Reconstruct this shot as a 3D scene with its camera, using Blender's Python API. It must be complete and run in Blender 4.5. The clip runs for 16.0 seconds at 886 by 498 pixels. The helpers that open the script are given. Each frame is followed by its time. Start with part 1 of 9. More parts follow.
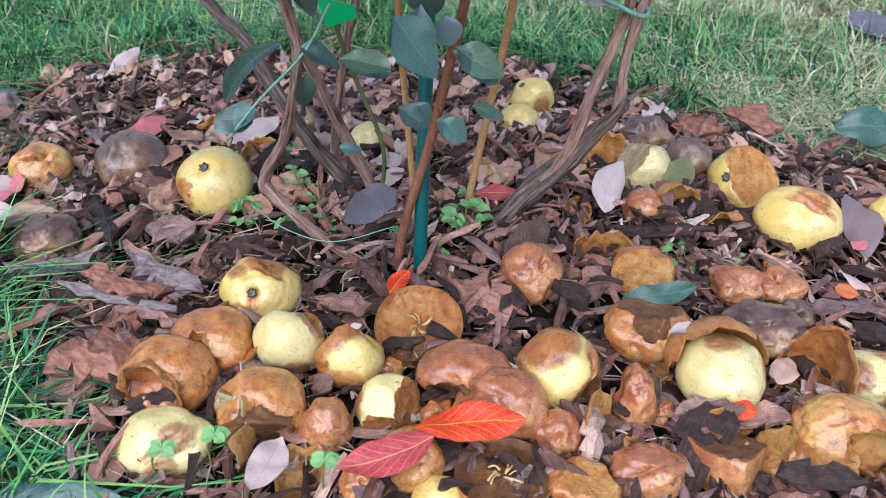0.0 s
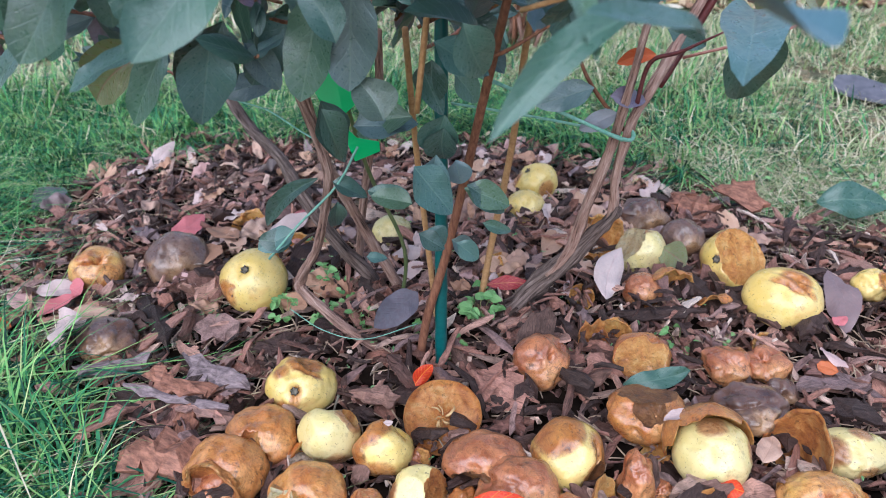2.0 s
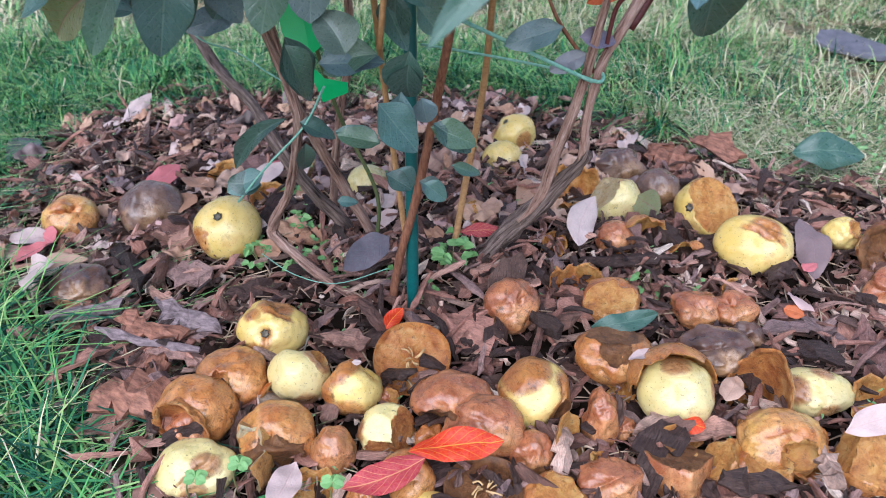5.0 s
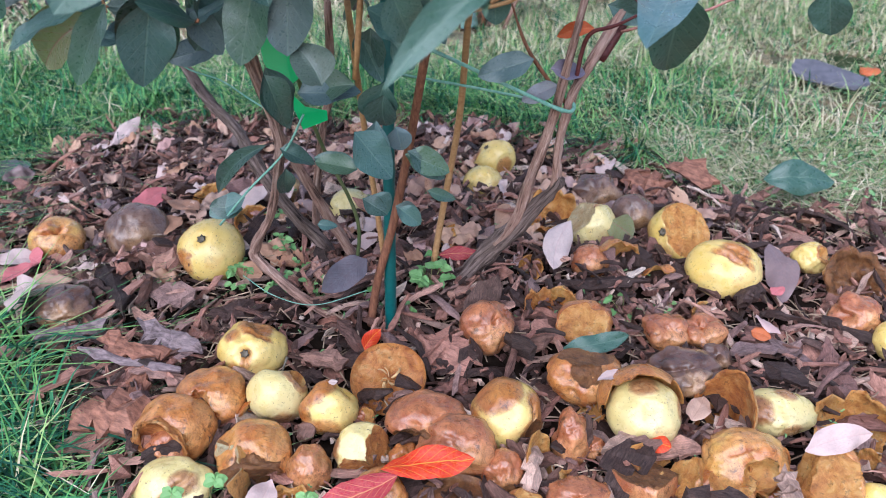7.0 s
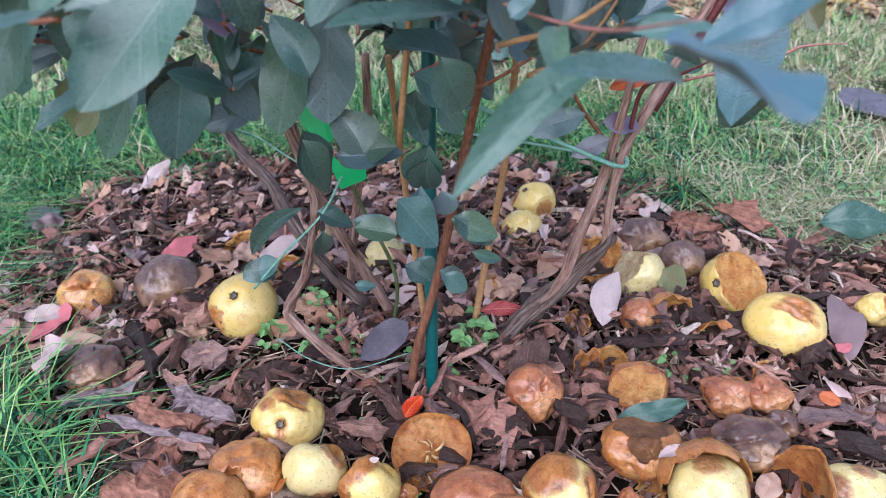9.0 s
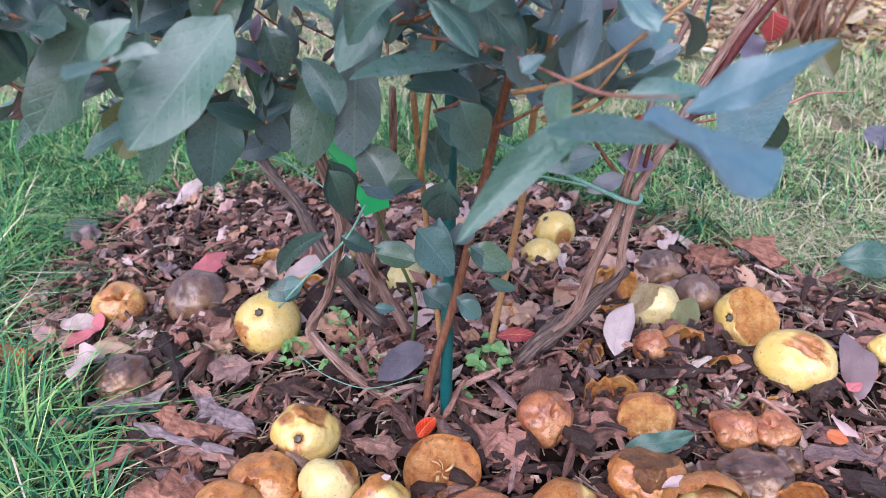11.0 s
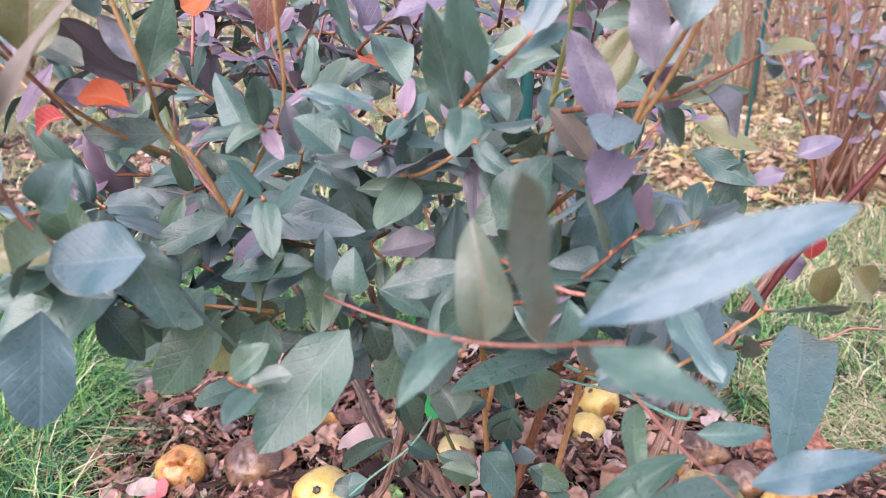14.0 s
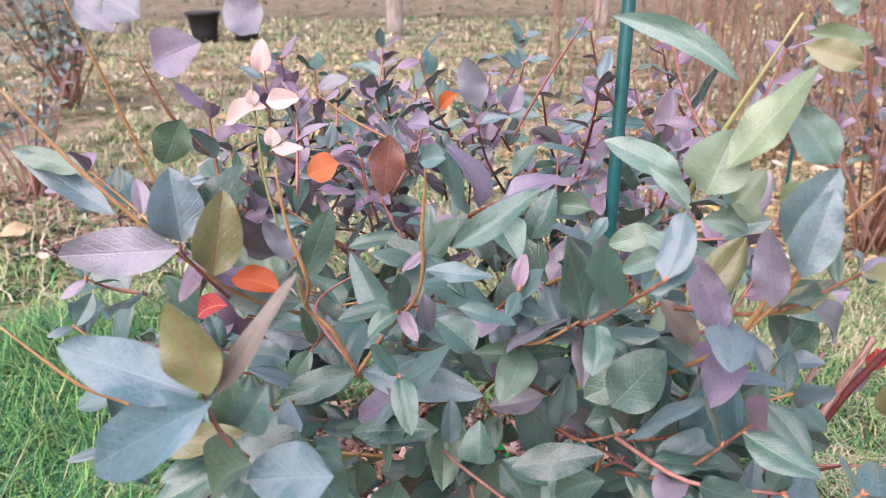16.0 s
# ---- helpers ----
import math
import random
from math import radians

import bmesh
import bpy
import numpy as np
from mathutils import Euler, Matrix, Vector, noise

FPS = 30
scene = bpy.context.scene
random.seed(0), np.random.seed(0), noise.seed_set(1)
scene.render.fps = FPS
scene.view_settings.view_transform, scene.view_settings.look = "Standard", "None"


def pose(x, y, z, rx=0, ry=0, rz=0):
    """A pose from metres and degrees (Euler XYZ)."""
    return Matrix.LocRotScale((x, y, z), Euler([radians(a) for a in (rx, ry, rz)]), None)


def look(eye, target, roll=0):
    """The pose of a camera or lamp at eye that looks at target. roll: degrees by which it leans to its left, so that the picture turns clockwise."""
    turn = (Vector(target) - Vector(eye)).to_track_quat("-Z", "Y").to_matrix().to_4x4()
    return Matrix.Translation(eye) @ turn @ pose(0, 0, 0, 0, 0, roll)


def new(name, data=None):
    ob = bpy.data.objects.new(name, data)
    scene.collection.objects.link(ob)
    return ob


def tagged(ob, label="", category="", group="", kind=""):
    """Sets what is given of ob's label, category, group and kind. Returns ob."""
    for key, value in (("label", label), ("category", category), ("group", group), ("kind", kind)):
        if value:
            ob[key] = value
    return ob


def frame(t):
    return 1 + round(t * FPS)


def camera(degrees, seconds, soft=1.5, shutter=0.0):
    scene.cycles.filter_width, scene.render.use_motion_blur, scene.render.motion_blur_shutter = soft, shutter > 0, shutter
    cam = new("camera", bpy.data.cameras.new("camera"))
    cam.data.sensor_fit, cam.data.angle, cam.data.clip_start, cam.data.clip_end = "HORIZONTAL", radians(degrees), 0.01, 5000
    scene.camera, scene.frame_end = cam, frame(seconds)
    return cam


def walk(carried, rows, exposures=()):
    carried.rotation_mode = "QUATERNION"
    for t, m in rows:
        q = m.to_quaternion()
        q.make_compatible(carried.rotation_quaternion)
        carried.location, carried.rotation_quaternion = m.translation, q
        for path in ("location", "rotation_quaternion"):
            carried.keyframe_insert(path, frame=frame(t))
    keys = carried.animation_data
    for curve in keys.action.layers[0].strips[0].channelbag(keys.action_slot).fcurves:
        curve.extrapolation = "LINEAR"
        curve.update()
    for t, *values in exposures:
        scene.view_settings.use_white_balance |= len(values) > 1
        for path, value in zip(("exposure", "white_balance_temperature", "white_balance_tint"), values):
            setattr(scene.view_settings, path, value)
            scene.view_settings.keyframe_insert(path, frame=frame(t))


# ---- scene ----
cam = camera(61.3, 16.0, 0.6)
cam.data.dof.use_dof, cam.data.dof.focus_distance, cam.data.dof.aperture_fstop = True, 0.63, 10.5
PATH = [
    (0, (0.027, 0.018, 0.414), (-0.038, 1.676, -0.702), 0.6),
    (0.5, (0.032, 0.011, 0.449), (-0.04, 1.683, -0.645), 0.2),
    (1, (0.032, 0.01, 0.468), (-0.048, 1.699, -0.6), -0.1),
    (1.5, (0.029, 0.0, 0.478), (-0.067, 1.701, -0.568), -1.0),
    (2, (0.027, -0.017, 0.508), (-0.079, 1.687, -0.533), -2.1),
    (2.5, (0.031, -0.036, 0.515), (-0.084, 1.659, -0.54), -2.9),
    (3, (0.028, -0.033, 0.501), (-0.074, 1.641, -0.588), -3.0),
    (3.5, (0.041, -0.025, 0.495), (-0.052, 1.629, -0.626), -2.7),
    (6, (0.052, -0.031, 0.489), (-0.021, 1.637, -0.612), -1.0),
    (6.5, (0.061, -0.033, 0.495), (-0.003, 1.646, -0.59), -0.8),
    (7, (0.062, -0.044, 0.502), (0.0, 1.645, -0.567), -1.0),
    (7.5, (0.053, -0.026, 0.496), (-0.025, 1.671, -0.561), -1.7),
    (8, (0.043, -0.001, 0.492), (-0.057, 1.699, -0.556), -2.4),
    (8.5, (0.042, 0.01, 0.504), (-0.079, 1.714, -0.536), -2.8),
    (9, (0.043, 0.009, 0.516), (-0.085, 1.72, -0.511), -2.6),
    (11.5, (0.053, -0.011, 0.547), (-0.168, 1.733, -0.408), -1.4),
    (12, (0.052, -0.006, 0.565), (-0.19, 1.754, -0.353), -1.0),
    (12.5, (0.043, 0.01, 0.584), (-0.214, 1.786, -0.299), -0.7),
    (13, (0.037, 0.008, 0.602), (-0.236, 1.801, -0.244), -0.9),
    (13.5, (0.029, -0.003, 0.63), (-0.254, 1.81, -0.166), -1.0),
    (14, (0.024, -0.014, 0.651), (-0.259, 1.82, -0.094), -0.9),
    (14.5, (0.017, -0.024, 0.677), (-0.253, 1.822, -0.044), -0.8),
    (15, (0.018, -0.028, 0.697), (-0.271, 1.816, -0.022), -1.0),
    (15.5, (0.002, -0.032, 0.729), (-0.315, 1.815, 0.03), -1.1),
    (16, (-0.033, -0.032, 0.76), (-0.378, 1.811, 0.064), -1.1),
]
walk(cam, [(t, look(eye, target, roll)) for t, eye, target, roll in PATH],
     exposures=[(0.0, 0.93, 5750, 14), (9.0, 0.98, 5750, 20), (11.5, 1.15, 6050, 29), (13.5, 1.36, 6700, 33), (16.0, 1.24, 6900, 31)])

# ---- world and light: a bright overcast autumn day ----
world = bpy.data.worlds.new("overcast_sky")
scene.world = world
world.use_nodes = True
wt = world.node_tree
sky = wt.nodes.new("ShaderNodeTexSky")
sky.sky_type = "NISHITA"
sky.sun_disc = False
sky.sun_elevation = radians(38)
sky.sun_rotation = radians(200)
sky.air_density, sky.dust_density, sky.ozone_density = 1.3, 1.0, 2.0
wt.links.new(sky.outputs[0], wt.nodes["Background"].inputs[0])
wt.nodes["Background"].inputs[1].default_value = 0.088

sun = new("sun", bpy.data.lights.new("sun", "SUN"))
sun.data.energy, sun.data.angle, sun.data.color = 2.65, radians(85), (1.0, 0.985, 0.98)
sun.matrix_world = look((-0.75, -1.6, 3.1), (0, 0.5, 0))


# ---- small tools ----
def part(name, bm, material, parent=None, label="", smooth=True):
    me = bpy.data.meshes.new(name)
    bm.to_mesh(me)
    bm.free()
    for m in material if isinstance(material, (list, tuple)) else [material]:
        me.materials.append(m)
    if smooth:
        me.polygons.foreach_set("use_smooth", [True] * len(me.polygons))
    ob = new(name, me)
    ob.parent = parent
    if label:
        tagged(ob, label)
    return ob


def piece(name, me, parent, m):
    ob = new(name, me)
    ob.parent = parent
    ob.matrix_basis = m
    return ob


def thing(name, at, label, category, group="", kind=""):
    ob = new(name)
    ob.empty_display_size = 0.02
    ob.location = at
    return tagged(ob, label, category, group, kind)


def mesh_from(name, verts, faces, materials, smooth=True, uvs=None, mat_index=None):
    me = bpy.data.meshes.new(name)
    me.from_pydata([tuple(v) for v in verts], [], faces)
    for m in materials:
        me.materials.append(m)
    if uvs is not None:
        layer = me.uv_layers.new(name="UVMap")
        idx = np.empty(len(me.loops), dtype=np.int32)
        me.loops.foreach_get("vertex_index", idx)
        layer.data.foreach_set("uv", np.asarray(uvs, dtype=np.float32)[idx].ravel())
    if mat_index is not None:
        me.polygons.foreach_set("material_index", mat_index)
    if smooth:
        me.polygons.foreach_set("use_smooth", [True] * len(me.polygons))
    return me


def fbm(p, scale, octaves=3):
    return noise.fractal(Vector(p) * scale, 1.0, 2.0, octaves)


def aim(origin, y_axis, normal):
    """A pose whose +Y runs along y_axis and whose +Z leans to normal."""
    y = Vector(y_axis).normalized()
    x = y.cross(Vector(normal))
    if x.length < 1e-4:
        x = y.orthogonal()
    x.normalize()
    z = x.cross(y)
    m = Matrix((x, y, z)).transposed().to_4x4()
    return Matrix.Translation(origin) @ m


def smooth_line(points, steps=6):
    """Catmull-Rom through the points (x, y, z, radius)."""
    p = [np.array(q, dtype=float) for q in points]
    p = [2 * p[0] - p[1]] + p + [2 * p[-1] - p[-2]]
    out = []
    for i in range(1, len(p) - 2):
        for k in range(steps):
            t = k / steps
            a, b, c, d = p[i - 1], p[i], p[i + 1], p[i + 2]
            out.append(0.5 * (2 * b + (c - a) * t + (2 * a - 5 * b + 4 * c - d) * t * t + (3 * b - a - 3 * c + d) * t ** 3))
    out.append(p[-2])
    return out


def tube(points, sides=8, steps=6, rough=0.0, seed=0.0):
    """Verts and faces of a tapering tube along the points."""
    line = smooth_line(points, steps)
    verts, faces = [], []
    ref = Vector((0.3, 0.9, 0.1))
    for i, q in enumerate(line):
        a = line[max(i - 1, 0)][:3]
        b = line[min(i + 1, len(line) - 1)][:3]
        d = Vector(b - a).normalized()
        u = d.cross(ref)
        if u.length < 1e-3:
            u = d.orthogonal()
        u.normalize()
        w = d.cross(u)
        for s in range(sides):
            ang = 2 * math.pi * s / sides
            r = max(q[3], 0.0002)
            if rough:
                r *= 1 + rough * noise.noise(Vector((math.cos(ang) * 1.3, math.sin(ang) * 1.3, i * 0.35 + seed))) + rough * 0.8 * noise.noise(Vector((math.cos(ang) * 4, math.sin(ang) * 4, i * 0.12 + seed)))
            verts.append(Vector(q[:3]) + (u * math.cos(ang) + w * math.sin(ang)) * r)
    n = len(line)
    for i in range(n - 1):
        for s in range(sides):
            t = (s + 1) % sides
            faces.append((i * sides + s, i * sides + t, (i + 1) * sides + t, (i + 1) * sides + s))
    faces.append(tuple(range(sides))[::-1])
    faces.append(tuple((n - 1) * sides + s for s in range(sides)))
    return verts, faces


# ---- materials ----
class Nodes:
    def __init__(self, name):
        self.mat = bpy.data.materials.new(name)
        self.mat.use_nodes = True
        self.t = self.mat.node_tree
        self.bsdf = self.t.nodes["Principled BSDF"]
        self.coords = self.t.nodes.new("ShaderNodeTexCoord")

    def node(self, kind, **values):
        n = self.t.nodes.new(kind)
        for k, v in values.items():
            n.inputs[k.replace("_", " ")].default_value = v
        return n

    def link(self, a, b):
        self.t.links.new(a, b)

    def noise(self, scale, detail=4.0, rough=0.6, space="Object", stretch=None, distortion=0.0):
        n = self.node("ShaderNodeTexNoise", Scale=scale, Detail=detail, Roughness=rough, Distortion=distortion)
        src = self.coords.outputs[space]
        if stretch:
            m = self.node("ShaderNodeMapping", Scale=stretch)
            self.link(src, m.inputs["Vector"])
            src = m.outputs[0]
        self.link(src, n.inputs["Vector"])
        return n.outputs["Fac"]

    def ramp(self, fac, stops):
        n = self.t.nodes.new("ShaderNodeValToRGB")
        el = n.color_ramp.elements
        while len(el) < len(stops):
            el.new(0.5)
        for e, (pos, col) in zip(el, stops):
            e.position = pos
            e.color = (*col, 1) if len(col) == 3 else col
        self.link(fac, n.inputs[0])
        return n.outputs[0]

    def mix(self, fac, a, b, blend="MIX"):
        n = self.t.nodes.new("ShaderNodeMix")
        n.data_type, n.blend_type = "RGBA", blend
        for sock, v in ((n.inputs[0], fac), (n.inputs[6], a), (n.inputs[7], b)):
            if hasattr(v, "is_linked"):
                self.link(v, sock)
            else:
                sock.default_value = (*v, 1) if isinstance(v, tuple) else v
        return n.outputs[2]

    def math(self, op, a, b=0.0, clamp=False):
        n = self.t.nodes.new("ShaderNodeMath")
        n.operation, n.use_clamp = op, clamp
        for sock, v in zip(n.inputs, (a, b)):
            if hasattr(v, "is_linked"):
                self.link(v, sock)
            else:
                sock.default_value = v
        return n.outputs[0]

    def attr(self, name):
        n = self.t.nodes.new("ShaderNodeAttribute")
        n.attribute_name = name
        return n.outputs["Fac"]

    def island(self):
        return self.t.nodes.new("ShaderNodeNewGeometry").outputs["Random Per Island"]

    def object_random(self):
        return self.t.nodes.new("ShaderNodeObjectInfo").outputs["Random"]

    def wet(self, weight, scale, coat):
        """Light that seeps into soft fruit, and a moist film."""
        b = self.bsdf.inputs
        b["Subsurface Weight"].default_value, b["Subsurface Scale"].default_value = weight, scale
        b["Subsurface Radius"].default_value = (1.0, 0.45, 0.2)
        b["Coat Weight"].default_value, b["Coat Roughness"].default_value = coat, 0.22

    def done(self, colour, rough=0.6, bump=None, strength=0.3, distance=0.001, spec=0.5):
        if hasattr(colour, "is_linked"):
            self.link(colour, self.bsdf.inputs["Base Color"])
        else:
            self.bsdf.inputs["Base Color"].default_value = (*colour, 1)
        if hasattr(rough, "is_linked"):
            self.link(rough, self.bsdf.inputs["Roughness"])
        else:
            self.bsdf.inputs["Roughness"].default_value = rough
        self.bsdf.inputs["Specular IOR Level"].default_value = spec
        if bump is not None:
            b = self.node("ShaderNodeBump", Strength=strength, Distance=distance)
            self.link(bump, b.inputs["Height"])
            self.link(b.outputs[0], self.bsdf.inputs["Normal"])
        return self.mat


def soil_material():
    n = Nodes("dark_soil")
    c = n.ramp(n.noise(60, 6), [(0.3, (0.012, 0.008, 0.006)), (0.7, (0.05, 0.034, 0.026))])
    return n.done(c, 0.9, n.noise(220, 5), 0.8, 0.004, 0.2)


def chip_material(random_out):
    """Torn bark: fibres along each chip, cracks, and a colour of its own from near black to pale pinkish tan; the
    near-black share also paints in shaded gaps between chips.
    """
    n = Nodes("bark_chip_" + random_out)
    r = n.island() if random_out == "island" else n.object_random()
    base = n.ramp(r, [(0.0, (0.008, 0.004, 0.003)), (0.16, (0.04, 0.016, 0.012)), (0.26, (0.5, 0.225, 0.16)), (0.33, (0.018, 0.008, 0.006)), (0.41, (0.034, 0.014, 0.011)), (0.5, (0.58, 0.28, 0.205)),
                      (0.58, (0.24, 0.1, 0.076)), (0.67, (0.32, 0.215, 0.205)), (0.76, (0.68, 0.37, 0.275)), (0.83, (0.03, 0.0125, 0.01)), (0.89, (0.065, 0.028, 0.021)), (0.95, (0.8, 0.53, 0.41)), (1.0, (0.9, 0.74, 0.62))])
    fibre = n.noise(700, 6, 0.75, "UV", (0.25, 1, 1), 0.8)
    crack = n.noise(330, 4, 0.7, "UV", (0.2, 1, 1), 0.6)
    blotch = n.noise(75, 5, 0.65)
    c = n.mix(n.ramp(fibre, [(0.42, (1, 1, 1)), (0.62, (0, 0, 0))]), n.mix(0.08, base, (0.8, 0.5, 0.4)), n.mix(0.35, base, (0.02, 0.011, 0.009)))
    c = n.mix(n.ramp(crack, [(0.3, (0.85, 0.85, 0.85)), (0.4, (0, 0, 0))]), c, (0.014, 0.009, 0.007))
    c = n.mix(n.math("MULTIPLY", n.ramp(blotch, [(0.5, (0, 0, 0)), (0.62, (1, 1, 1))]), 0.6), c, n.mix(0.75, c, (0.03, 0.016, 0.012)))
    relief = n.math("ADD", n.math("MULTIPLY", fibre, 0.4), crack)
    return n.done(c, n.ramp(blotch, [(0.35, (0.36,) * 3), (0.65, (0.7,) * 3)]), relief, 0.9, 0.003, 0.4)


def blade_material(name, stops):
    n = Nodes(name)
    c = n.ramp(n.island(), stops)
    return n.done(c, 0.55, None, spec=0.14)


def leaf_material(name, stops, rough=0.32, vein=(0.22, 0.32, 0.24), vein_amount=0.26, blemish=(0.1, 0.05, 0.02), blemish_amount=0.16, source="object", spec=0.7, bloom=0.14):
    """Leaf colour by a random value, a pale midrib and side ribs along UV, blotches and a wavy relief."""
    n = Nodes(name)
    r = n.object_random() if source == "object" else n.island()
    base = n.ramp(r, stops)
    uv = n.t.nodes.new("ShaderNodeSeparateXYZ")
    n.link(n.coords.outputs["UV"], uv.inputs[0])
    u, v = uv.outputs[0], uv.outputs[1]
    off = n.math("ABSOLUTE", n.math("SUBTRACT", v, 0.5))
    mid = n.ramp(off, [(0.008, (1, 1, 1)), (0.03, (0, 0, 0))])
    slant = n.math("SUBTRACT", n.math("MULTIPLY", u, 7.0), n.math("MULTIPLY", n.math("POWER", off, 0.8), 4.0))
    ribs = n.math("PINGPONG", slant, 0.5)
    rib = n.math("MULTIPLY", n.ramp(ribs, [(0.02, (1, 1, 1)), (0.09, (0, 0, 0))]), 0.6)
    net = n.t.nodes.new("ShaderNodeTexVoronoi")
    net.feature = "DISTANCE_TO_EDGE"
    net.inputs["Scale"].default_value = 17.0
    cell = n.node("ShaderNodeMapping", Scale=(1.0, 0.55, 1.0))
    n.link(n.coords.outputs["UV"], cell.inputs["Vector"])
    n.link(cell.outputs[0], net.inputs["Vector"])
    quilt = n.ramp(net.outputs[0], [(0.0, (0, 0, 0)), (0.22, (1, 1, 1))])
    mesh_vein = n.math("MULTIPLY", n.math("SUBTRACT", 1.0, quilt), 0.15)
    fac = n.math("MULTIPLY", n.math("MAXIMUM", n.math("MAXIMUM", mid, rib), mesh_vein), vein_amount)
    blot = n.noise(60, 5, 0.65)
    tone = n.noise(28, 3, 0.5)
    c = n.mix(n.math("MULTIPLY", n.ramp(tone, [(0.35, (0, 0, 0)), (0.7, (1, 1, 1))]), 0.5), base, n.mix(0.25, base, (0.08, 0.15, 0.16)))
    c = n.mix(fac, c, vein)
    c = n.mix(n.math("MULTIPLY", n.ramp(blot, [(0.62, (0, 0, 0)), (0.7, (1, 1, 1))]), blemish_amount), c, blemish)
    # waxy film; its pale blue also paints in some of the sky's sheen
    wax_sheen = n.ramp(n.noise(17, 4, 0.6), [(0.42, (0, 0, 0)), (0.7, (1, 1, 1))])
    c = n.mix(n.math("MULTIPLY", wax_sheen, bloom), c, (0.26, 0.33, 0.38))
    b = n.bsdf.inputs
    b["Sheen Weight"].default_value, b["Sheen Roughness"].default_value = bloom * 0.4, 0.45
    b["Coat Weight"].default_value, b["Coat Roughness"].default_value = min(0.25, bloom * 1.6), 0.2
    b["Sheen Tint"].default_value = (0.72, 0.84, 1.0, 1.0)
    groove = n.math("SUBTRACT", n.math("MULTIPLY", quilt, 0.35), n.math("ADD", n.math("MULTIPLY", mid, 1.2), n.math("MULTIPLY", rib, 0.9)))
    relief = n.math("ADD", groove, n.math("MULTIPLY", n.noise(70, 4, 0.6), 0.7))
    rg = n.ramp(tone, [(0.3, (rough - 0.08,) * 3), (0.7, (rough + 0.16,) * 3)])
    return n.done(c, rg, relief, 0.26, 0.0014, spec)


def skin_material(name, fresh, fresh2, rot, rot2):
    """Apple skin: fresh colour, with brown rot where the vertex value 'rot' says so."""
    n = Nodes(name)
    fine = n.noise(60, 5, 0.65)
    spots = n.noise(420, 2, 0.5)
    f = n.mix(n.ramp(n.noise(22, 3), [(0.35, (0, 0, 0)), (0.65, (1, 1, 1))]), fresh, fresh2)
    f = n.mix(n.math("MULTIPLY", n.ramp(spots, [(0.66, (0, 0, 0)), (0.72, (1, 1, 1))]), 0.35), f, (0.22, 0.13, 0.04))
    bruise = n.ramp(n.noise(24, 4, 0.6, distortion=0.5), [(0.56, (0, 0, 0)), (0.7, (1, 1, 1))])
    f = n.mix(n.math("MULTIPLY", bruise, 0.5), f, rot2)
    r = n.mix(n.ramp(n.noise(34, 5, 0.6), [(0.38, (0, 0, 0)), (0.62, (1, 1, 1))]), rot, rot2)
    r = n.mix(n.math("MULTIPLY", n.ramp(n.noise(130, 6, 0.75), [(0.56, (0, 0, 0)), (0.7, (1, 1, 1))]), 0.35), r, (0.1, 0.045, 0.02))
    edge = n.math("ADD", n.attr("rot"), n.math("MULTIPLY", n.math("SUBTRACT", n.noise(26, 5, 0.6), 0.5), 1.1))
    fac = n.ramp(edge, [(0.24, (0, 0, 0)), (0.5, (0.75, 0.75, 0.75)), (0.72, (1, 1, 1))])
    c = n.mix(fac, f, r)
    mott = n.ramp(n.noise(190, 5, 0.7), [(0.4, (0, 0, 0)), (0.6, (1, 1, 1))])
    c = n.mix(n.math("MULTIPLY", n.math("MULTIPLY", mott, fac), 0.3), c, n.mix(0.55, c, (0.12, 0.045, 0.02)))
    stain = n.ramp(n.noise(30, 6, 0.7, distortion=0.8), [(0.52, (0, 0, 0)), (0.66, (1, 1, 1))])
    c = n.mix(n.math("MULTIPLY", n.math("MULTIPLY", stain, fac), 0.45), c, (0.2, 0.075, 0.025))
    pale = n.ramp(n.noise(16, 4, 0.6), [(0.5, (0, 0, 0)), (0.72, (1, 1, 1))])
    c = n.mix(n.math("MULTIPLY", n.math("MULTIPLY", pale, fac), 0.4), c, (0.8, 0.5, 0.2))
    dirt = n.ramp(n.noise(95, 6, 0.75), [(0.57, (0, 0, 0)), (0.65, (1, 1, 1))])
    c = n.mix(n.math("MULTIPLY", dirt, n.math("ADD", 0.25, n.math("MULTIPLY", fac, 0.5))), c, (0.035, 0.02, 0.013))
    crumb = n.ramp(n.noise(330, 4, 0.7), [(0.63, (0, 0, 0)), (0.67, (1, 1, 1))])
    c = n.mix(n.math("MULTIPLY", crumb, 0.7), c, (0.05, 0.025, 0.014))
    streak = n.ramp(n.noise(45, 6, 0.75, distortion=1.6), [(0.47, (0, 0, 0)), (0.5, (1, 1, 1)), (0.53, (0, 0, 0))])
    c = n.mix(n.math("MULTIPLY", n.math("MULTIPLY", streak, fac), 0.55), c, (0.14, 0.05, 0.02))
    rough = n.ramp(n.noise(80, 4), [(0.35, (0.22,) * 3), (0.65, (0.48,) * 3)])
    folds = n.noise(75, 3, 0.5, distortion=0.4)
    relief = n.math("ADD", n.math("MULTIPLY", folds, n.math("ADD", 0.3, fac)), n.math("MULTIPLY", fine, 0.6))
    n.wet(0.06, 0.004, 0.55)
    return n.done(c, rough, relief, 0.75, 0.0025, 0.5)


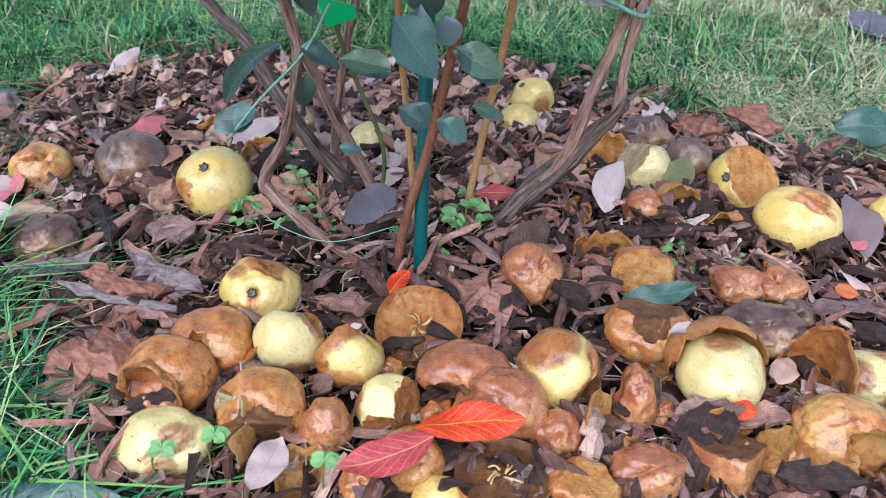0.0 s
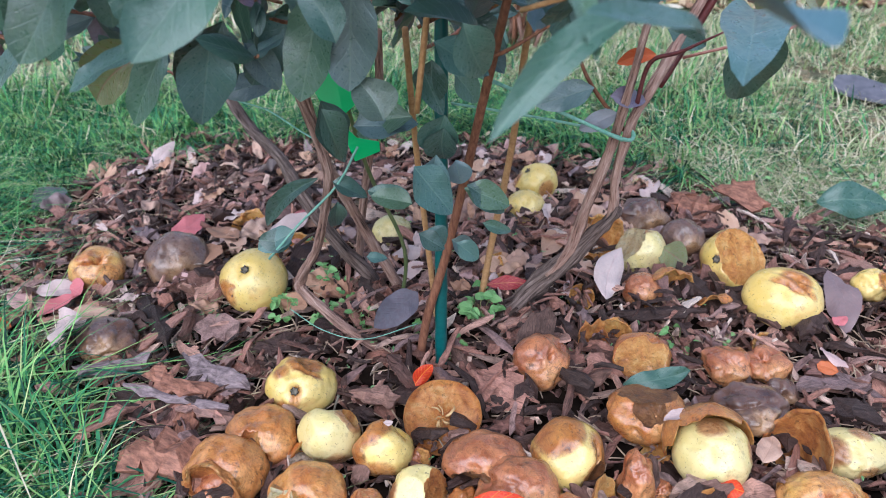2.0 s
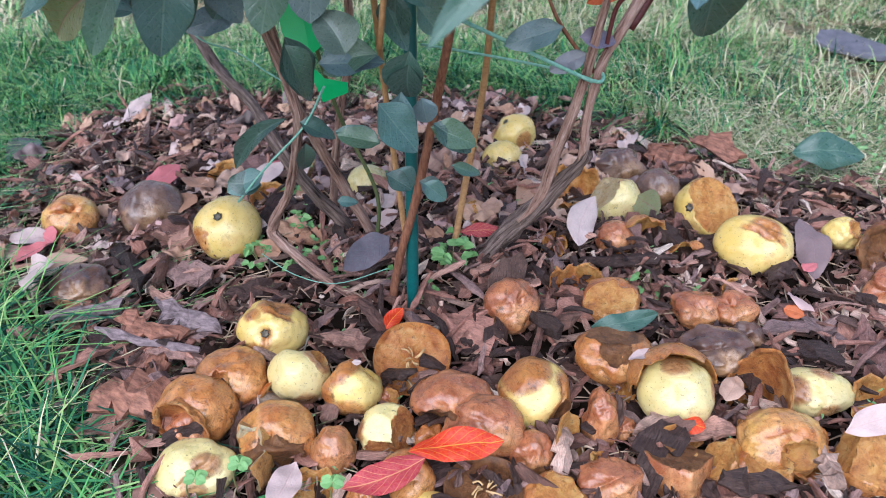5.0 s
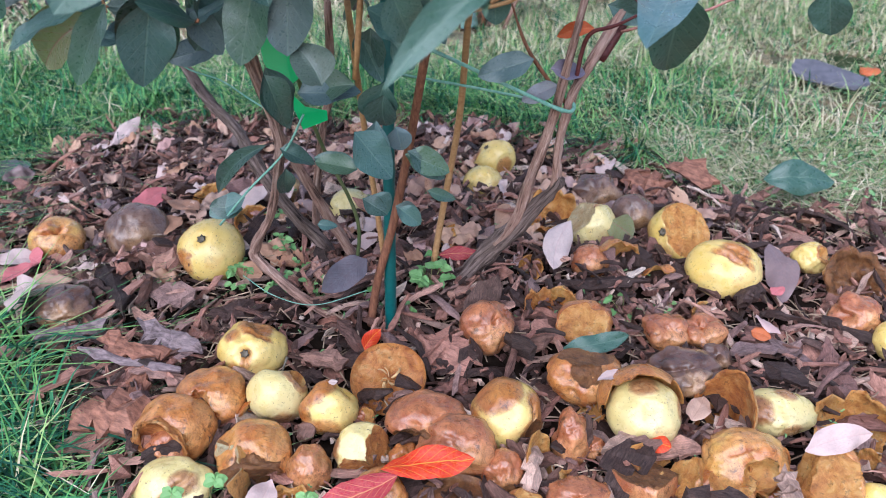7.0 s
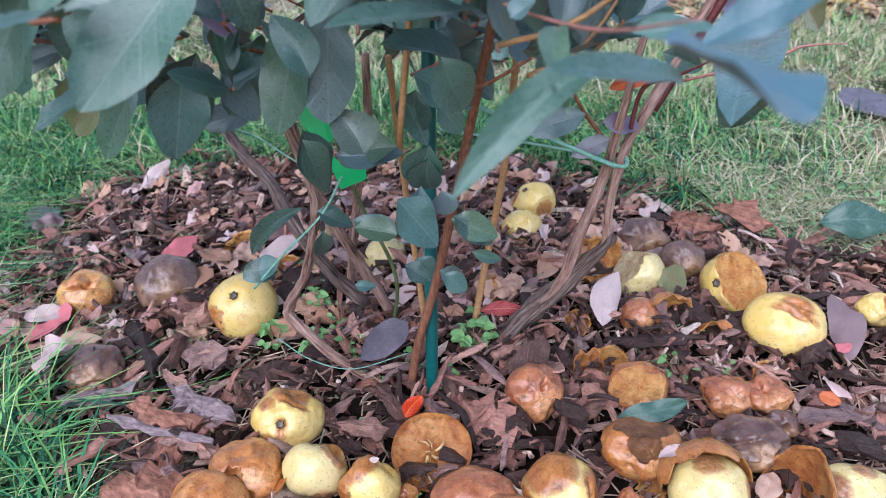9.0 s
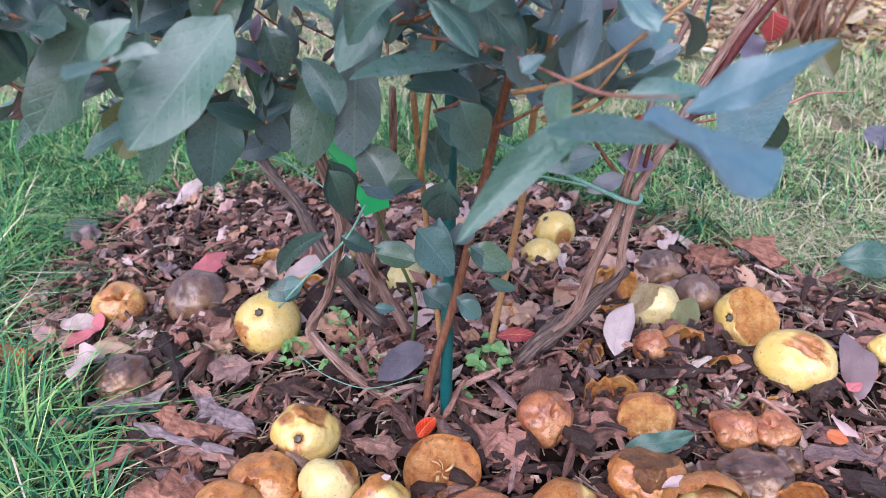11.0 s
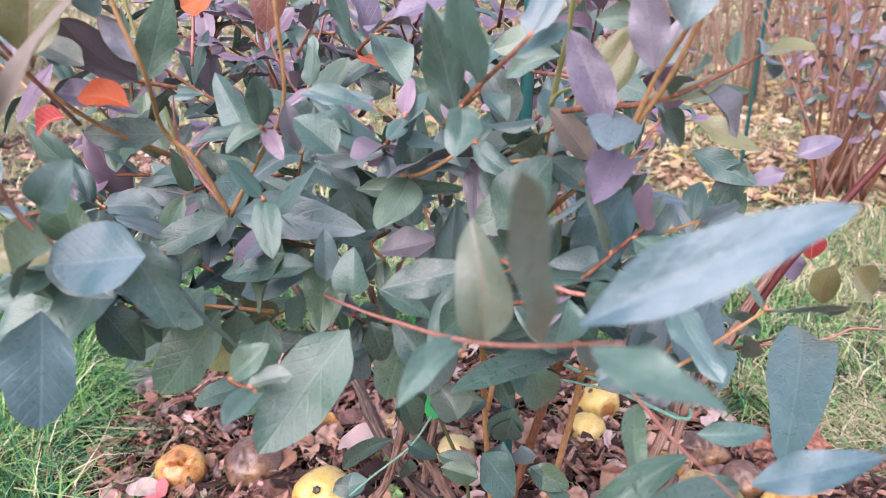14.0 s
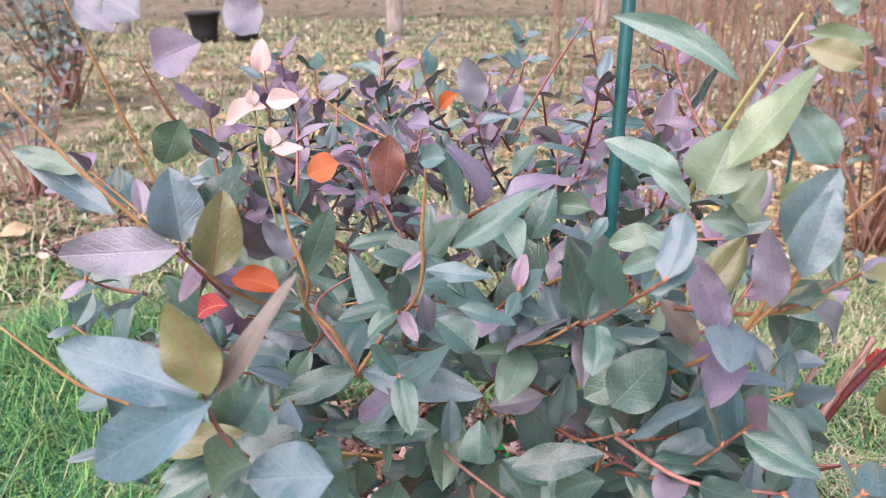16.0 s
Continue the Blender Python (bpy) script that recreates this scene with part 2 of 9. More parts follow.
def flesh_material(name, stops, gloss=0.55):
    n = Nodes(name)
    c = n.ramp(n.noise(75, 7, 0.72, distortion=0.6), stops)
    dark = n.ramp(n.noise(170, 6, 0.75), [(0.56, (0, 0, 0)), (0.68, (1, 1, 1))])
    c = n.mix(n.math("MULTIPLY", dark, 0.65), c, (0.075, 0.03, 0.015))
    n.wet(0.12, 0.004, 0.25)
    return n.done(c, gloss, n.noise(200, 7, 0.8), 1.0, 0.006, 0.45)


def plain_material(name, a, b, scale=60, rough=0.5, bump=0.3, spec=0.5, stretch=None):
    n = Nodes(name)
    f = n.noise(scale, 5, 0.65, stretch=stretch)
    c = n.ramp(f, [(0.3, a), (0.7, b)])
    return n.done(c, rough, f, bump, 0.0012, spec)


def bark_material(name, crack, body, ridge):
    """Lengthwise stringy bark: dark cracks, brown body and pale worn ridges."""
    n = Nodes(name)
    coarse = n.noise(260, 4, 0.65, "UV", (0.11, 1, 1), 0.5)
    fine = n.noise(1000, 5, 0.75, "UV", (0.08, 1, 1))
    patch = n.noise(35, 4, 0.6)
    h = n.math("ADD", n.math("MULTIPLY", coarse, 0.65), n.math("MULTIPLY", fine, 0.35))
    c = n.ramp(h, [(0.36, crack), (0.46, body), (0.55, n_mix(body, ridge, 0.35)), (0.66, ridge)])
    c = n.mix(n.math("MULTIPLY", n.ramp(patch, [(0.45, (0, 0, 0)), (0.65, (1, 1, 1))]), 0.5), c, n.mix(0.6, c, crack))
    return n.done(c, 0.8, h, 1.0, 0.004, 0.25)


def n_mix(a, b, k):
    return tuple(p + (q - p) * k for p, q in zip(a, b))


SOIL = soil_material()
CHIP = chip_material("object")
CHIP_STUFF = chip_material("island")
GRASS = blade_material("grass_blade", [(0.0, (0.01, 0.05, 0.03)), (0.22, (0.025, 0.115, 0.068)), (0.44, (0.048, 0.218, 0.09)), (0.62, (0.097, 0.308, 0.088)), (0.77, (0.172, 0.38, 0.115)), (0.9, (0.25, 0.44, 0.14)), (1.0, (0.42, 0.48, 0.22))])
DRY = blade_material("dry_grass", [(0.0, (0.13, 0.24, 0.09)), (0.35, (0.3, 0.34, 0.16)), (0.7, (0.52, 0.46, 0.3)), (1.0, (0.66, 0.58, 0.43))])
GREEN_STOPS = [(0.0, (0.018, 0.052, 0.034)), (0.18, (0.034, 0.094, 0.066)), (0.36, (0.05, 0.128, 0.092)), (0.5, (0.066, 0.13, 0.06)), (0.62, (0.05, 0.13, 0.104)), (0.76, (0.066, 0.15, 0.135)), (0.9, (0.1, 0.16, 0.18)), (1.0, (0.085, 0.125, 0.075))]
LEAF = leaf_material("blueberry_leaf", GREEN_STOPS)
LEAF_STUFF = leaf_material("blueberry_leaf_small", GREEN_STOPS, source="island")
LEAF_DEEP = leaf_material("deep_green_leaf", [(0.0, (0.03, 0.085, 0.055)), (1.0, (0.05, 0.12, 0.08))], bloom=0.04)
# waxy leaves that face the sky, its bluish sheen put into the base colour
LEAF_BLUE = leaf_material("waxy_sky_sheen_leaf", [(0.0, (0.04, 0.115, 0.13)), (1.0, (0.055, 0.13, 0.15))], vein=(0.2, 0.3, 0.33), bloom=0.12)
LEAF_PURPLE = leaf_material("purple_leaf", [(0.0, (0.13, 0.105, 0.155)), (0.5, (0.18, 0.145, 0.21)), (1.0, (0.145, 0.155, 0.175))], vein=(0.3, 0.2, 0.25))
LEAF_PURPLE_STUFF = leaf_material("purple_leaf_small", [(0.0, (0.17, 0.1, 0.14)), (0.5, (0.25, 0.165, 0.235)), (1.0, (0.17, 0.19, 0.19))], vein=(0.3, 0.2, 0.25), source="island")
LEAF_LIME = leaf_material("lime_leaf", [(0.0, (0.085, 0.18, 0.135)), (0.5, (0.12, 0.22, 0.165)), (1.0, (0.19, 0.25, 0.1))], vein=(0.35, 0.42, 0.3))
LEAF_OLIVE = leaf_material("olive_leaf", [(0.0, (0.143, 0.156, 0.046)), (1.0, (0.195, 0.221, 0.078))], vein=(0.25, 0.1, 0.08), vein_amount=0.7)
LEAF_SAGE = leaf_material("sage_green_leaf", [(0.0, (0.085, 0.135, 0.088)), (1.0, (0.115, 0.165, 0.105))], vein=(0.24, 0.12, 0.11), vein_amount=0.5)
LEAF_RED = leaf_material("red_leaf", [(0.0, (0.5, 0.014, 0.006)), (0.5, (0.6, 0.03, 0.008)), (1.0, (0.5, 0.02, 0.006))], vein=(0.75, 0.3, 0.04), vein_amount=0.75, blemish=(0.7, 0.22, 0.02), blemish_amount=0.6, bloom=0.0, spec=0.25)
LEAF_RUST = leaf_material("dark_red_leaf", [(0.0, (0.2, 0.06, 0.035)), (1.0, (0.26, 0.08, 0.04))], vein=(0.4, 0.2, 0.12))
LEAF_ORANGE = leaf_material("orange_leaf", [(0.0, (0.46, 0.075, 0.025)), (1.0, (0.5, 0.15, 0.045))], vein=(0.6, 0.3, 0.12), bloom=0.0, spec=0.25)
LEAF_CRIMSON = leaf_material("crimson_leaf", [(0.0, (0.36, 0.028, 0.05)), (1.0, (0.42, 0.04, 0.055))], vein=(0.65, 0.3, 0.14), vein_amount=0.85, blemish=(0.14, 0.02, 0.05), blemish_amount=0.45, bloom=0.0, spec=0.25)
LEAF_PINK = leaf_material("pale_pink_leaf", [(0.0, (0.5, 0.34, 0.3)), (0.5, (0.6, 0.47, 0.43)), (1.0, (0.48, 0.25, 0.22))], vein=(0.55, 0.3, 0.3), rough=0.55, blemish=(0.25, 0.1, 0.09), bloom=0.0)
LEAF_ROSE = leaf_material("rose_leaf", [(0.0, (0.5, 0.12, 0.12)), (1.0, (0.55, 0.16, 0.17))], vein=(0.6, 0.3, 0.3), rough=0.45, bloom=0.0, spec=0.25)
LEAF_TAN = leaf_material("tan_leaf", [(0.0, (0.36, 0.17, 0.09)), (0.5, (0.52, 0.31, 0.2)), (0.8, (0.56, 0.36, 0.27)), (1.0, (0.24, 0.11, 0.075))], vein=(0.2, 0.1, 0.06), rough=0.6, bloom=0.0)
LEAF_GREY = leaf_material("grey_leaf", [(0.0, (0.14, 0.12, 0.09)), (1.0, (0.2, 0.16, 0.13))], vein=(0.22, 0.22, 0.18), rough=0.6, bloom=0.0)
LEAF_SLATE = leaf_material("slate_leaf", [(0.0, (0.1, 0.085, 0.1)), (1.0, (0.15, 0.115, 0.14))], vein=(0.2, 0.16, 0.17), rough=0.5)
LEAF_MAUVE = leaf_material("mauve_brown_leaf", [(0.0, (0.2, 0.125, 0.12)), (1.0, (0.26, 0.17, 0.165))], vein=(0.28, 0.19, 0.18), rough=0.5, bloom=0.05)
WEED = leaf_material("weed_leaf", [(0.0, (0.1, 0.26, 0.06)), (1.0, (0.2, 0.4, 0.12))], vein=(0.3, 0.5, 0.2), rough=0.45, blemish_amount=0.0, bloom=0.0)
WEED_STUFF = leaf_material("weed_leaf_small", [(0.0, (0.06, 0.17, 0.04)), (1.0, (0.2, 0.38, 0.13))], vein=(0.3, 0.5, 0.2), rough=0.45, blemish_amount=0.0, source="island", bloom=0.0)
YELLOW = skin_material("yellow_apple_skin", (0.71, 0.485, 0.115), (0.75, 0.58, 0.22), (0.36, 0.12, 0.028), (0.56, 0.24, 0.055))
PALE = skin_material("pale_apple_skin", (0.66, 0.53, 0.2), (0.71, 0.6, 0.29), (0.32, 0.14, 0.055), (0.52, 0.29, 0.12))
BROWN = skin_material("brown_apple_skin", (0.74, 0.5, 0.13), (0.8, 0.64, 0.25), (0.33, 0.1, 0.043), (0.6, 0.24, 0.1))
TAN = skin_material("orange_brown_apple_skin", (0.78, 0.52, 0.13), (0.82, 0.64, 0.27), (0.41, 0.125, 0.03), (0.65, 0.28, 0.078))
DARK = skin_material("dark_rotten_apple_skin", (0.3, 0.19, 0.14), (0.36, 0.25, 0.2), (0.07, 0.038, 0.03), (0.22, 0.13, 0.1))
FLESH = flesh_material("rotten_flesh", [(0.28, (0.22, 0.07, 0.015)), (0.4, (0.58, 0.22, 0.045)), (0.54, (0.76, 0.38, 0.1)), (0.7, (0.85, 0.56, 0.23))])
FLESH_RUST = flesh_material("rust_red_flesh", [(0.28, (0.16, 0.045, 0.014)), (0.4, (0.46, 0.14, 0.03)), (0.54, (0.68, 0.28, 0.07)), (0.7, (0.78, 0.46, 0.18))])
FLESH_DARK = flesh_material("dark_rotten_flesh", [(0.3, (0.09, 0.04, 0.018)), (0.5, (0.27, 0.11, 0.035)), (0.7, (0.42, 0.2, 0.075))])
FLESH_PALE = flesh_material("pale_flesh", [(0.3, (0.5, 0.3, 0.12)), (0.5, (0.68, 0.52, 0.28)), (0.7, (0.78, 0.7, 0.45))])
SEED_TAN = plain_material("core_fibre", (0.5, 0.3, 0.12), (0.65, 0.45, 0.22), 120, 0.5)
CALYX = plain_material("dried_calyx", (0.05, 0.045, 0.035), (0.22, 0.19, 0.14), 260, 0.9)
BARK = bark_material("grey_brown_bark", (0.035, 0.02, 0.016), (0.33, 0.19, 0.145), (0.68, 0.49, 0.41))
BARK_DARK = bark_material("dark_cracked_bark", (0.016, 0.011, 0.01), (0.16, 0.112, 0.096), (0.46, 0.35, 0.31))
BARK_RED = plain_material("red_brown_bark", (0.12, 0.042, 0.027), (0.32, 0.145, 0.08), 420, 0.6, 0.6, 0.3, (1, 1, 0.2))
SHOOT_RED = plain_material("red_shoot", (0.28, 0.1, 0.08), (0.46, 0.23, 0.18), 300, 0.45)
SHOOT_OCHRE = plain_material("ochre_shoot", (0.34, 0.17, 0.07), (0.52, 0.31, 0.14), 300, 0.5)
SHOOT_LIME = plain_material("yellow_green_shoot", (0.3, 0.32, 0.11), (0.42, 0.4, 0.18), 50, 0.45)
BUD = plain_material("reddish_bud", (0.42, 0.12, 0.06), (0.62, 0.3, 0.16), 200, 0.45)
SHOOT_DARK = plain_material("dark_red_shoot", (0.075, 0.013, 0.015), (0.16, 0.038, 0.036), 300, 0.45)
SLAB_GREY = plain_material("grey_bark_slab", (0.05, 0.035, 0.035), (0.36, 0.27, 0.27), 260, 0.6, 0.9, 0.35, (0.3, 1, 1))
SLAB_RED = plain_material("reddish_bark_slab", (0.07, 0.025, 0.016), (0.42, 0.19, 0.12), 260, 0.6, 0.9, 0.35, (0.25, 1, 1))
STAKE = plain_material("green_plastic", (0.003, 0.075, 0.075), (0.006, 0.11, 0.105), 200, 0.28, 0.2)
TAG = plain_material("bright_green_plastic", (0.0, 0.36, 0.09), (0.0, 0.42, 0.115), 30, 0.35, 0.05)
TWINE = plain_material("green_twine", (0.1, 0.3, 0.22), (0.28, 0.5, 0.4), 300, 0.55)
SLATE = plain_material("slate", (0.07, 0.07, 0.085), (0.15, 0.145, 0.17), 40, 0.6)


# ---- ground ----
BED = [(-0.64, 0.84), (-0.64, 1.0), (-0.52, 1.12), (-0.42, 1.2), (-0.2, 1.2), (0.06, 1.15), (0.18, 1.08), (0.3, 1.0), (0.41, 0.87), (0.55, 0.85), (0.75, 0.8), (0.85, 0.3),
       (0.3, 0.15), (-0.1, 0.22), (-0.2, 0.33), (-0.25, 0.37), (-0.31, 0.43), (-0.37, 0.5), (-0.44, 0.55), (-0.55, 0.63), (-0.62, 0.75)]


def bed_depth(x, y):
    """Metres inside the edge of the mulched bed (minus: outside)."""
    inside, best = False, 9.0
    for i, (x1, y1) in enumerate(BED):
        x2, y2 = BED[i - 1]
        if (y1 > y) != (y2 > y) and x < (x2 - x1) * (y - y1) / (y2 - y1) + x1:
            inside = not inside
        dx, dy = x2 - x1, y2 - y1
        k = max(0.0, min(1.0, ((x - x1) * dx + (y - y1) * dy) / (dx * dx + dy * dy)))
        best = min(best, math.hypot(x - x1 - k * dx, y - y1 - k * dy))
    best += 0.03 * noise.noise(Vector((x * 9, y * 9, 3.3)))
    return best if inside else -best


def height(x, y):
    """The ground's height: a low mound round the bush on level land."""
    mound = 0.03 * math.exp(-((x + 0.03) ** 2 + (y - 0.68) ** 2) / 0.07)
    near = math.exp(-(x * x + (y - 0.7) ** 2) / 4)
    return mound + near * (0.006 * noise.noise(Vector((x * 7, y * 7, 0))) + 0.01 * noise.noise(Vector((x * 2, y * 2, 5)))) - 0.004


def steps(lo, hi, fine_lo, fine_hi, fine, growth=1.35):
    out = list(np.arange(fine_lo, fine_hi + 1e-6, fine))
    d, v = fine, out[-1]
    while v < hi:
        d *= growth
        v = min(v + d, hi)
        out.append(v)
    d, v = fine, out[0]
    while v > lo:
        d *= growth
        v = max(v - d, lo)
        out.insert(0, v)
    return out


def ground_material():
    n = Nodes("soil_and_turf")
    fine = n.noise(45, 6, 0.7)
    big = n.noise(2.4, 4, 0.6)
    # shade between chips and blades is put into these dark soil and turf colours
    soil = n.ramp(n.noise(60, 6), [(0.3, (0.006, 0.004, 0.003)), (0.7, (0.03, 0.02, 0.015))])
    green = n.ramp(fine, [(0.25, (0.006, 0.014, 0.006)), (0.5, (0.026, 0.046, 0.018)), (0.75, (0.12, 0.12, 0.066))])
    bare = n.ramp(fine, [(0.25, (0.1, 0.08, 0.06)), (0.55, (0.26, 0.22, 0.16)), (0.8, (0.42, 0.37, 0.28))])
    turf = n.mix(n.ramp(n.math("ADD", big, n.math("MULTIPLY", n.attr("far"), 0.11)), [(0.5, (0, 0, 0)), (0.68, (1, 1, 1))]), green, bare)
    litter = n.ramp(n.noise(14, 6, 0.75), [(0.5, (0, 0, 0)), (0.58, (1, 1, 1))])
    turf = n.mix(n.math("MULTIPLY", litter, 0.6), turf, (0.4, 0.28, 0.17))
    c = n.mix(n.attr("bed"), turf, soil)
    return n.done(c, 0.92, n.noise(160, 6, 0.7), 0.8, 0.005, 0.06)


def build_ground():
    xs = steps(-70, 70, -1.0, 1.0, 0.04)
    ys = steps(-70, 90, -0.1, 1.9, 0.04)
    verts = [(x, y, height(x, y)) for y in ys for x in xs]
    w = len(xs)
    faces = [(j * w + i, j * w + i + 1, (j + 1) * w + i + 1, (j + 1) * w + i) for j in range(len(ys) - 1) for i in range(w - 1)]
    me = mesh_from("ground", verts, faces, [ground_material()])
    a = me.attributes.new("bed", "FLOAT", "POINT")
    a.data.foreach_set("value", [max(0.0, min(1.0, 0.5 + bed_depth(x, y) / 0.06)) if abs(x) < 1.2 and -0.2 < y < 2 else 0.0 for x, y, z in verts])
    a = me.attributes.new("far", "FLOAT", "POINT")
    a.data.foreach_set("value", [max(0.0, min(1.0, (y - 1.3) / 0.6)) for x, y, z in verts])
    return tagged(new("ground", me), "dark garden soil and patchy lawn ground", "ground", kind="structure")


build_ground()


# ---- bark mulch ----
def chip_shape(rng, length, width, thick, detail=3):
    """Verts, faces and UVs (metres along the fibres) of one torn, bent bark chip lying along X, hollow across its width."""
    n = rng.randint(detail, detail + 2)
    bend, twist, curl = rng.uniform(-0.35, 0.45), rng.uniform(-0.8, 0.8), rng.uniform(-0.5, 0.9)
    e0, e1 = rng.uniform(0.1, 0.75), rng.uniform(0.1, 0.75)
    o1, o2 = rng.uniform(0, 20), rng.uniform(0, 20)
    verts, faces, uvs = [], [], []
    side = 0.0
    for i in range(n + 1):
        t = i / n
        side += rng.uniform(-0.12, 0.12) * width
        x = (t - 0.5) * length
        taper = min(1.0, e0 + 3.2 * t) * min(1.0, e1 + 3.2 * (1 - t))
        a = width / 2 * taper * rng.uniform(0.4, 1.25)
        b = width / 2 * taper * rng.uniform(0.4, 1.25)
        z = bend * length * (0.25 - (t - 0.5) ** 2) * 1.6 + rng.uniform(-0.06, 0.06) * width
        tw = twist * (t - 0.5)
        h = thick * rng.uniform(0.5, 1.0)
        za, zb = z + a * tw - curl * a * 0.5, z - b * tw - curl * b * 0.5
        l = (x + rng.uniform(-0.3, 0.3) * width, side + a, za)
        r = (x + rng.uniform(-0.3, 0.3) * width, side - b, zb)
        mid = (x, side + (a - b) * 0.3, z + thick * rng.uniform(0.0, 0.8))
        verts += [l, r, (r[0], r[1] * 0.9, zb - h), (l[0], l[1] * 0.9, za - h), mid]
        uvs += [(p[0] + o1, p[1] + o2) for p in (l, r)] + [(r[0] + o1, r[1] - h + o2), (l[0] + o1, l[1] + h + o2), (mid[0] + o1, mid[1] + o2)]
    for i in range(n):
        a, b = i * 5, i * 5 + 5
        faces += [(a, b, b + 4, a + 4), (a + 4, b + 4, b + 1, a + 1), (a + 1, b + 1, b + 2, a + 2), (a + 2, b + 2, b + 3, a + 3), (a + 3, b + 3, b, a)]
    faces += [(0, 4, 1, 2, 3), (n * 5 + 3, n * 5 + 2, n * 5 + 1, n * 5 + 4, n * 5)]
    return verts, faces, uvs


def chip_pose(rng, x, y, lift, steep=0.35):
    return Matrix.Translation((x, y, height(x, y) + lift)) @ Euler((rng.gauss(0, steep), rng.gauss(0, steep * 0.8), rng.uniform(0, 6.283))).to_matrix().to_4x4()


def build_mulch():
    rng = random.Random(11)
    bed = thing("bark_mulch", (0, 0, 0), "bed of reddish-brown shredded bark chips round the bush", "mulch", kind="stuff")
    V, Fc, U = [], [], []
    count = 0
    while count < 13500:
        x, y = rng.uniform(-0.75, 0.9), rng.uniform(0.2, 1.25)
        d = bed_depth(x, y)
        if d < -0.03 or (d < 0.03 and rng.random() < 0.55):
            continue
        heap = noise.noise(Vector((x * 7, y * 7, 9)))
        soil_gap = math.exp(-((x - 0.06) ** 2 + (y - 0.49) ** 2) / 0.0035)
        if rng.random() < 0.7 * soil_gap or rng.random() < -0.9 * heap - 0.1:
            continue
        count += 1
        kind = rng.random()
        if kind < 0.26:  # shredded strips
            L = rng.uniform(0.018, 0.07)
            v, f, u = chip_shape(rng, L, min(0.009, L * rng.uniform(0.07, 0.2)), rng.uniform(0.001, 0.0035), 4)
            steep = 0.45
        elif kind < 0.52:  # flakes
            L = rng.uniform(0.012, 0.042)
            v, f, u = chip_shape(rng, L, L * rng.uniform(0.3, 0.75), rng.uniform(0.001, 0.004), 3)
            steep = 0.62
        else:  # crumbs
            L = rng.uniform(0.004, 0.012)
            v, f, u = chip_shape(rng, L, L * rng.uniform(0.35, 0.9), rng.uniform(0.001, 0.004), 2)
            steep = 0.7
        m = chip_pose(rng, x, y, rng.uniform(-0.003, 0.021) + 0.01 * heap, steep)
        o = len(V)
        V += [m @ Vector(p) for p in v]
        Fc += [tuple(i + o for i in q) for q in f]
        U += u
    litter = new("small_chips", mesh_from("small_chips", V, Fc, [CHIP_STUFF], smooth=False, uvs=U))
    litter.parent = bed
    tagged(litter, "small reddish bark chips", kind="stuff")
    # twig bits and needles
    V, Fc = [], []
    for i in range(3600):
        x, y = rng.uniform(-0.6, 0.8), rng.uniform(0.25, 1.15)
        if bed_depth(x, y) < 0:
            continue
        L = rng.uniform(0.01, 0.045)
        v, f = tube([(-L / 2, 0, 0, 0.0006), (0, rng.uniform(-0.1, 0.1) * L, rng.uniform(0, 0.1) * L, 0.0008), (L / 2, 0, 0, 0.0004)], 4, 2)
        m = chip_pose(rng, x, y, rng.uniform(0.006, 0.015), 0.25)
        o = len(V)
        V += [m @ p for p in v]
        Fc += [tuple(k + o for k in q) for q in f]
    t = new("twig_bits", mesh_from("twig_bits", V, Fc, [plain_material("dry_twig", (0.14, 0.08, 0.05), (0.6, 0.46, 0.32), 40, 0.8)], smooth=False))
    t.parent = bed
    tagged(t, "thin dry twig bits and straw", kind="stuff")
    shapes = []
    for i in range(40):
        L = rng.uniform(0.03, 0.06) if i % 2 else rng.uniform(0.05, 0.09)
        v, f, u = chip_shape(rng, L, L * rng.uniform(0.16, 0.46), rng.uniform(0.002, 0.005), 6)
        shapes.append(mesh_from("bark_chip", v, f, [CHIP], smooth=False, uvs=u))
    count = 0
    while count < 270:
        x, y = rng.uniform(-0.55, 0.75), rng.uniform(0.27, 1.1)
        if bed_depth(x, y) < 0.02 or rng.random() < 0.75 * math.exp(-((x - 0.06) ** 2 + (y - 0.49) ** 2) / 0.004):
            continue
        count += 1
        piece("bark_chip", rng.choice(shapes), bed, chip_pose(rng, x, y, rng.uniform(0.008, 0.022), 0.5))
    return bed


MULCH = build_mulch()


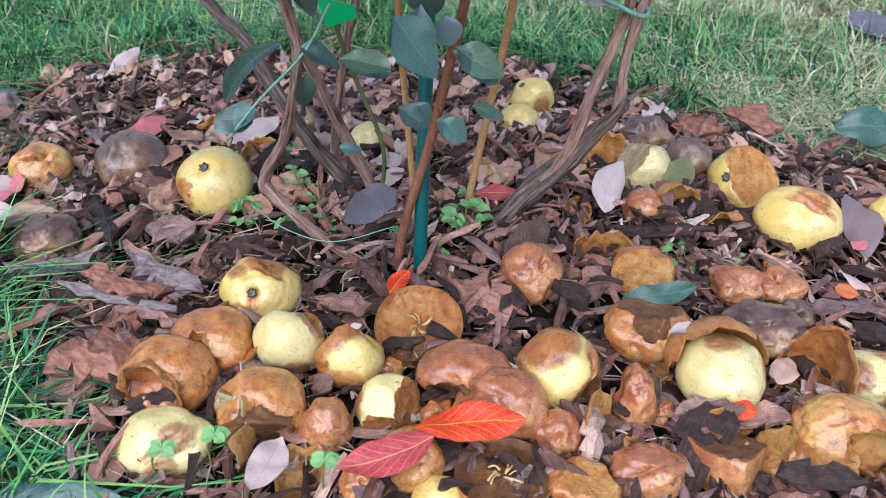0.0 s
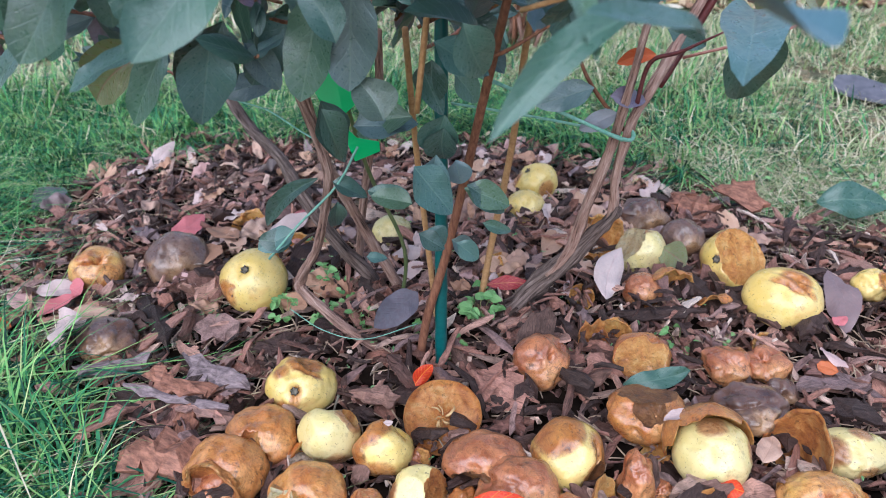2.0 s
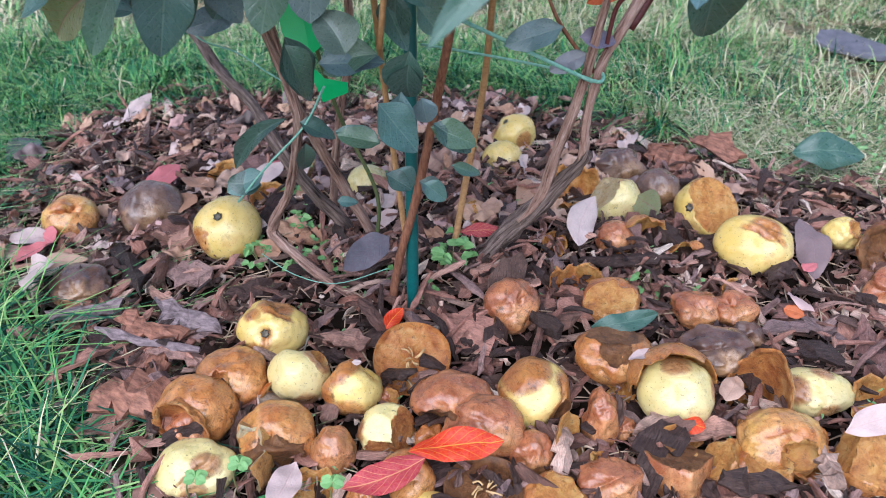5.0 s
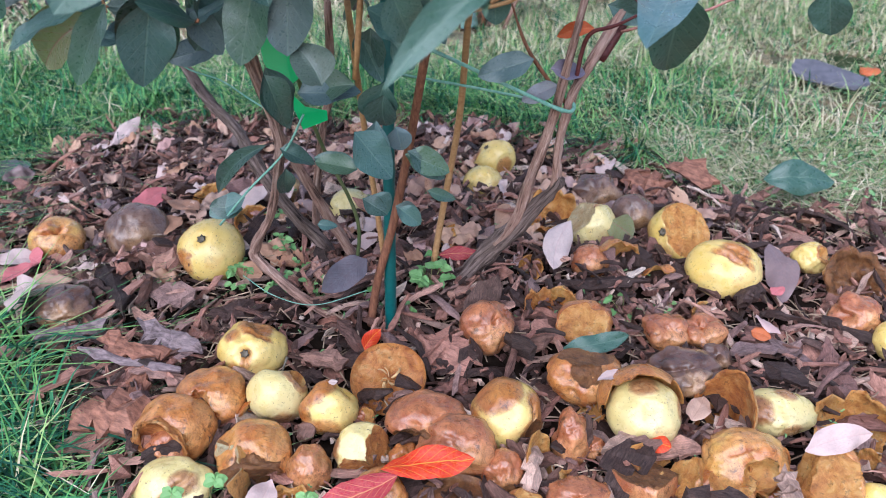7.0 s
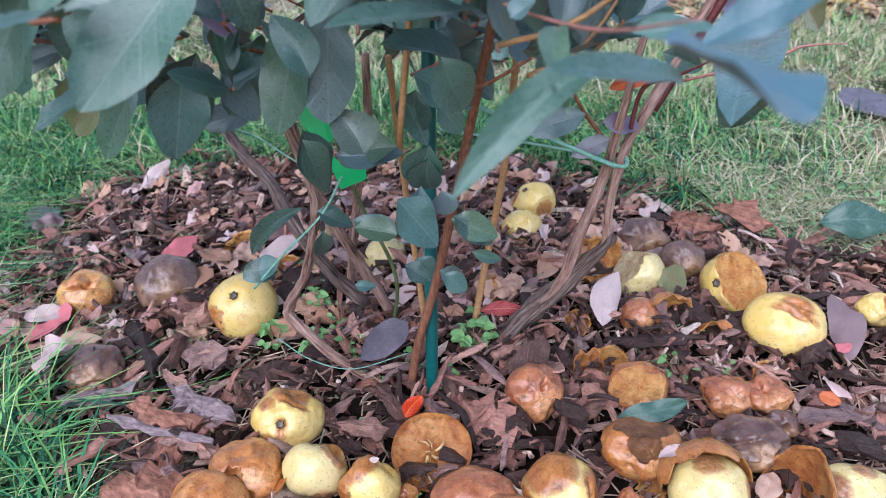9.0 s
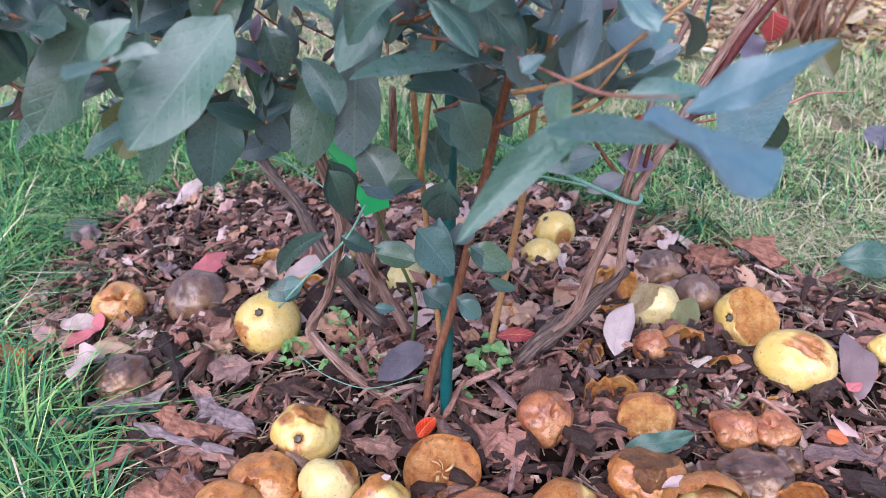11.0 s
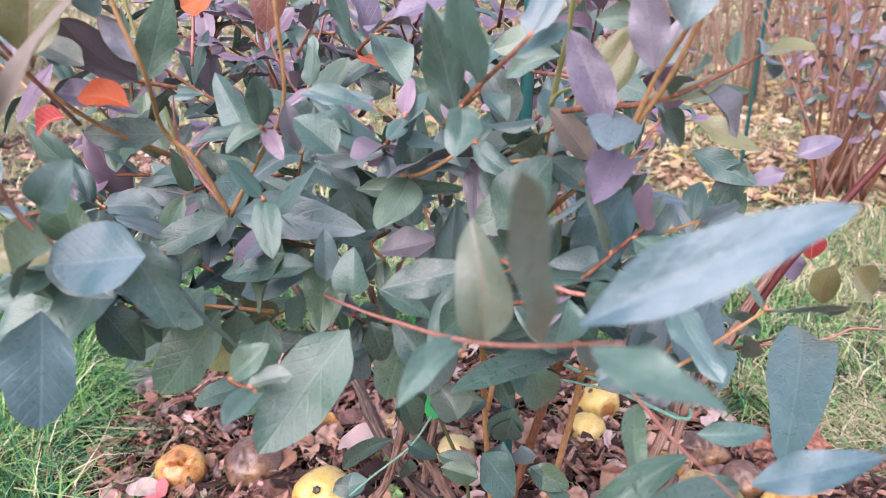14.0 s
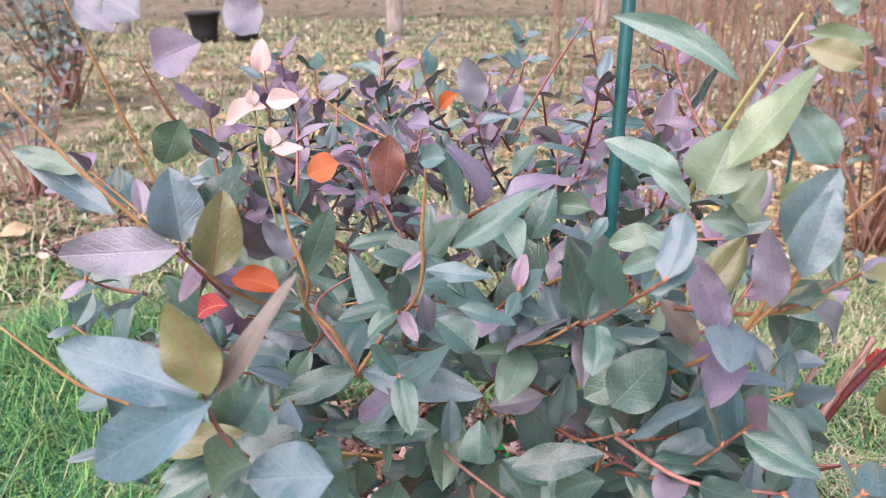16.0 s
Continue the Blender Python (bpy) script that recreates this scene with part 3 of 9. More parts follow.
# ---- grass ----
def blades(name, label, material, spots, parent=None):
    """One mesh of grass blades. spots: rows of x, y, z, length, width, lean, heading."""
    a = np.array(spots)
    n = len(a)
    x, y, z, L, w, lean, head = a.T
    dirx, diry = np.cos(head), np.sin(head)
    px, py = -diry, dirx
    rows = []
    for t in (0.0, 0.4, 0.75, 1.0):
        out = L * lean * t ** 1.8
        up = L * t * np.sqrt(np.maximum(1 - (lean * 0.75 * t) ** 2, 0.12))
        cx, cy, cz = x + dirx * out, y + diry * out, z + up - 0.004
        half = w * 0.5 * (1 - t ** 1.6)
        if t < 1:
            rows.append(np.stack([cx - px * half, cy - py * half, cz], 1))
            rows.append(np.stack([cx + px * half, cy + py * half, cz], 1))
        else:
            rows.append(np.stack([cx, cy, cz], 1))
    verts = np.stack(rows, 1).reshape(-1, 3)
    base = (np.arange(n) * 7)[:, None]
    quads = np.concatenate([base + np.array([[0, 1, 3, 2]]), base + np.array([[2, 3, 5, 4]])], 0)
    tris = base + np.array([[4, 5, 6]])
    loops = np.concatenate([quads.ravel(), tris.ravel()])
    starts = np.concatenate([np.arange(len(quads)) * 4, len(quads) * 4 + np.arange(n) * 3])
    me = bpy.data.meshes.new(name)
    me.vertices.add(len(verts))
    me.vertices.foreach_set("co", verts.ravel())
    me.loops.add(len(loops))
    me.loops.foreach_set("vertex_index", loops.astype(np.int32))
    me.polygons.add(len(starts))
    me.polygons.foreach_set("loop_start", starts.astype(np.int32))
    me.polygons.foreach_set("use_smooth", [True] * len(starts))
    me.update(calc_edges=True)
    me.materials.append(material)
    ob = new(name, me)
    return tagged(ob, label, "grass", kind="stuff")


def build_grass():
    rng = random.Random(5)
    green, dry = [], []

    def sow(x0, x1, y0, y1, count, size, width, margin):
        made = 0
        while made < count:
            x, y = rng.uniform(x0, x1), rng.uniform(y0, y1)
            made += 1
            near = -0.8 < x < 1.0 and y < 1.4
            d = bed_depth(x, y) if near else -1
            if d > margin * rng.random() or (x < 0 and y < 0.8 and d > -0.02 * rng.random()):
                continue
            patch = noise.noise(Vector((x * 3.1, y * 3.1, 1.7))) + 0.5 * noise.noise(Vector((x * 9, y * 9, 4.1)))
            bare = math.exp(-((x - 0.71) ** 2 + (y - 1.2) ** 2) / 0.055) + 0.55 * max(0.0, min(1.0, (y - 1.6) / 1.5))
            if rng.random() < bare * 0.8 or patch < -0.45 - 0.3 * rng.random():
                continue
            side = 1.0 if x < -0.1 else 0.75
            tuft = 0.55 + 0.7 * max(0.0, patch + 0.35)
            L = size * side * tuft * rng.uniform(0.5, 1.5) * (0.75 if d > -0.05 else 1.0)
            lean = rng.uniform(0.3, 1.7)
            mat_down = 0.35 if x < -0.1 else 0.25
            head = 6.283 * noise.noise(Vector((x * 5, y * 5, 7.7))) * 1.6 + rng.gauss(0, 1.5)
            if rng.random() < mat_down:
                lean, L = rng.uniform(1.4, 2.3), L * 1.15
            edge = 0.18 if -0.1 < d and y > 0.6 and x < 0 else 0.0
            yellow = rng.random() < (0.04 if x < 0.1 else 0.14) + ((0.06 if x < 0.1 else 0.3) if lean > 1.8 else 0.0) + (0.5 if y > 1.4 else 0.0) + edge + 0.5 * min(1.0, bare)
            (dry if yellow else green).append((x, y, height(x, y), L, width * rng.uniform(0.6, 1.4), lean, head))

    sow(-1.25, -0.05, 0.12, 1.45, 44000, 0.085, 0.003, 0.035)
    sow(-0.5, 1.35, 0.75, 1.9, 44000, 0.065, 0.0028, 0.025)
    sow(-2.6, 2.4, 1.4, 4.2, 42000, 0.06, 0.005, 0.0)
    sow(-6.0, 5.0, 4.0, 9.0, 22000, 0.07, 0.012, 0.0)
    sow(-10.0, 7.0, 8.8, 13.2, 12000, 0.09, 0.022, 0.0)
    made = 0
    while made < 90:  # long tussocks drooping over the rim of the bed
        x, y = rng.uniform(-0.75, 0.34), rng.uniform(0.8, 1.3)
        if not -0.09 < bed_depth(x, y) < 0.0:
            continue
        made += 1
        gx = bed_depth(x + 0.01, y) - bed_depth(x - 0.01, y)
        gy = bed_depth(x, y + 0.01) - bed_depth(x, y - 0.01)
        head = math.atan2(gy, gx) + rng.gauss(0, 0.9)
        for k in range(rng.randint(10, 22)):
            bx, by = x + rng.gauss(0, 0.012), y + rng.gauss(0, 0.012)
            green.append((bx, by, height(bx, by), rng.uniform(0.05, 0.105), rng.uniform(0.002, 0.004), rng.uniform(0.7, 1.7), head + rng.gauss(0, 0.5)))
    for i in range(2200):  # matted straw thatch beside the bed
        x, y = rng.uniform(0.3, 0.85), rng.uniform(0.78, 1.08)
        if bed_depth(x, y) < 0.012:
            dry.append((x, y, height(x, y), rng.uniform(0.035, 0.08), rng.uniform(0.0014, 0.0026), rng.uniform(1.5, 2.6), rng.uniform(0, 6.283)))
    blades("grass", "uneven green lawn grass round the bed", GRASS, green)
    blades("dry_grass", "straw-coloured dry blades among the lawn", DRY, dry)


build_grass()


# ---- fallen apples ----
def apple_point(theta, phi, dimple=0.22):
    """A point of a unit apple: theta from the stalk end down to the eye end."""
    c, s = math.cos(theta), math.sin(theta)
    r = 1.0 - 0.06 * c * c + 0.03 * c
    z = c * 0.88
    z -= dimple * math.exp(-(theta / 0.36) ** 2)
    z += dimple * 0.55 * math.exp(-((math.pi - theta) / 0.28) ** 2)
    lobes = 1 + 0.018 * math.cos(5 * phi) * (1 - c) * 0.5
    return Vector((s * r * lobes * math.cos(phi), s * r * lobes * math.sin(phi), z))


def apple(at, r, skin, axis=(0, 0, 1), squash=1.0, rot=(), base=0.0, bites=(), wrinkle=0.02, flesh=None, label="", eye=True, stalk=False, cuts=(), seed=0, width=1.0, dents=(), facets=(), creases=()):
    """A fallen apple. axis: where its eye (calyx) end points; rot: (direction, size in radians) of brown patches; base: rot all over, 0 to 1;
    bites: (direction, how far out the hollow's centre lies in radii, the hollow's radius in radii); cuts: (direction, offset in radii), gnawed flat; facets: the same, pressed flat under the skin;
    dents: (direction, depth, width in radians), minus for a bulge; creases: (direction, the way it runs, length, depth, width)."""
    up = -Vector(axis).normalized()
    turn = up.to_track_quat("Z", "Y").to_matrix()
    N, M = 40, 60
    verts, rots, hollow = [], [], []
    bites = [(Vector(d).normalized() * k, q) for d, k, q in bites]
    cuts = [(Vector(d).normalized(), k) for d, k in cuts]
    rots_in = [(Vector(d).normalized(), s) for d, s in rot]
    so = Vector((seed * 3.7, seed * 1.9, seed * 5.3))
    rng = random.Random(seed * 13 + 1)
    soft = max(0.0, base - 0.45)
    dents = [(Vector(d).normalized(), k, w) for d, k, w in dents]
    facets = [(Vector(d).normalized(), k) for d, k in facets]
    grooves = []
    for d, along, length, deep, wide in creases:
        d = Vector(d).normalized()
        run = (Vector(along) - d * d.dot(Vector(along))).normalized()
        grooves.append((d, run, d.cross(run), length, deep, wide))
    dents += [(Vector((rng.gauss(0, 1), rng.gauss(-0.4, 1), rng.gauss(0.5, 0.8))).normalized(), rng.uniform(0.1, 0.5) * soft * (0.9 if dents or facets else 1.5), rng.uniform(0.14, 0.5)) for _ in range(9)] if soft else []
    lean = Vector((rng.uniform(-1, 1), rng.uniform(-1, 1), rng.uniform(-0.6, 0.6))).normalized()
    for i in range(N + 1):
        theta = math.pi * (0.004 + 0.992 * i / N)
        for j in range(M):
            p = turn @ apple_point(theta, 2 * math.pi * j / M)
            p.x *= width
            d0 = p.normalized()
            p *= 1 + wrinkle * 2.6 * noise.noise(p * 1.7 + so) + min(wrinkle, 0.04) * 1.8 * (abs(noise.noise(p * 3.6 + so)) - 0.25) + min(wrinkle, 0.035) * (0.9 * noise.noise(p * 7 + so) + 0.5 * noise.noise(p * 17 + so))
            p *= 1 + 0.05 * d0.dot(lean) + 0.05 * noise.noise(d0 * 1.15 + so)
            if soft:
                p *= 1 - 0.2 * soft * (0.5 - abs(noise.noise(d0 * 2.3 - so))) - 0.08 * soft * abs(noise.noise(d0 * 6.5 + so))
            for d, deep, wide in dents:
                p -= d0 * deep * math.exp(-(d0.angle(d) / wide) ** 2)
            for d, run, across, length, deep, wide in grooves:
                if d0.dot(d) > 0:
                    wob = d0.dot(across) + 0.1 * noise.noise(d0 * 4 + so)
                    p -= d0 * deep * math.exp(-(wob / wide) ** 2 - (d0.dot(run) / length) ** 4)
            for d, k in facets:
                over = p.dot(d) - k
                if over > 0:
                    p -= d * over * 0.85
            v = base
            for d, run, across, length, deep, wide in grooves:
                if d0.dot(d) > 0:
                    v = max(v, 0.9 * math.exp(-(d0.dot(across) / (wide * 2.2)) ** 2 - (d0.dot(run) / length) ** 4))
            for d, s in rots_in:
                v = max(v, min(1.0, 0.5 + (s - d0.angle(d)) * 2.2))
            h = 0
            for c, q in bites:
                e = p - c
                rough = q * (1 + 0.24 * noise.noise(p * 3.5 + so) + 0.13 * noise.noise(p * 9 + so) + 0.06 * noise.noise(p * 21 + so))
                v = max(v, min(1.0, 1.15 - (e.length - rough) * 4))
                if e.length < rough:
                    p = c + e.normalized() * rough
                    h = 1
            for d, k in cuts:
                k2 = k + 0.07 * noise.noise(p * 3 + so) + 0.05 * noise.noise(p * 9 + so) + 0.03 * noise.noise(p * 20 + so)
                over = p.dot(d) - k2
                if over > 0:
                    rim = max(0.0, 1 - (p - d * p.dot(d)).length / 0.9)
                    p = p - d * (over + 0.06 * rim)
                    h = 1
            verts.append(Vector((p.x, p.y, p.z * squash)) * r)
            rots.append(v)
            hollow.append(h)
    skin_f, flesh_f = [], []
    for i in range(N):
        for j in range(M):
            k = (j + 1) % M
            f = (i * M + j, (i + 1) * M + j, (i + 1) * M + k, i * M + k)
            (flesh_f if sum(hollow[q] for q in f) >= 3 else skin_f).append(f)
    skin_f += [tuple(range(M)), tuple(N * M + j for j in range(M))[::-1]]
    z0 = min(v.z for v in verts)
    ob = thing("apple", Vector(at), label, "apple", "fallen apples")

    def sub(name, fs, m, text=""):
        used = sorted({q for f in fs for q in f})
        at_new = {q: k for k, q in enumerate(used)}
        me = mesh_from(name, [verts[q] for q in used], [tuple(at_new[q] for q in f) for f in fs], [m])
        a = me.attributes.new("rot", "FLOAT", "POINT")
        a.data.foreach_set("value", [rots[q] for q in used])
        o = new(name, me)
        o.parent = ob
        if text:
            tagged(o, text)
        return o

    sub("skin", skin_f, skin)
    if flesh_f:
        sub("bared_flesh", flesh_f, flesh or FLESH, "rough browned flesh")
    ends = []
    if eye:
        ends.append((Vector(axis).normalized(), 0))
    if stalk:
        ends.append((-Vector(axis).normalized(), 1))
    for d, is_stalk in ends:
        V, Fc = [], []
        deep = 0.88 - (0.1 if not is_stalk else 0.2)
        tip = d * r * deep
        tip.z *= squash
        tm = aim(tip, d, (0.3, 0.2, 0.9))
        if is_stalk:
            v, f = tube([(0, -0.1 * r, 0, 0.0012), (0.05 * r, 0.25 * r, 0, 0.001), (0.1 * r, 0.55 * r, 0.04 * r, 0.0014)], 5, 3)
            V, Fc = v, f
        else:
            for k in range(6):
                an = k * 1.047 + seed
                ca, sa = math.cos(an) * r, math.sin(an) * r
                o = len(V)
                V += [(ca * 0.0, 0.02 * r, sa * 0.0), (ca * 0.09 - sa * 0.06, 0.03 * r, sa * 0.09 + ca * 0.06), (ca * 0.09 + sa * 0.06, 0.03 * r, sa * 0.09 - ca * 0.06), (ca * 0.15, 0.075 * r, sa * 0.15), (ca * 0.06, 0.055 * r, sa * 0.06)]
                Fc += [(o, o + 1, o + 3), (o, o + 3, o + 2), (o + 4, o + 3, o + 1), (o + 4, o + 2, o + 3)]
        e = new("stalk" if is_stalk else "eye", mesh_from("stalk" if is_stalk else "eye", [tm @ Vector(q) for q in V], Fc, [CALYX]))
        e.parent = ob
    return ob


def peel(at, r, skin, opening, span=1.45, thick=0.12, squash=1.0, width=1.0, base=1.0, flesh=None, label="", seed=0, wrinkle=0.13, ragged=0.5, spin=0.0):
    """A hollow piece of apple: a curved wall of skin with flesh inside. opening: where the hollow faces; span: polar angle of its rim."""
    turn = (-Vector(opening).normalized()).to_track_quat("Z", "Y").to_matrix() @ Matrix.Rotation(spin, 3, "Z")
    N, M = 12, 36
    so = Vector((seed * 2.3, seed * 4.1, seed))
    outer, inner = [], []
    for i in range(N + 1):
        for j in range(M):
            phi = 2 * math.pi * j / M
            rim = span * (1 + ragged * noise.noise(Vector((math.cos(phi) * 1.4, math.sin(phi) * 1.4, seed))) + ragged * 0.5 * noise.noise(Vector((math.cos(phi) * 4, math.sin(phi) * 4, seed + 7))))
            th = rim * (0.01 + 0.99 * i / N)
            p = turn @ Vector((math.sin(th) * math.cos(phi), math.sin(th) * math.sin(phi), math.cos(th) * 0.92))
            p *= 1 + wrinkle * 1.6 * noise.noise(p * 1.9 + so) + wrinkle * 0.7 * noise.noise(p * 6 + so)
            t = thick * (0.65 + 0.5 * noise.noise(p * 3.2 + so) + 0.25 * noise.noise(p * 9 + so) + 0.5 * (1 - i / N))
            q = p * (1 - max(0.03, t))
            for v, dst in ((p, outer), (q, inner)):
                dst.append(Vector((v.x * width, v.y, v.z * squash)) * r)
    grid = [(i * M + j, (i + 1) * M + j, (i + 1) * M + (j + 1) % M, i * M + (j + 1) % M) for i in range(N) for j in range(M)]
    ob = thing("apple_piece", Vector(at), label, "apple piece", "fallen apple pieces")
    me = mesh_from("skin", outer, grid + [tuple(range(M))], [skin])
    a = me.attributes.new("rot", "FLOAT", "POINT")
    a.data.foreach_set("value", [base] * len(outer))
    o = new("skin", me)
    o.parent = ob
    lip = [outer[N * M + j] for j in range(M)]
    inn = inner + lip
    L0 = len(inner)
    rimf = [(N * M + j, N * M + (j + 1) % M, L0 + (j + 1) % M, L0 + j) for j in range(M)]
    o = new("bared_flesh", mesh_from("bared_flesh", inn, [f[::-1] for f in grid] + [tuple(range(M))[::-1]] + rimf, [flesh or FLESH]))
    o.parent = ob
    tagged(o, "rough browned flesh")
    return ob


def half_apple(at, r, skin, face, depth=0.75, flesh=None, label="", seed=0, width=1.0, base=1.0):
    """Half an apple with a shrunken cut face that shows the core. face: where the cut looks."""
    d = Vector(face).normalized()
    turn = d.to_track_quat("Z", "Y").to_matrix()
    M, so = 48, Vector((seed * 2.1, seed, seed * 3.3))
    wall, disc = [], []
    rings = [(0.05, -depth), (0.35, -depth * 0.96), (0.65, -depth * 0.8), (0.86, -depth * 0.52), (0.97, -depth * 0.22), (1.0, 0.0), (0.985, 0.05)]
    for rr, z in rings:
        for j in range(M):
            a = 2 * math.pi * j / M
            k = 1 + 0.035 * noise.noise(Vector((math.cos(a), math.sin(a), z)) * 1.6 + so) + 0.02 * noise.noise(Vector((math.cos(a) * 5, math.sin(a) * 5, z * 4)) + so)
            wall.append(turn @ Vector((math.cos(a) * rr * k * width, math.sin(a) * rr * k, z)) * r)
    R = 12
    for i in range(R + 1):
        rr = 0.985 * (1 - i / R) + 0.004
        for j in range(M):
            a = 2 * math.pi * j / M
            k = 1 + 0.035 * noise.noise(Vector((math.cos(a), math.sin(a), 0)) * 1.6 + so)
            p = Vector((math.cos(a) * rr * k, math.sin(a) * rr * k, 0))
            sag = -0.13 * (1 - rr ** 10) + 0.08 * noise.noise(p * 3 + so) + 0.07 * noise.noise(p * 8 + so) + 0.05 * noise.noise(p * 19 + so)
            core = -0.14 * math.exp(-((rr - 0.17) / 0.09) ** 2) * (0.5 + 0.5 * math.cos(5 * a + seed))
            disc.append(turn @ Vector((p.x * width, p.y, 0.05 * min(1.0, i == 0) + sag * (i > 0) + core)) * r)
    q = lambda n: [(i * M + j, i * M + (j + 1) % M, (i + 1) * M + (j + 1) % M, (i + 1) * M + j) for i in range(n - 1) for j in range(M)]
    ob = thing("apple_half", Vector(at), label, "apple half", "fallen apple pieces")
    me = mesh_from("skin", wall, q(len(rings)) + [tuple(range(M))[::-1]], [skin])
    at_r = me.attributes.new("rot", "FLOAT", "POINT")
    at_r.data.foreach_set("value", [base] * len(wall))
    o = new("skin", me)
    o.parent = ob
    o = new("cut_face", mesh_from("cut_face", disc, q(R + 1) + [tuple(R * M + j for j in range(M))], [flesh or FLESH]))
    o.parent = ob
    tagged(o, "shrunken brown cut face")
    rng = random.Random(seed)
    for k in range(9):
        a = k * 0.7 + rng.uniform(-0.5, 0.5)
        l0, l1 = rng.uniform(0.03, 0.15), rng.uniform(0.2, 0.45)
        pts = [turn @ Vector((math.cos(a + b) * l, math.sin(a + b) * l, z)) * r for l, b, z in ((l0, 0, -0.03), ((l0 + l1) / 2, 0.25, 0.03), (l1, 0.5, -0.04))]
        v, f = tube([(*p, rng.uniform(0.0004, 0.001)) for p in pts], 5, 3)
        o = new("core_fibre", mesh_from("core_fibre", v, f, [SEED_TAN]))
        o.parent = ob
    return ob


def sl(a, b, c):
    """A direction by the slope that faces the path: to the right, up the slope, and out of it."""
    return (a, 0.66 * b - 0.75 * c, 0.75 * b + 0.66 * c)


apple((-0.228, 0.671, 0.047), 0.0374, YELLOW, axis=(-0.11, -0.55, 0.83), rot=[(sl(-0.75, -0.45, 0.5), 0.4)], creases=[(sl(-0.62, -0.3, 0.72), (1, 0, 0.1), 0.3, 0.07, 0.05)], wrinkle=0.012, label="whole yellow apple with a brown cracked bruise on bark chips", seed=1)
apple((-0.143, 0.505, 0.038), 0.0305, YELLOW, axis=sl(0.0, -0.1, 1), rot=[(sl(0.2, 0.9, 0.3), 0.62), (sl(0, -0.1, 1), 0.16), (sl(-0.4, -0.7, 0.6), 0.28), (sl(-0.5, 0.5, 0.6), 0.25)], dents=[(sl(0.35, 0.85, 0.35), 0.3, 0.5), (sl(0.02, -0.05, 1), 0.12, 0.22), (sl(-0.2, 0.5, 0.8), 0.1, 0.2)], creases=[(sl(0.3, 0.6, 0.7), sl(1, -0.3, 0), 0.6, 0.12, 0.07), (sl(0, -0.35, 0.9), sl(0.1, 1, 0), 0.35, 0.08, 0.08)], wrinkle=0.03, squash=0.95, width=1.06, flesh=FLESH_DARK, label="yellow apple with a sunken brown eye and collapsed top", seed=2)
apple((-0.106, 0.447, 0.036), 0.0275, PALE, axis=(-0.1, -0.74, -0.66), rot=[(sl(0.35, -0.95, 0.3), 0.42)], bites=[(sl(0.75, 0.6, 0.25), 1.12, 0.42)], facets=[(sl(-0.7, 0.1, 0.7), 0.86)], dents=[(sl(-0.1, 0.95, 0.3), 0.1, 0.25)], wrinkle=0.02, squash=1.12, eye=False, stalk=True, label="pale green-yellow apple with a gnawed shoulder", seed=3)
apple((-0.058, 0.433, 0.033), 0.0262, YELLOW, axis=(0, -0.85, -0.52), rot=[(sl(-0.45, 0.75, 0.45), 0.8), (sl(-0.1, -0.9, 0.5), 0.6), (sl(-0.9, -0.1, 0.4), 0.5)], dents=[(sl(0.75, 0.75, 0.2), 0.26, 0.55), (sl(-0.85, 0.6, 0.2), 0.16, 0.4), (sl(0.1, 1, 0.2), -0.1, 0.3)], facets=[(sl(-0.2, 0.1, 1), 0.88)], squash=1.16, wrinkle=0.025, eye=False, label="pear-shaped yellow apple gone brown above and below", seed=4)
half_apple((-0.009, 0.468, 0.038), 0.0335, TAN, (0.02, -0.56, 0.83), width=1.05, depth=0.62, flesh=FLESH_RUST, label="dried brown apple half with its core showing", seed=5)
apple((-0.168, 0.447, 0.035), 0.0318, TAN, axis=(0, -0.67, 0.75), bites=[(sl(-0.1, -0.15, 1), 1.08, 0.5), (sl(0.3, -0.6, 0.75), 1.15, 0.35)], dents=[(sl(0, 0.9, 0.5), 0.22, 0.5)], base=0.72, squash=0.78, wrinkle=0.03, flesh=FLESH_RUST, eye=False, label="orange-brown apple with a rotten gnawed face", seed=6)
apple((-0.189, 0.407, 0.034), 0.0348, TAN, axis=(0, -0.67, 0.75), bites=[(sl(-0.12, -0.5, 0.85), 0.82, 0.72)], dents=[(sl(0.1, 0.85, 0.5), 0.14, 0.3)], base=0.7, squash=0.84, wrinkle=0.02, flesh=FLESH_RUST, eye=False, label="large brown apple with a collapsed gnawed hollow", seed=7)
apple((-0.190, 0.394, 0.028), 0.0205, BROWN, axis=(0, -0.67, 0.75), base=0.86, squash=0.7, wrinkle=0.06, creases=[(sl(0.1, 0.2, 1), (1, 0, 0), 0.6, 0.12, 0.08)], eye=False, label="shrivelled brown apple piece inside a hollow apple", seed=8)
apple((-0.114, 0.386, 0.029), 0.0300, TAN, axis=(0, -0.67, 0.75), rot=[(sl(0, 0.8, 0.5), 0.5)], bites=[(sl(0.15, -0.8, 0.6), 0.82, 0.78)], base=0.62, squash=0.78, width=1.15, wrinkle=0.025, flesh=FLESH_DARK, eye=False, label="orange-brown apple dome hollowed out from below", seed=9)
apple((-0.172, 0.353, 0.025), 0.0255, PALE, axis=(0, -0.67, 0.75), rot=[(sl(0.5, 0.3, 0.7), 0.5), (sl(0.2, -0.8, 0.6), 0.4)], creases=[(sl(0.3, 0.1, 0.9), sl(0.7, 0.7, 0), 0.8, 0.2, 0.12)], dents=[(sl(0.75, -0.2, 0.6), 0.3, 0.4)], squash=0.8, width=1.3, wrinkle=0.03, eye=False, flesh=FLESH_PALE, label="pale yellow apple piece with a folded skin", seed=10)
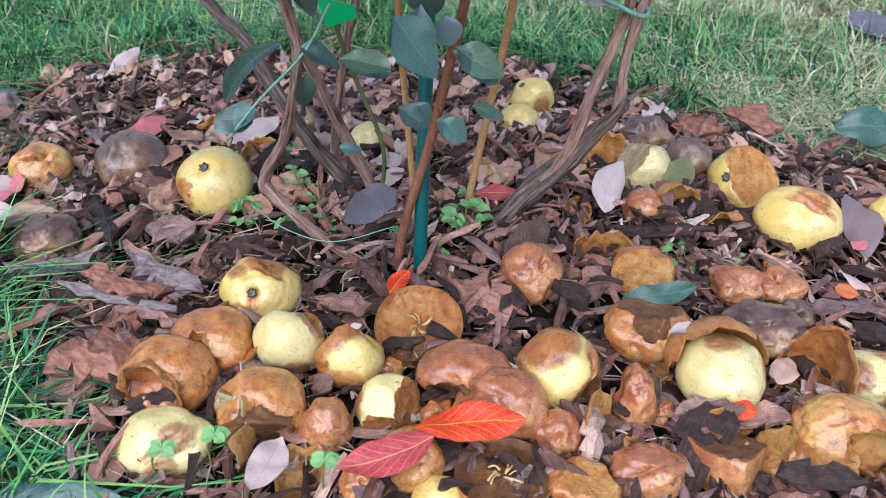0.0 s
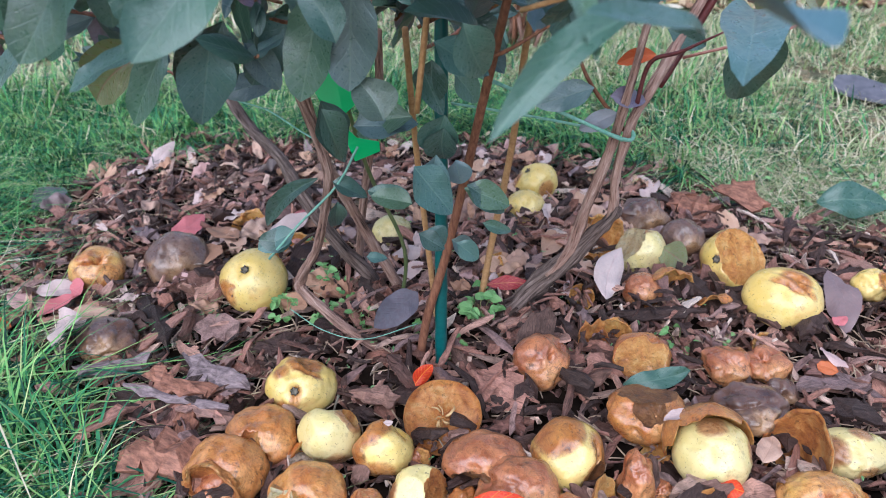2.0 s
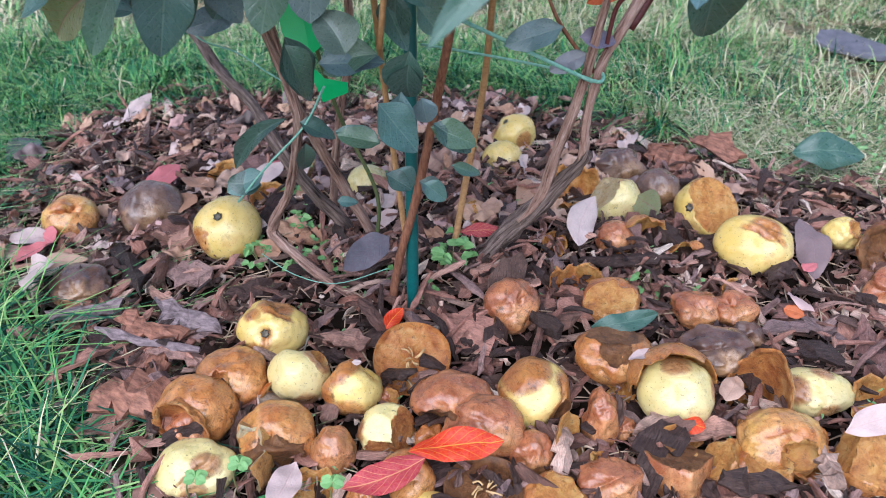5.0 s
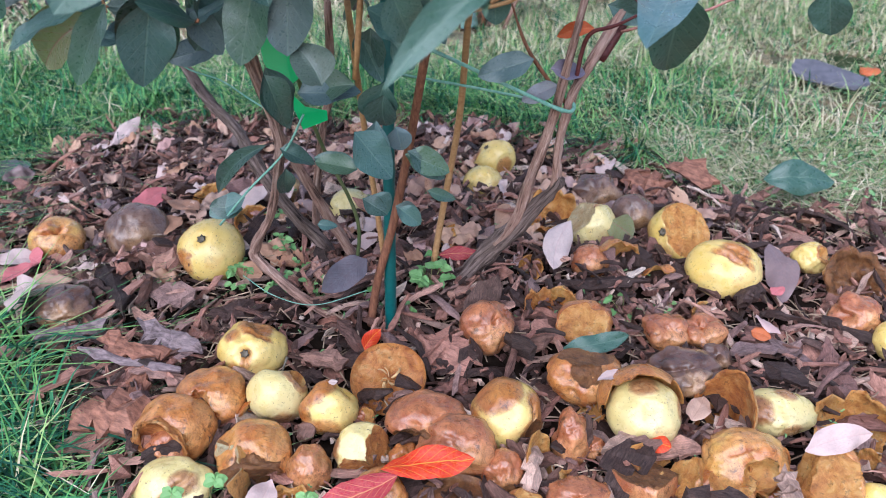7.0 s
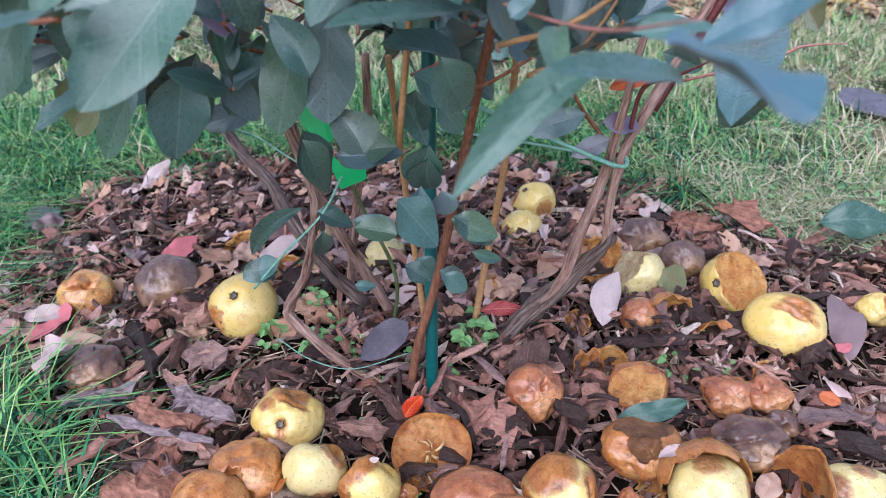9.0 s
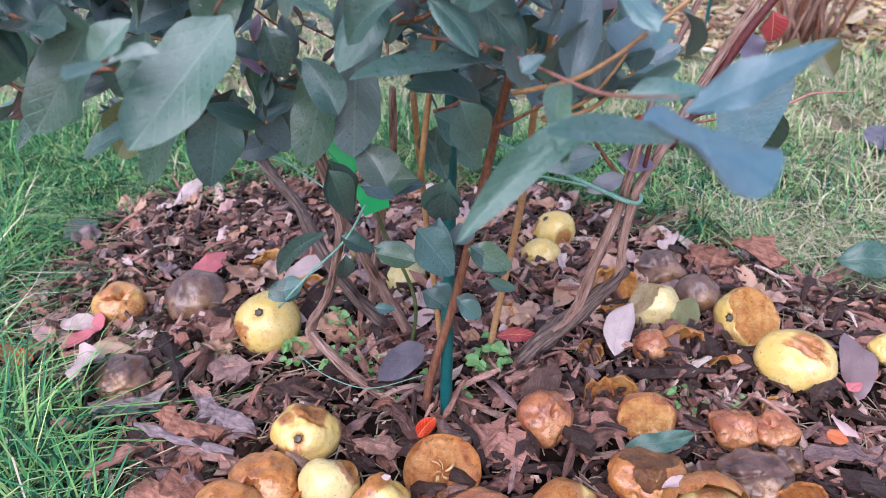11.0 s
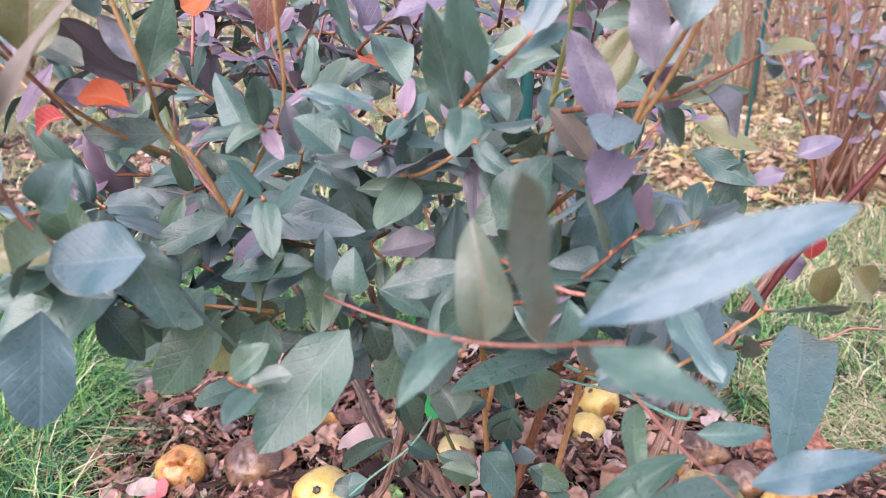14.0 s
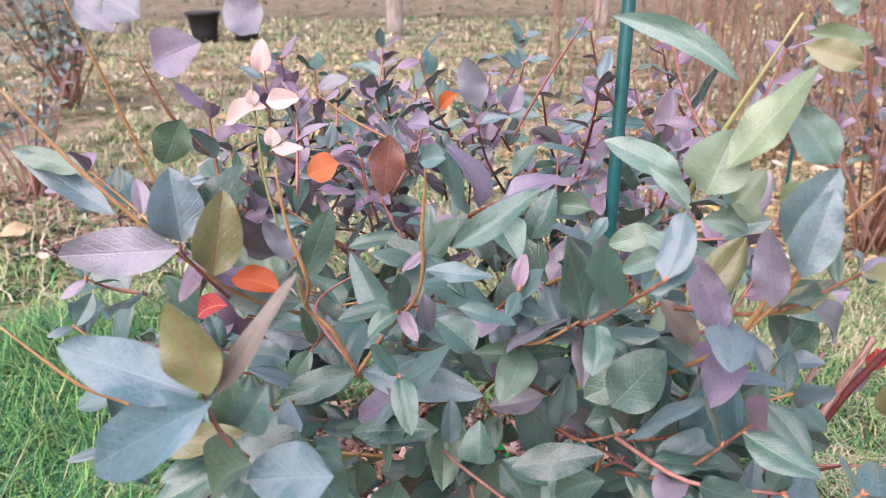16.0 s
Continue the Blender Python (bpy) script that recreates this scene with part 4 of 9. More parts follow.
peel((-0.134, 0.360, 0.026), 0.0285, TAN, sl(-0.8, -0.1, 0.6), span=1.35, thick=0.2, base=0.5, width=0.8, squash=1.15, flesh=FLESH_PALE, label="thick curved wall of a hollow orange-brown apple", seed=11)
apple((-0.067, 0.374, 0.023), 0.0186, BROWN, axis=(0, -0.67, 0.75), rot=[], base=0.66, dents=[(sl(0.8, 0.5, 0.5), 0.2, 0.35), (sl(-0.6, 0.8, 0.3), 0.16, 0.3)], facets=[(sl(0.15, 0.1, 1), 0.75)], squash=1.25, wrinkle=0.05, eye=False, label="peeled pinkish-tan lump of apple", seed=12)
apple((-0.024, 0.392, 0.026), 0.0230, PALE, axis=(0, -0.67, 0.75), rot=[(sl(-0.95, 0.1, 0.2), 0.4), (sl(0.1, -0.9, 0.5), 0.5), (sl(0.8, 0.2, 0.5), 0.4)], cuts=[(sl(0.85, 0.05, 0.5), 0.55), (sl(-0.05, -0.85, 0.55), 0.62)], facets=[(sl(-0.3, 0.25, 0.95), 0.74)], squash=0.98, width=1.1, wrinkle=0.03, flesh=FLESH_RUST, eye=False, label="cream and brown gnawed apple core", seed=13)
peel((-0.122, 0.431, 0.024), 0.0184, TAN, (0.55, -0.81, 0.2), span=1.5, thick=0.22, label="brown flap of apple skin", seed=14)
apple((0.029, 0.418, 0.034), 0.0330, BROWN, axis=(0, -0.67, 0.75), bites=[(sl(-0.35, -0.75, 0.5), 0.95, 0.7)], base=0.8, squash=0.64, width=1.12, wrinkle=0.02, eye=False, flesh=FLESH_DARK, label="collapsed reddish-brown apple shell on bark chips", seed=15)
apple((0.053, 0.391, 0.034), 0.0325, BROWN, axis=(0, -0.67, 0.75), base=0.82, dents=[(sl(0.25, -0.85, 0.5), 0.4, 0.4), (sl(-0.9, 0.3, 0.3), 0.2, 0.4)], creases=[(sl(-0.3, 0.5, 0.8), sl(1, -0.4, 0), 0.8, 0.09, 0.05), (sl(0.2, -0.1, 1), sl(0.5, 1, 0), 0.5, 0.07, 0.05)], squash=0.78, width=1.1, wrinkle=0.03, flesh=BROWN, eye=False, label="wrinkled kidney-shaped reddish-brown apple on bark chips", seed=16)
apple((0.011, 0.390, 0.021), 0.0136, TAN, axis=(0, -0.67, 0.75), base=0.86, wrinkle=0.1, eye=False, label="small brown lump of apple", seed=17)
apple((0.098, 0.430, 0.033), 0.0318, YELLOW, axis=(0, -0.67, 0.75), rot=[(sl(-0.35, 0.75, 0.5), 0.85), (sl(0.9, 0.2, 0.3), 0.5), (sl(-0.95, -0.2, 0.2), 0.45)], facets=[(sl(-0.6, 0.55, 0.6), 0.8), (sl(0.5, 0.65, 0.6), 0.8)], bites=[(sl(0.85, -0.55, 0.35), 1.12, 0.42)], creases=[(sl(0.82, 0.1, 0.6), sl(0.2, 1, 0), 0.4, 0.25, 0.05)], dents=[(sl(0.6, -0.7, 0.5), 0.16, 0.4)], squash=1.02, wrinkle=0.02, flesh=FLESH_DARK, eye=False, label="apple with yellow cheek and brown faceted crown, gnawed", seed=18)
apple((0.084, 0.539, 0.041), 0.0295, BROWN, axis=(0, -0.67, 0.75), dents=[(sl(-0.7, -0.75, 0.3), 0.25, 0.45), (sl(0.75, -0.7, 0.3), 0.25, 0.45)], creases=[(sl(0.3, 0.45, 0.85), sl(0.4, 1, 0), 0.3, 0.3, 0.08), (sl(0.1, -0.4, 0.9), sl(1, 0.3, 0), 0.6, 0.06, 0.05)], base=0.86, squash=0.95, wrinkle=0.025, flesh=FLESH_DARK, eye=False, label="wholly brown wrinkled apple with a dark slit", seed=19)
peel((0.140, 0.570, 0.036), 0.0275, TAN, sl(0.25, -0.15, 0.95), span=1.15, thick=0.08, squash=1.25, width=0.75, flesh=FLESH_RUST, label="orange-brown flap of apple skin standing up", seed=20)
apple((0.180, 0.556, 0.034), 0.0285, TAN, axis=(0, -0.67, 0.75), cuts=[(sl(0, 0.1, 1), 0.4)], base=0.86, squash=0.8, width=1.1, wrinkle=0.03, flesh=FLESH, eye=False, label="orange apple half with a flat gnawed face", seed=21)
apple((0.173, 0.481, 0.033), 0.0325, TAN, axis=(0, -0.67, 0.75), bites=[(sl(-0.1, 0.2, 1), 1.0, 0.52)], cuts=[(sl(0.1, 0.9, 0.4), 0.62)], base=0.75, squash=0.74, width=1.1, wrinkle=0.04, flesh=FLESH_DARK, eye=False, label="orange apple half with a blackened hollow", seed=22)
apple((0.217, 0.435, 0.032), 0.0325, PALE, axis=(0, -0.67, 0.75), rot=[(sl(-0.1, 0.85, 0.45), 0.42), (sl(0.95, 0.1, 0.2), 0.3)], squash=0.9, wrinkle=0.02, eye=False, label="cream-coloured apple showing out of torn brown skin", seed=23)
peel((0.214, 0.441, 0.036), 0.0375, TAN, sl(0.08, -0.75, 0.62), span=1.5, thick=0.06, base=0.72, ragged=0.3, wrinkle=0.05, squash=0.95, label="split brown skin standing round a pale apple", seed=24)
peel((0.286, 0.436, 0.027), 0.0345, TAN, sl(-0.75, 0.05, 0.65), span=1.45, thick=0.12, width=0.8, squash=1.3, base=0.66, ragged=0.25, wrinkle=0.05, flesh=FLESH_RUST, label="upright hollow brown apple shell with flesh inside", seed=25)
apple((0.340, 0.445, 0.021), 0.0232, PALE, axis=(0, -0.67, 0.75), rot=[(sl(-0.85, 0.2, 0.4), 0.55), (sl(0.2, -0.8, 0.6), 0.4), (sl(0.2, 0.9, 0.3), 0.4)], facets=[(sl(0.3, 0.2, 0.9), 0.8)], squash=0.8, width=1.4, wrinkle=0.03, eye=False, label="cream and brown apple half", seed=26)
apple((0.315, 0.730, 0.036), 0.0375, YELLOW, axis=sl(-0.75, -0.1, 0.65), rot=[(sl(-0.7, -0.05, 0.65), 0.14), (sl(-0.2, 0.7, 0.6), 0.4)], cuts=[(sl(0.22, 0.14, 0.95), 0.38)], base=0.3, wrinkle=0.02, flesh=FLESH, label="yellow apple with a flat gnawed orange face", seed=27)
apple((0.348, 0.654, 0.034), 0.0386, YELLOW, axis=(0, -0.67, 0.75), rot=[(sl(0.3, 0.65, 0.7), 0.5), (sl(0.8, -0.6, 0.4), 0.14)], creases=[(sl(-0.05, 0.5, 0.85), sl(0.8, -0.6, 0), 0.6, 0.2, 0.07), (sl(0.35, 0.75, 0.6), sl(1, -0.5, 0), 0.55, 0.18, 0.07), (sl(0.5, 0.35, 0.8), sl(0.5, -1, 0), 0.45, 0.14, 0.06)], dents=[(sl(0.3, 0.6, 0.75), 0.16, 0.45)], squash=0.84, wrinkle=0.012, eye=False, width=1.06, label="yellow apple with sunken split brown skin on top", seed=28)
apple((0.215, 0.750, 0.036), 0.0310, PALE, axis=(0, -0.67, 0.75), rot=[(sl(-0.6, 0.6, 0.5), 0.7), (sl(0.8, -0.3, 0.4), 0.2)], cuts=[(sl(-0.7, 0.45, 0.5), 0.55)], facets=[(sl(0.1, 0.95, 0.2), 0.8)], creases=[(sl(-0.1, 0.7, 0.7), sl(1, 0.3, 0), 0.5, 0.14, 0.07)], wrinkle=0.02, eye=False, flesh=FLESH_PALE, label="yellow gnawed apple on bark chips", seed=29)
peel((0.172, 0.768, 0.044), 0.0321, TAN, (0.36, -0.68, 0.64), span=1.55, thick=0.15, label="orange hollow apple half on bark chips", seed=30)
apple((0.237, 0.845, 0.033), 0.0318, DARK, axis=(0, -0.67, 0.75), base=0.75, squash=0.7, wrinkle=0.08, eye=False, label="greyish-purple rotten apple with mould", seed=31)
apple((0.273, 0.791, 0.028), 0.0275, DARK, axis=(0, -0.67, 0.75), base=0.6, squash=0.9, wrinkle=0.03, eye=False, label="dark purplish rotten apple on bark chips", seed=32)
apple((0.203, 0.674, 0.031), 0.0225, BROWN, axis=(0, -0.67, 0.75), base=0.82, squash=0.95, wrinkle=0.02, dents=[(sl(0.8, 0.4, 0.4), 0.12, 0.4)], eye=False, label="small brown rotten apple on bark chips", seed=33)
peel((0.234, 0.673, 0.029), 0.0273, TAN, (0.1, -1, 0), span=1.5, thick=0.12, base=0.7, label="pale brown hollow piece of apple", seed=34)
peel((0.278, 0.639, 0.018), 0.0272, TAN, (0, -0.87, -0.49), span=0.95, thick=0.1, base=0.8, label="flat curl of orange apple skin", seed=35)
apple((0.104, 0.938, 0.034), 0.0310, YELLOW, axis=(-0.54, -0.19, 0.82), rot=[(sl(0.5, -0.6, 0.6), 0.4), (sl(-0.95, 0.2, 0.2), 0.35)], facets=[(sl(0.6, -0.5, 0.6), 0.75)], wrinkle=0.02, label="small yellow apple near the grass", seed=36)
apple((0.084, 0.874, 0.028), 0.0265, YELLOW, axis=(0, -0.67, 0.75), wrinkle=0.02, eye=False, label="small yellow apple half buried in bark chips", seed=37)
apple((-0.087, 0.787, 0.039), 0.0262, PALE, axis=(0, -0.67, 0.75), rot=[((0.93, -0.37, 0.02), 0.5)], wrinkle=0.02, eye=False, label="pale yellow apple half hidden behind the stems", seed=38)
apple((-0.346, 0.742, 0.028), 0.0400, DARK, axis=(0, -0.67, 0.75), rot=[(sl(-0.6, 0.2, 0.7), 0.6)], base=0.5, facets=[(sl(-0.5, 0.2, 0.9), 0.85)], squash=0.9, wrinkle=0.02, eye=False, label="greyish-brown soft rotten apple on bark chips", seed=39)
apple((-0.436, 0.719, 0.029), 0.0340, TAN, axis=(0, -0.67, 0.75), rot=[(sl(0.6, -0.3, 0.7), 0.6), (sl(-0.3, 0.6, 0.6), 0.4)], creases=[(sl(0.05, 0.4, 0.9), sl(1, 0.25, 0), 0.75, 0.34, 0.1), (sl(0.35, 0.65, 0.65), sl(0.5, 1, 0), 0.4, 0.3, 0.12)], dents=[(sl(0.2, 0.8, 0.5), 0.25, 0.35)], base=0.5, squash=0.82, flesh=FLESH_DARK, wrinkle=0.02, eye=False, label="orange-brown apple with folded sunken skin", seed=40)
peel((-0.279, 0.832, 0.025), 0.0242, TAN, (0, -0.67, 0.75), span=1.5, thick=0.3, label="orange apple piece seen from its cut side", seed=41)
peel((-0.202, 0.760, 0.035), 0.0257, TAN, (0.31, -0.62, 0.72), span=1.3, thick=0.15, base=0.6, label="pale brown curl of apple behind the stems", seed=42)
apple((-0.179, 0.850, 0.027), 0.0203, PALE, axis=(0, -0.67, 0.75), base=0.5, wrinkle=0.05, eye=False, label="pale apple piece behind the woody stems", seed=43)
peel((0.031, 0.704, 0.042), 0.0204, TAN, (-0.57, -0.27, 0.77), span=1.4, thick=0.2, base=0.45, label="yellow-brown torn apple piece on bark chips", seed=44)
peel((0.051, 0.709, 0.040), 0.0177, YELLOW, (0.44, -0.57, 0.7), span=1.4, thick=0.2, base=0.2, label="yellow torn apple piece on bark chips", seed=45)
apple((0.263, 0.491, 0.028), 0.0320, DARK, axis=(0, -0.67, 0.75), base=0.95, creases=[(sl(0.1, 0.4, 0.9), sl(1, 0.3, 0), 0.8, 0.25, 0.12), (sl(0.3, 0.1, 0.9), sl(0.2, 1, 0), 0.6, 0.2, 0.1)], rot=[], squash=0.6, width=1.15, wrinkle=0.06, eye=False, label="blackened wrinkled rotten apple on bark chips", seed=46)
apple((0.303, 0.521, 0.019), 0.0163, DARK, axis=(0, -0.67, 0.75), base=0.86, squash=0.9, wrinkle=0.1, eye=False, label="dark shrivelled rotten apple lobe", seed=47)
apple((0.262, 0.555, 0.026), 0.0265, BROWN, axis=(0, -0.67, 0.75), base=1.0, dents=[(sl(0.3, 0.3, 0.9), 0.25, 0.5)], squash=0.7, wrinkle=0.05, eye=False, flesh=FLESH_DARK, label="flattened dark brown apple on bark chips", seed=48)
apple((0.301, 0.560, 0.024), 0.0240, BROWN, axis=(0, -0.67, 0.75), base=1.0, creases=[(sl(0, 0.2, 1), sl(0.5, 1, 0), 0.8, 0.2, 0.12)], squash=0.6, wrinkle=0.06, eye=False, label="flattened brown apple piece on bark chips", seed=49)
half_apple((0.055, 0.338, 0.026), 0.0322, BROWN, (0, 0.07, 1), depth=0.7, flesh=FLESH_DARK, label="brown apple half with dark cut face turned up", seed=50)
apple((0.092, 0.374, 0.021), 0.0190, BROWN, axis=(0, -0.67, 0.75), base=0.84, dents=[(sl(0.7, 0.5, 0.5), 0.2, 0.35), (sl(-0.6, -0.5, 0.6), 0.2, 0.35)], rot=[], squash=1.05, wrinkle=0.06, eye=False, label="grey-brown rotten apple lump on bark chips", seed=51)
peel((0.125, 0.380, 0.025), 0.0235, TAN, sl(0.55, 0.05, 0.8), span=1.35, thick=0.22, width=0.62, squash=1.5, base=0.7, ragged=0.25, wrinkle=0.05, flesh=FLESH, label="curved wall of brown apple standing up", seed=52)
apple((0.151, 0.409, 0.026), 0.0200, BROWN, axis=(0, -0.67, 0.75), base=0.84, dents=[(sl(-0.9, 0.4, 0.2), 0.3, 0.5), (sl(0.9, 0.1, 0.3), 0.25, 0.4), (sl(0.3, -0.6, 0.7), 0.18, 0.3)], squash=1.55, width=0.85, wrinkle=0.05, eye=False, label="tall draped brown lump of rotten apple", seed=53)
apple((0.150, 0.350, 0.020), 0.0205, BROWN, axis=(0, -0.67, 0.75), base=0.8, creases=[(sl(0, 0.3, 1), sl(1, 0.5, 0), 0.8, 0.3, 0.14)], facets=[(sl(0.2, 0.8, 0.5), 0.6)], squash=0.85, width=1.3, wrinkle=0.05, eye=False, label="grey-pink curl of rotten apple", seed=54)
apple((0.172, 0.409, 0.015), 0.0094, BROWN, axis=(0, -0.67, 0.75), base=0.86, wrinkle=0.12, eye=False, label="small brown lump of apple", seed=55)
apple((0.205, 0.364, 0.024), 0.0285, BROWN, axis=(0, -0.67, 0.75), cuts=[(sl(0.05, 0.92, 0.35), 0.2)], facets=[(sl(-0.75, -0.2, 0.6), 0.6), (sl(0.75, -0.2, 0.6), 0.62)], base=0.86, squash=1.05, width=1.1, wrinkle=0.03, eye=False, flesh=FLESH_DARK, label="brown wedge of apple with a flat dark top", seed=56)
apple((0.243, 0.370, 0.020), 0.0205, TAN, axis=(0, -0.67, 0.75), cuts=[(sl(-0.7, 0.5, 0.5), 0.35), (sl(0.8, 0.2, 0.5), 0.5)], base=0.7, squash=1.1, width=0.9, wrinkle=0.05, eye=False, flesh=FLESH, label="torn shard of orange apple on bark chips", seed=57)
apple((0.290, 0.387, 0.024), 0.0300, TAN, axis=(0, -0.67, 0.75), rot=[(sl(0.4, 0.2, 0.8), 0.5)], bites=[(sl(0.25, -0.35, 0.95), 0.95, 0.55)], creases=[(sl(-0.3, 0.5, 0.8), sl(1, 0.3, 0), 0.6, 0.12, 0.07)], base=0.55, squash=0.8, width=1.2, wrinkle=0.04, flesh=FLESH, eye=False, label="orange-brown apple with torn skin and open flesh", seed=58)
peel((0.313, 0.377, 0.022), 0.0235, TAN, sl(0.35, 0.2, 0.9), span=1.45, thick=0.15, squash=1.15, ragged=0.3, wrinkle=0.06, flesh=FLESH_RUST, label="curved brown apple shell on bark chips", seed=59)
apple((0.270, 0.366, 0.017), 0.0195, TAN, axis=(0, -0.67, 0.75), cuts=[(sl(0.1, 0.3, 0.95), 0.4)], base=0.8, squash=0.7, width=1.3, wrinkle=0.05, eye=False, flesh=FLESH, label="flat piece of orange apple", seed=60)
apple((-0.003, 0.346, 0.026), 0.0237, TAN, axis=(0, -0.67, 0.75), base=0.8, squash=0.85, wrinkle=0.03, eye=False, label="orange-brown apple under a red leaf", seed=61)
apple((-0.036, 0.331, 0.019), 0.0152, TAN, axis=(0, -0.67, 0.75), base=0.75, wrinkle=0.05, eye=False, label="orange-brown apple lump on bark chips", seed=62)
apple((0.108, 0.334, 0.021), 0.0205, TAN, axis=(0, -0.67, 0.75), cuts=[(sl(0.2, 0.5, 0.8), 0.5)], base=0.75, squash=0.8, width=1.2, wrinkle=0.06, eye=False, label="brown torn apple piece on bark chips", seed=63)
apple((0.013, 0.323, 0.019), 0.0165, YELLOW, axis=(0, -0.67, 0.75), rot=[((0, -0.8, -0.59), 0.6)], wrinkle=0.02, squash=0.7, eye=False, label="yellow-orange apple half in the bark", seed=64)
peel((0.166, 0.332, 0.019), 0.0226, BROWN, (0, -0.14, 0.99), span=1.2, label="grey-brown curl of apple on bark chips", seed=65)
apple((-0.366, 0.584, 0.032), 0.0325, DARK, axis=(0, -0.67, 0.75), base=0.7, squash=0.5, wrinkle=0.08, eye=False, label="soft dark purple-brown rotten apple", seed=66)
peel((-0.079, 0.338, 0.019), 0.0200, TAN, (0, -0.57, 0.82), span=1.3, thick=0.2, label="hollow brown apple piece among the chips", seed=67)
apple((0.466, 0.702, 0.018), 0.0196, YELLOW, axis=(0, -0.67, 0.75), rot=[((0.87, -0.22, 0.44), 0.7)], bites=[((0.57, -0.44, 0.69), 1.1, 0.5)], wrinkle=0.05, eye=False, label="yellow torn apple piece on bark chips", seed=68)
peel((0.496, 0.646, 0.025), 0.0366, BROWN, (0, -0.63, 0.78), span=1.5, thick=0.3, flesh=FLESH_DARK, label="hollow apple half with mouldy dark flesh", seed=69)
apple((0.469, 0.590, 0.022), 0.0258, BROWN, axis=(0, -0.67, 0.75), base=0.86, squash=0.8, wrinkle=0.1, eye=False, label="peeling pale brown rotten apple", seed=70)
apple((0.490, 0.549, 0.019), 0.0216, YELLOW, axis=(0, -0.67, 0.75), wrinkle=0.02, eye=False, label="yellow apple on the bark chips", seed=71)
peel((0.396, 0.429, 0.022), 0.0319, TAN, (-0.28, -0.64, 0.71), span=1.5, thick=0.12, label="orange hollow apple shell behind a pale leaf", seed=72)
apple((0.356, 0.371, 0.022), 0.0285, TAN, axis=(0, -0.67, 0.75), cuts=[(sl(-0.15, 0.15, 0.95), 0.5), (sl(0.95, 0.1, 0.2), 0.7), (sl(-0.9, 0.4, 0.1), 0.75)], base=0.7, wrinkle=0.04, eye=False, label="orange apple block with flat gnawed sides", seed=73)
apple((0.385, 0.352, 0.015), 0.0169, YELLOW, axis=(0, -0.67, 0.75), wrinkle=0.02, eye=False, label="yellow apple in the bark chips", seed=74)
apple((-0.027, 0.433, 0.022), 0.0101, BROWN, axis=(0, -0.67, 0.75), cuts=[((0.3, -0.4, 0.87), 0.5)], base=0.86, squash=1.07, wrinkle=0.12, eye=False, label="gnawed lump of brown rotten apple", seed=75)
peel((0.012, 0.399, 0.020), 0.0116, TAN, (0.54, -0.16, 0.83), span=0.96, thick=0.22, base=0.61, label="torn orange-brown scrap of apple skin", seed=76)
peel((-0.039, 0.384, 0.017), 0.0094, TAN, (0.18, -0.94, 0.29), span=0.98, thick=0.27, base=0.56, label="curled brown scrap of rotten apple", seed=77)
peel((0.173, 0.450, 0.020), 0.0141, TAN, (-0.48, -0.79, 0.37), span=1.38, thick=0.17, base=0.57, label="torn orange-brown scrap of apple skin", seed=78)
peel((0.214, 0.384, 0.021), 0.0216, BROWN, (0.6, -0.44, 0.66), span=1.38, thick=0.28, base=0.63, label="torn orange-brown scrap of apple skin", seed=79)
peel((0.062, 0.356, 0.019), 0.0164, BROWN, (-0.14, -0.07, 0.99), span=1.2, thick=0.26, base=0.53, label="torn orange-brown scrap of apple skin", seed=80)
peel((0.151, 0.366, 0.018), 0.0163, BROWN, (0.58, -0.43, 0.7), span=0.93, thick=0.3, base=0.51, label="torn orange-brown scrap of apple skin", seed=81)
peel((0.315, 0.594, 0.018), 0.0159, BROWN, (0.48, -0.8, 0.37), span=1.13, thick=0.26, base=0.78, label="torn orange-brown scrap of apple skin", seed=82)
peel((0.157, 0.586, 0.033), 0.0212, TAN, (-0.51, -0.67, 0.53), span=1.35, thick=0.19, base=0.71, label="curled brown scrap of rotten apple", seed=83)
peel((0.075, 0.373, 0.018), 0.0130, BROWN, (0.46, -0.79, 0.4), span=1.16, thick=0.2, base=0.57, label="curled brown scrap of rotten apple", seed=84)
peel((0.184, 0.361, 0.016), 0.0142, BROWN, (0.67, -0.33, 0.66), span=1.3, thick=0.24, base=0.82, label="torn orange-brown scrap of apple skin", seed=85)
apple((0.273, 0.397, 0.011), 0.0090, BROWN, axis=(0, -0.67, 0.75), cuts=[((0.85, -0.46, 0.26), 0.5)], base=0.86, squash=0.91, wrinkle=0.12, eye=False, label="gnawed lump of brown rotten apple", seed=86)
peel((0.331, 0.366, 0.012), 0.0131, TAN, (-0.65, -0.2, 0.73), span=0.97, thick=0.3, base=0.79, label="curled brown scrap of rotten apple", seed=87)
peel((0.401, 0.401, 0.010), 0.0099, TAN, (-0.23, -0.79, 0.57), span=1.22, thick=0.27, base=0.55, label="torn orange-brown scrap of apple skin", seed=88)
peel((0.134, 0.657, 0.033), 0.0153, TAN, (-0.26, -0.88, 0.4), span=1.39, thick=0.22, base=0.72, label="torn orange-brown scrap of apple skin", seed=89)
peel((0.171, 0.600, 0.027), 0.0144, BROWN, (-0.05, -0.74, 0.67), span=1.31, thick=0.23, base=0.58, label="curled brown scrap of rotten apple", seed=90)
peel((0.126, 0.431, 0.019), 0.0119, TAN, (0.59, -0.67, 0.45), span=0.93, thick=0.27, base=0.66, label="curled brown scrap of rotten apple", seed=91)
peel((0.226, 0.361, 0.016), 0.0156, TAN, (0.4, -0.64, 0.66), span=1.03, thick=0.3, base=0.82, label="curled brown scrap of rotten apple", seed=92)


